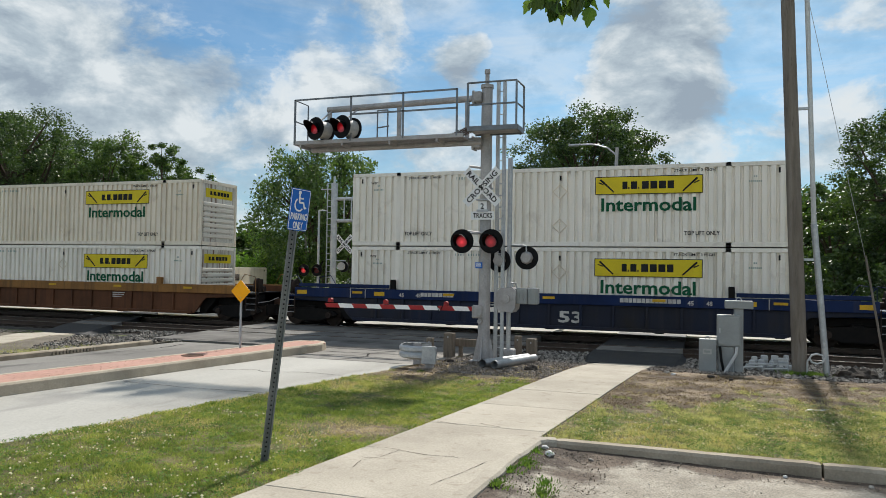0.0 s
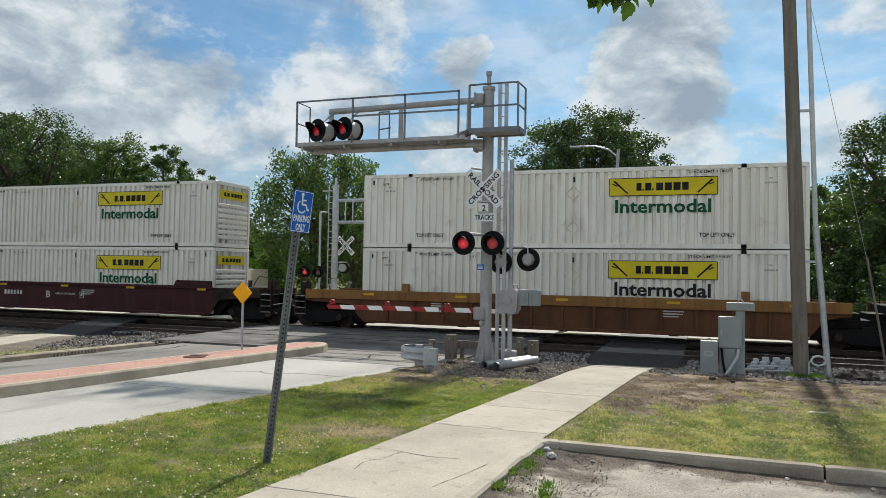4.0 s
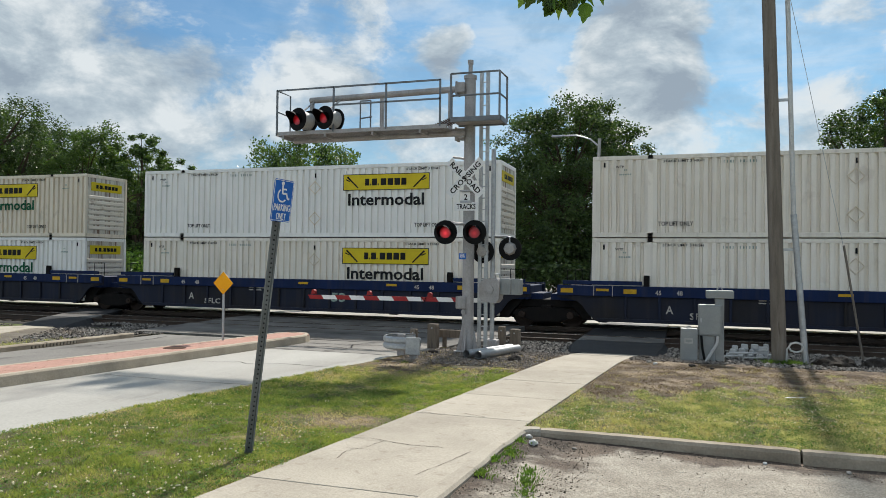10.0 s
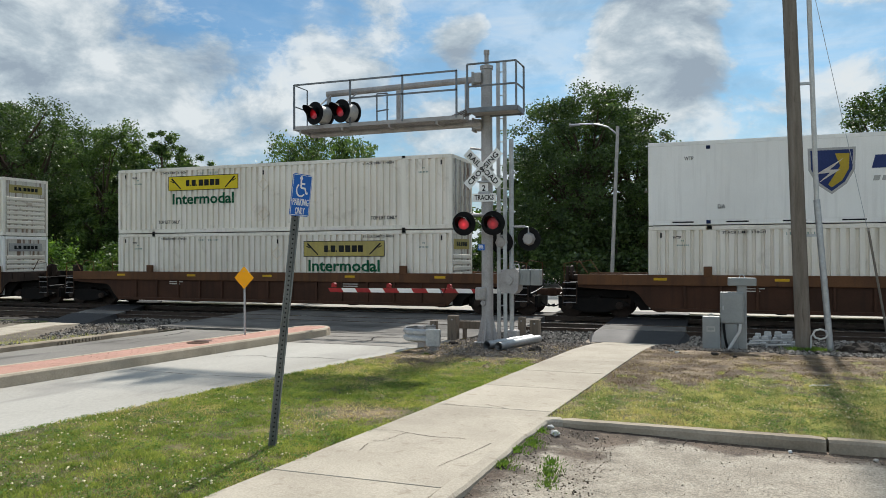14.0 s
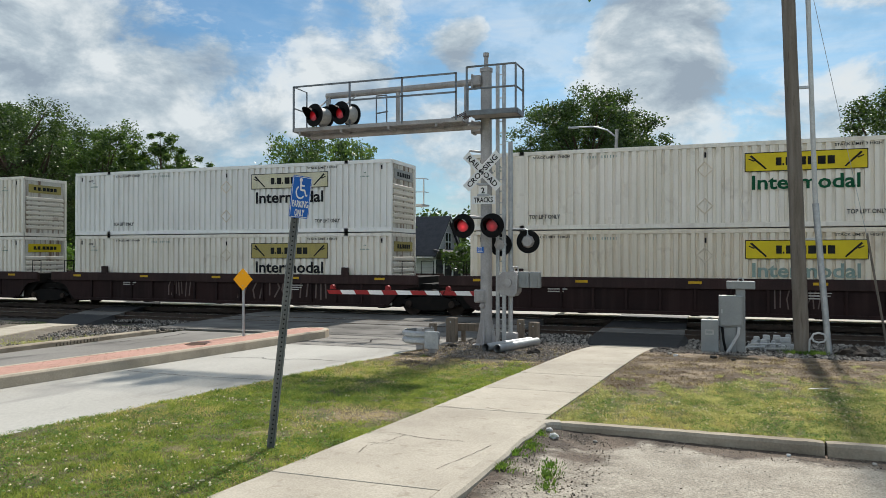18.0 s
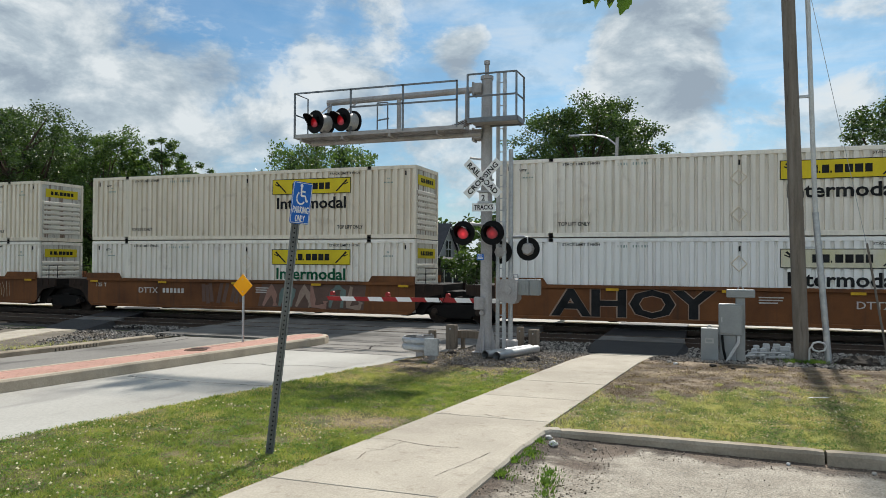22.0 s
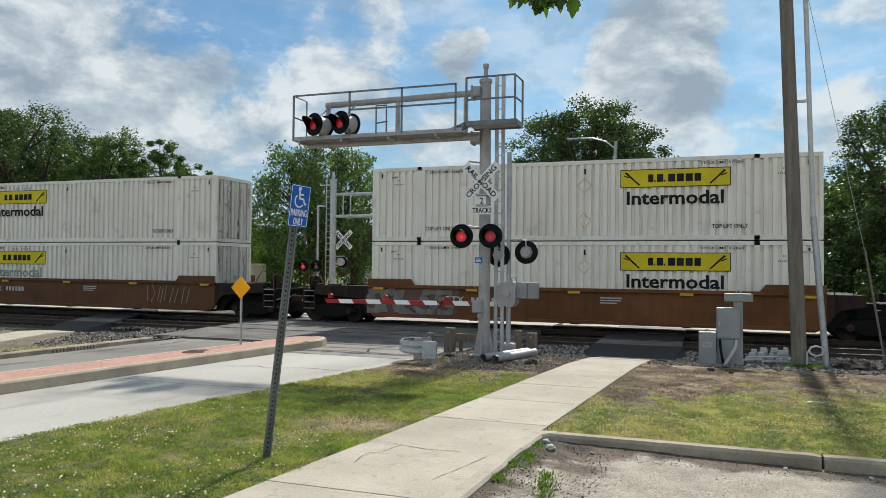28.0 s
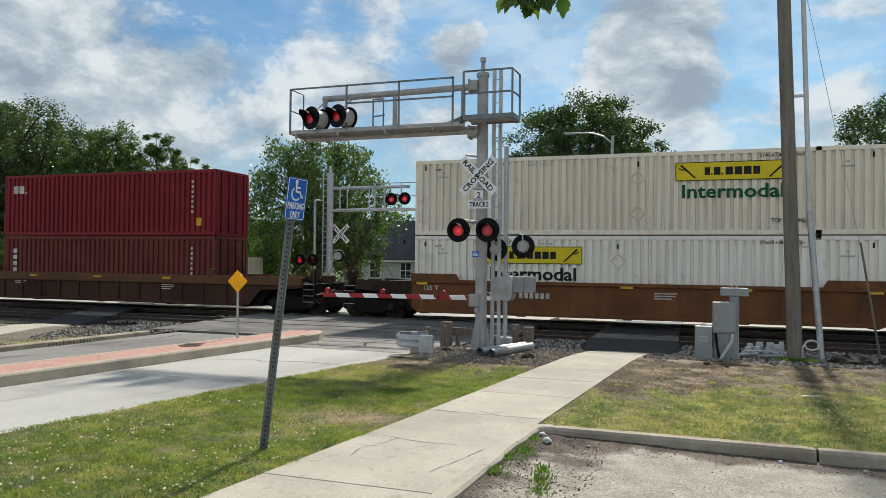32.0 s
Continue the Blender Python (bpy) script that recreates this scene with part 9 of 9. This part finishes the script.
    scatter("clover_flowers", 2300, (-8.6, -2.6, -25, -15.0), 0.0135, M["clover"], "white clover flowers dotted over the lawn", "flowers", 31, lambda x, y: x < walk_l(y) - 0.1 and x > road_e(y) + 0.1 and noise.noise(Vector((x, y, 3.0))) > 0.25 + 0.12 * (y + 17), lambda x, y: gz(x, y) + 0.05)
    scatter("clover_flowers", 2400, (-1.6, 9.5, -17, -11.0), 0.0135, M["clover"], "white clover flowers dotted over the lawn", "flowers", 32, lambda x, y: x > walk_r(y) + 0.1 and noise.noise(Vector((x, y, 3.0))) > -0.1 and wear(x, y) < 0.5, lambda x, y: gz(x, y) + 0.045)
    # tall weeds along the kerb and the slab edges, one tuft each
    r = random.Random(8)
    spots = [(-1.9, -17.75), (-1.95, -18.15), (-1.85, -18.4), (-1.97, -18.75), (-2.02, -19.15), (-1.95, -19.35), (-1.55, -18.9), (-1.5, -19.3), (-1.45, -19.6), (-2.3, -17.45), (-2.22, -17.15), (-3.05, -16.68), (-3.15, -16.6), (-7.3, -16.8), (-5.9, -11.3), (2.35, -6.95), (2.1, -6.95), (2.6, -7.0), (2.2, -6.5), (2.5, -6.6), (1.95, -7.05)]
    for i, (x, y) in enumerate(spots):
        z = lot_z(x, y) if x > walk_r(y) - 0.05 and y < -17.3 else gz(x, y)
        n, hh = r.randint(110, 190), r.uniform(0.025, 0.045) * (0.55 if x < -2.15 else 1.0)
        if x > 2.0:
            n, hh = 230, 0.10
        vs, fs = [], []
        for k in range(n):
            a, q = r.uniform(0, 6.28), abs(r.gauss(0, 0.13 if x > 2.0 else 0.1))
            bx, by = x + q * math.cos(a), y + q * math.sin(a)
            h = hh * r.uniform(0.4, 1.3)
            lx, ly = math.cos(a) * h * r.uniform(0.1, 0.9), math.sin(a) * h * r.uniform(0.1, 0.9)
            w = r.uniform(0.004, 0.009)
            c, s = math.cos(a + 1.57) * w, math.sin(a + 1.57) * w
            b0 = len(vs)
            vs += [(bx - c, by - s, z), (bx + c, by + s, z), (bx + lx * 0.6 + c, by + ly * 0.6 + s, z + h * 0.7), (bx + lx, by + ly, z + h), (bx + lx * 0.6 - c, by + ly * 0.6 - s, z + h * 0.7)]
            fs.append((b0, b0 + 1, b0 + 2, b0 + 3, b0 + 4))
        me = bpy.data.meshes.new("weed_tuft")
        me.from_pydata(vs, [], fs)
        me.materials.append(M["weed"] if i % 3 else M["clover_leaf"])
        tagged(new("weed_tuft", me), "tuft of green weeds growing at a concrete edge", "weed", "weed tufts", kind="stuff")


def make_stones():
    scatter("ballast", 10000, (-0.4, 11.0, -6.6, -3.85), 0.048, M["gravel"], "loose grey crushed stone beside the track", "ballast", 41, None, lambda x, y: max(gz(x, y), -0.2))
    scatter("ballast", 2600, (-0.1, 10.0, -3.6, -2.4), 0.04, M["gravel"], "loose grey crushed stone between the rails", "ballast", 42, None, lambda x, y: -0.2)
    scatter("ballast", 5200, (-6.0, -3.2, -7.4, -3.85), 0.058, M["gravel"], "loose grey crushed stone beside the track", "ballast", 43, None, lambda x, y: max(gz(x, y), -0.2))
    scatter("ballast", 34000, (-38.0, -15.5, -14.5, -3.85), 0.055, M["gravel"], "loose grey crushed stone beside the track", "ballast", 44, lambda x, y: not -22.9 - 0.55 * (y + 6.6) < x < -19.9 - 0.55 * (y + 6.6) and not -20.45 - 0.444 * (y + 10) < x < -18.95 - 0.444 * (y + 10) and (x < -17.9 or y < -7.4) and noise.noise(Vector((x * 0.7, y * 0.7, 2.0))) > -0.6 - 0.13 * (y + 8) - 0.25 * min(0.0, x + 16.2), lambda x, y: max(gz(x, y), -0.2))
    scatter("rubble", 9000, (-30.0, -15.5, -15.0, -6.0), 0.035, M["rubble"], "brown earth and crumbled stone on the verge", "dirt", 45, lambda x, y: not -22.9 - 0.55 * (y + 6.6) < x < -19.9 - 0.55 * (y + 6.6) and not -20.45 - 0.444 * (y + 10) < x < -18.95 - 0.444 * (y + 10) and (x < -17.9 or y < -7.4), lambda x, y: max(gz(x, y), -0.2))
    scatter("gravel", 4200, (0.2, 9.0, -8.6, -6.0), 0.04, M["gravel"], "coarse gravel round the cabinet and pole", "gravel", 46, None, gz)
    scatter("gravel", 2200, (-1.2, 0.9, -8.6, -5.6), 0.028, M["rubble"], "coarse gravel round the cabinet and pole", "gravel", 47, None, gz)
    scatter("gravel", 5200, (-6.2, -2.7, -11.4, -6.8), 0.03, M["rubble"], "coarse gravel and dirt round the mast", "gravel", 48, lambda x, y: x < walk_l(y) - 0.05, gz)
    scatter("clods", 2600, (-1.9, 4.6, -14.6, -8.4), 0.013, M["lump"], "crumbled dark earth on the bare lawn", "dirt", 52, lambda x, y: x > walk_r(y) + 0.05 and wear(x, y) > 0.35 and noise.noise(Vector((x * 1.6, y * 1.6, 9.0))) > -0.1, lambda x, y: gz(x, y) + 0.004)
    scatter("clods", 110, (-1.9, 3.6, -14.6, -8.4), 0.02, M["lump"], "crumbled brown earth on the bare lawn", "dirt", 53, lambda x, y: x > walk_r(y) + 0.05 and wear(x, y) > 0.3, lambda x, y: gz(x, y) + 0.004)
    scatter("clods", 900, (-6.3, -2.7, -13.0, -9.0), 0.02, M["rubble"], "crumbled brown earth on the bare lawn", "dirt", 54, lambda x, y: road_e(y) + 0.1 < x < walk_l(y) - 0.05 and wear(x, y) > 0.3, lambda x, y: gz(x, y) + 0.004)
    scatter("grit", 1500, (-2.1, 7.0, -17.75, -17.28), 0.009, M["grit"], "grit and pebbles along the kerb", "gravel", 49, None, lot_z)
    scatter("grit", 1100, (-2.2, -1.0, -20.5, -17.4), 0.011, M["grit"], "grit and soil in the lot's corner", "gravel", 50, None, lot_z)
    scatter("grit", 2600, (-1.7, 8.0, -20.9, -17.6), 0.0055, M["pale_gravel"], "pale pebbles pressed into the lot", "gravel", 55, None, lot_z)
    scatter("grit", 900, (-1.9, 8.0, -20.8, -17.6), 0.008, M["grit"], "fine gravel strewn over the lot", "gravel", 51, lambda x, y: noise.noise(Vector((x * 0.9, y * 0.9, 7.0))) > -0.25, lot_z)


def make_litter():
    rs = random.Random(14)
    for x, y, r, mk in ((-1.83, -17.5, 0.045, "pvc"), (-1.72, -17.78, 0.06, "pvc"), (-1.25, -17.6, 0.03, "gravel"), (0.9, -17.45, 0.028, "pvc"), (1.75, -17.5, 0.03, "gravel"), (-0.6, -9.2, 0.05, "pvc"), (-0.75, -8.9, 0.06, "gravel"), (0.6, -9.6, 0.05, "clod")):
        bm = bmesh.new()
        bmesh.ops.create_icosphere(bm, subdivisions=2, radius=r)
        for v in bm.verts:
            v.co *= 1 + 0.45 * noise.noise(v.co * 22 + Vector((x, y, 0)))
            v.co.z *= 0.65
        ob = new("stone", finish("stone", bm, M[mk]))
        ob.location = (x, y, (lot_z(x, y) if y < -17.2 else gz(x, y)) + r * 0.3)
        tagged(ob, "pale broken stone lying in the dirt" if mk == "pvc" else "small dark stone lying in the dirt", "stone", "loose stones")
    bm = bmesh.new()
    pts = [(-0.16, -0.03), (-0.05, -0.06), (0.1, -0.03), (0.17, 0.02), (0.05, 0.05), (-0.1, 0.04)]
    top = [bm.verts.new((a, b, 0.035 + rs.uniform(0, 0.03))) for a, b in pts]
    low = [bm.verts.new((v.co.x, v.co.y, v.co.z - 0.006)) for v in top]
    bm.faces.new(top)
    bm.faces.new(low[::-1])
    for i in range(6):
        bm.faces.new((top[i], low[i], low[(i + 1) % 6], top[(i + 1) % 6]))
    bmesh.ops.triangulate(bm, faces=bm.faces[:])
    ob = new("paper_scrap", finish("paper_scrap", bm, M["sign_white"]))
    ob.location = (1.76, -13.26, gz(1.76, -13.26))
    tagged(ob, "crumpled white paper scrap lying on the grass", "litter")


def window(parent, x0, x1, z0, z1, y, sill=True):
    bm = bmesh.new()
    box(bm, x0, x1, y - 0.02, y + 0.02, z0, z1)
    w = part("window", bm, M["glass"], parent, "dark window pane")
    bm = bmesh.new()
    for a in ((x0 - 0.08, x0, z0, z1), (x1, x1 + 0.08, z0, z1), ((x0 + x1) / 2 - 0.03, (x0 + x1) / 2 + 0.03, z0, z1), (x0 - 0.08, x1 + 0.08, z1, z1 + 0.1), (x0 - 0.1, x1 + 0.1, z0 - 0.08, z0), (x0, x1, (z0 + z1) / 2 - 0.03, (z0 + z1) / 2 + 0.03)):
        box(bm, a[0], a[1], y - 0.05, y + 0.0, a[2], a[3])
    part("window_frame", bm, M["sign_white"], w, "white window frame")


def make_house():
    h = thing("house", "white clapboard house with a steep dark shingle roof and glazed porch", "house")
    Y0, Y1, X0, X1 = 30.0, 37.0, -29.0, -20.9
    mid = (Y0 + Y1) / 2
    bm = bmesh.new()
    box(bm, X0, X1, Y0, Y1, -0.2, 2.45)
    part("wall", bm, M["siding"], h)
    for x in (X0, X1 - 0.15):
        bm = bmesh.new()
        prism(bm, [(Y0, 2.45), (Y1, 2.45), (mid, 5.45)], "x", x, x + 0.15)
        part("gable", bm, M["siding"], h)
    for sgn, y in ((1, Y0), (-1, Y1)):
        bm = bmesh.new()
        prism(bm, [(y - sgn * 0.4, 2.20), (mid, 5.62), (mid, 5.76), (y - sgn * 0.4, 2.34)], "x", X0 - 0.3, X1 + 0.3)
        part("roof", bm, M["shingle"], h, "dark shingle roof slope")
        bm = bmesh.new()
        prism(bm, [(y - sgn * 0.4, 2.04), (mid, 5.46), (mid, 5.60), (y - sgn * 0.4, 2.18)], "x", X1 + 0.22, X1 + 0.28)
        part("barge_board", bm, M["sign_white"], h)
    for i in range(7):
        bm = bmesh.new()
        z = -0.1 + i * 0.36
        box(bm, X0, X1, Y0 - 0.025, Y0, z, z + 0.02)
        box(bm, X1, X1 + 0.025, Y0, Y1, z, z + 0.02)
        part("clapboard_line", bm, M["lens_white"], h)
    bm = bmesh.new()
    box(bm, X0, X1 + 0.1, Y0 - 0.45, Y0 - 0.35, 2.12, 2.24)
    part("gutter", bm, M["sign_white"], h)
    for x in (-27.9, -26.2, -23.4):
        window(h, x, x + 0.9, 0.8, 2.0, Y0)
    # sash window in the gable end
    bm = bmesh.new()
    box(bm, X1 - 0.02, X1 + 0.03, mid - 0.75, mid + 0.75, 2.75, 4.25)
    gw = part("gable_window", bm, M["glass"], h, "dark sash window")
    for y in (-0.75, -0.02, 0.68):
        bm = bmesh.new()
        box(bm, X1 + 0.02, X1 + 0.06, mid + y, mid + y + 0.08, 2.75, 4.25)
        part("window_frame", bm, M["sign_white"], gw)
    for z in (2.67, 3.46, 4.25):
        bm = bmesh.new()
        box(bm, X1 + 0.02, X1 + 0.07, mid - 0.8, mid + 0.8, z, z + 0.08)
        part("window_frame", bm, M["sign_white"], gw)
    # glazed porch along the gable end
    bm = bmesh.new()
    prism(bm, [(X1, 2.75), (X1 + 2.6, 2.05), (X1 + 2.6, 2.15), (X1, 2.87)], "y", Y0 - 0.3, Y1 + 0.3)
    part("porch_roof", bm, M["shingle"], h, "grey shingle porch roof")
    bm = bmesh.new()
    box(bm, X1, X1 + 2.4, Y0, Y0 + 0.1, -0.2, 0.6)
    box(bm, X1 + 2.3, X1 + 2.4, Y0 + 0.1, Y1, -0.2, 0.6)
    part("porch_wall", bm, M["siding"], h)
    bm = bmesh.new()
    box(bm, X1 + 0.05, X1 + 2.3, Y0 + 0.04, Y0 + 0.06, 0.6, 2.0)
    box(bm, X1 + 2.34, X1 + 2.36, Y0 + 0.1, Y1, 0.6, 2.0)
    part("porch_glazing", bm, M["glass"], h, "dark porch glazing")
    for x, y in [(X1 + 0.05 + k * 0.76, Y0) for k in range(4)] + [(X1 + 2.3, Y0 + 1.4 * k) for k in range(1, 6)]:
        bm = bmesh.new()
        box(bm, x, x + 0.12, y - 0.02, y + 0.12, 0.6, 2.1)
        part("porch_post", bm, M["sign_white"], h, "white porch post")
    bm = bmesh.new()
    tube(bm, (-23.6, Y0 + 1.2, 3.3), (-23.6, Y0 + 1.2, 4.0), 0.07, 8)
    part("vent_pipe", bm, M["dark"], h)
    # a pale trailer among the bushes
    t = thing("box_trailer", "small off-white box trailer parked among bushes", "trailer", m=Matrix.Translation((-1.5, 0.0, 0.15)))
    bm = bmesh.new()
    box(bm, -29.6, -25.6, 13.2, 15.2, 0.55, 2.2, 0.06)
    part("trailer_body", bm, M["beige"], t)
    for x in (-28.6, -27.6, -26.6):
        bm = bmesh.new()
        box(bm, x - 0.25, x + 0.25, 13.15, 13.2, 1.35, 1.75)
        part("trailer_window", bm, M["glass"], t)
    for x in (-28.2, -26.8):
        bm = bmesh.new()
        tube(bm, (x, 13.15, 0.2), (x, 13.4, 0.2), 0.35, 14)
        part("wheel", bm, M["black"], t)


def make_street():
    l = thing("street_lamp", "tall grey street lamp with a curved arm", "street lamp")
    X, Y = -5.15, 20.0
    bm = bmesh.new()
    tube(bm, (X - 0.35, Y, -0.2), (X + 0.1, Y, 10.2), 0.13, 12, 0.10)
    part("lamp_pole", bm, M["alu"], l, smooth=True)
    bm = bmesh.new()
    path_tube(bm, [(X + 0.08, Y, 9.7), (X - 0.5, Y, 10.2), (X - 1.3, Y, 10.45), (X - 2.3, Y, 10.48)], 0.05, 8)
    part("lamp_arm", bm, M["galv"], l)
    bm = bmesh.new()
    box(bm, X - 2.95, X - 2.25, Y - 0.14, Y + 0.14, 10.38, 10.52, 0.05)
    part("lamp_head", bm, M["galv"], l)
    for x, y, h in ((-2.78, 25.0, 6.76), (-1.8, 25.4, 5.98), (-0.9, 62.0, 8.0), (0.6, 80.0, 8.2), (-30.5, 26.0, 6.5)):
        p = thing("utility_pole", "distant wooden utility pole with a crossarm", "utility pole", "poles along the side street")
        bm = bmesh.new()
        tube(bm, (x, y, -0.2), (x, y, h), 0.12, 8, 0.09)
        part("shaft", bm, M["wood"], p)
        if x > -10:
            bm = bmesh.new()
            box(bm, x - 1.05, x + 1.05, y - 0.06, y + 0.06, h - 0.35, h - 0.23)
            part("crossarm", bm, M["wood"], p)
            for dx in (-0.95, -0.45, 0.45, 0.95):
                bm = bmesh.new()
                tube(bm, (x + dx, y, h - 0.23), (x + dx, y, h - 0.05), 0.04, 6)
                part("insulator", bm, M["alu"], p)
    bm = bmesh.new()
    tube(bm, (-1.8, 25.1, 3.9), (-1.8, 25.1, 4.6), 0.17, 10)
    tr = new("pole_transformer", finish("pole_transformer", bm, M["box_grey"]))
    tagged(tr, "grey can transformer fixed to a street pole", "transformer")
    s = thing("speed_sign", "white speed limit sign on a post beside the side street", "sign")
    bm = bmesh.new()
    box(bm, -3.62, -3.57, 35.0, 35.05, -0.2, 2.4)
    part("sign_post", bm, M["galv"], s)
    bm = bmesh.new()
    box(bm, -3.9, -3.3, 34.97, 34.99, 1.35, 2.15)
    plate = part("sign_plate", bm, M["sign_white"], s)
    shared("lettering", fitted("30", 0.42, 0.32, 0.02, M["ink"]), plate, -3.6, 34.96, 1.57)
    strip("side_street", lambda y: -1.6 + (y - 12) * 0.02, lambda y: 2.4, [11.2, 20, 40, 80, 140], lambda x, y: -0.1, M["worn_asphalt"], 0.1, label="grey street running away beyond the tracks", category="road")
    f = thing("picket_fence", "low dark iron picket fence beyond the tracks", "fence")
    bm = bmesh.new()
    for z in (0.15, 0.75):
        box(bm, -1.0, 9.0, 8.98, 9.02, z, z + 0.04)
    part("fence_rail", bm, M["black"], f)
    bm = bmesh.new()
    box(bm, -0.012, 0.012, -0.012, 0.012, -0.15, 0.85)
    picket = finish("picket", bm, M["black"])
    for i in range(84):
        shared("picket", picket, f, -1.0 + i * 0.12, 9.0, 0)


make_trees()
TWIG = make_overhang()
make_grass()
make_stones()
make_litter()
make_house()
make_street()


# ---- what moves ----
def motions():
    for ob, x, y, z, turn in TRAIN:
        walk(ob, [(t, pose(x + d, y, z, 0, 0, turn)) for t, d in RUN])
    for ob, x, y, z, turn in TRAIN[::3]:
        for wheel in ob.children:
            if wheel.name.startswith("wheelset"):
                x0, y0, z0 = wheel.location
                spin = []
                for i in range(961):
                    t = i / 30
                    spin.append((t, pose(x0, y0, z0, 0, math.degrees(gone(t) / 0.42), 0)))
                walk(wheel, spin)
    sway = [(0, -0.663, 3.595), (1, -0.527, 3.623), (2, -0.632, 3.519), (3, -0.498, 3.674), (3.5, -0.497, 3.661), (5.5, -0.442, 3.636), (6, -0.425, 3.606), (7, -0.376, 3.604), (8, -0.473, 3.649), (9, -0.518, 3.762), (10, -0.608, 3.564), (11, -0.638, 3.693), (12.5, -0.639, 3.697), (14.5, -0.648, 3.701), (16.5, -0.635, 3.698), (18, -0.651, 3.636), (19, -0.646, 3.619), (20, -0.584, 3.574), (21, -0.574, 3.632), (22, -0.504, 3.606), (23, -0.611, 3.612), (24, -0.631, 3.618), (25, -0.804, 3.499), (25.5, -0.727, 3.598), (27.5, -0.783, 3.59), (28, -0.735, 3.617), (28.5, -0.566, 3.556), (29, -0.651, 3.647), (29.5, -0.78, 3.586), (30, -0.715, 3.507), (30.5, -0.721, 3.586), (31, -0.834, 3.561), (32, -0.776, 3.569)]
    walk(TWIG, [(t, pose(x + 5.9, 7.5, z - 0.1, 0, (x + 0.65) * 60, (z - 3.6) * 120)) for t, x, z in sway])


motions()
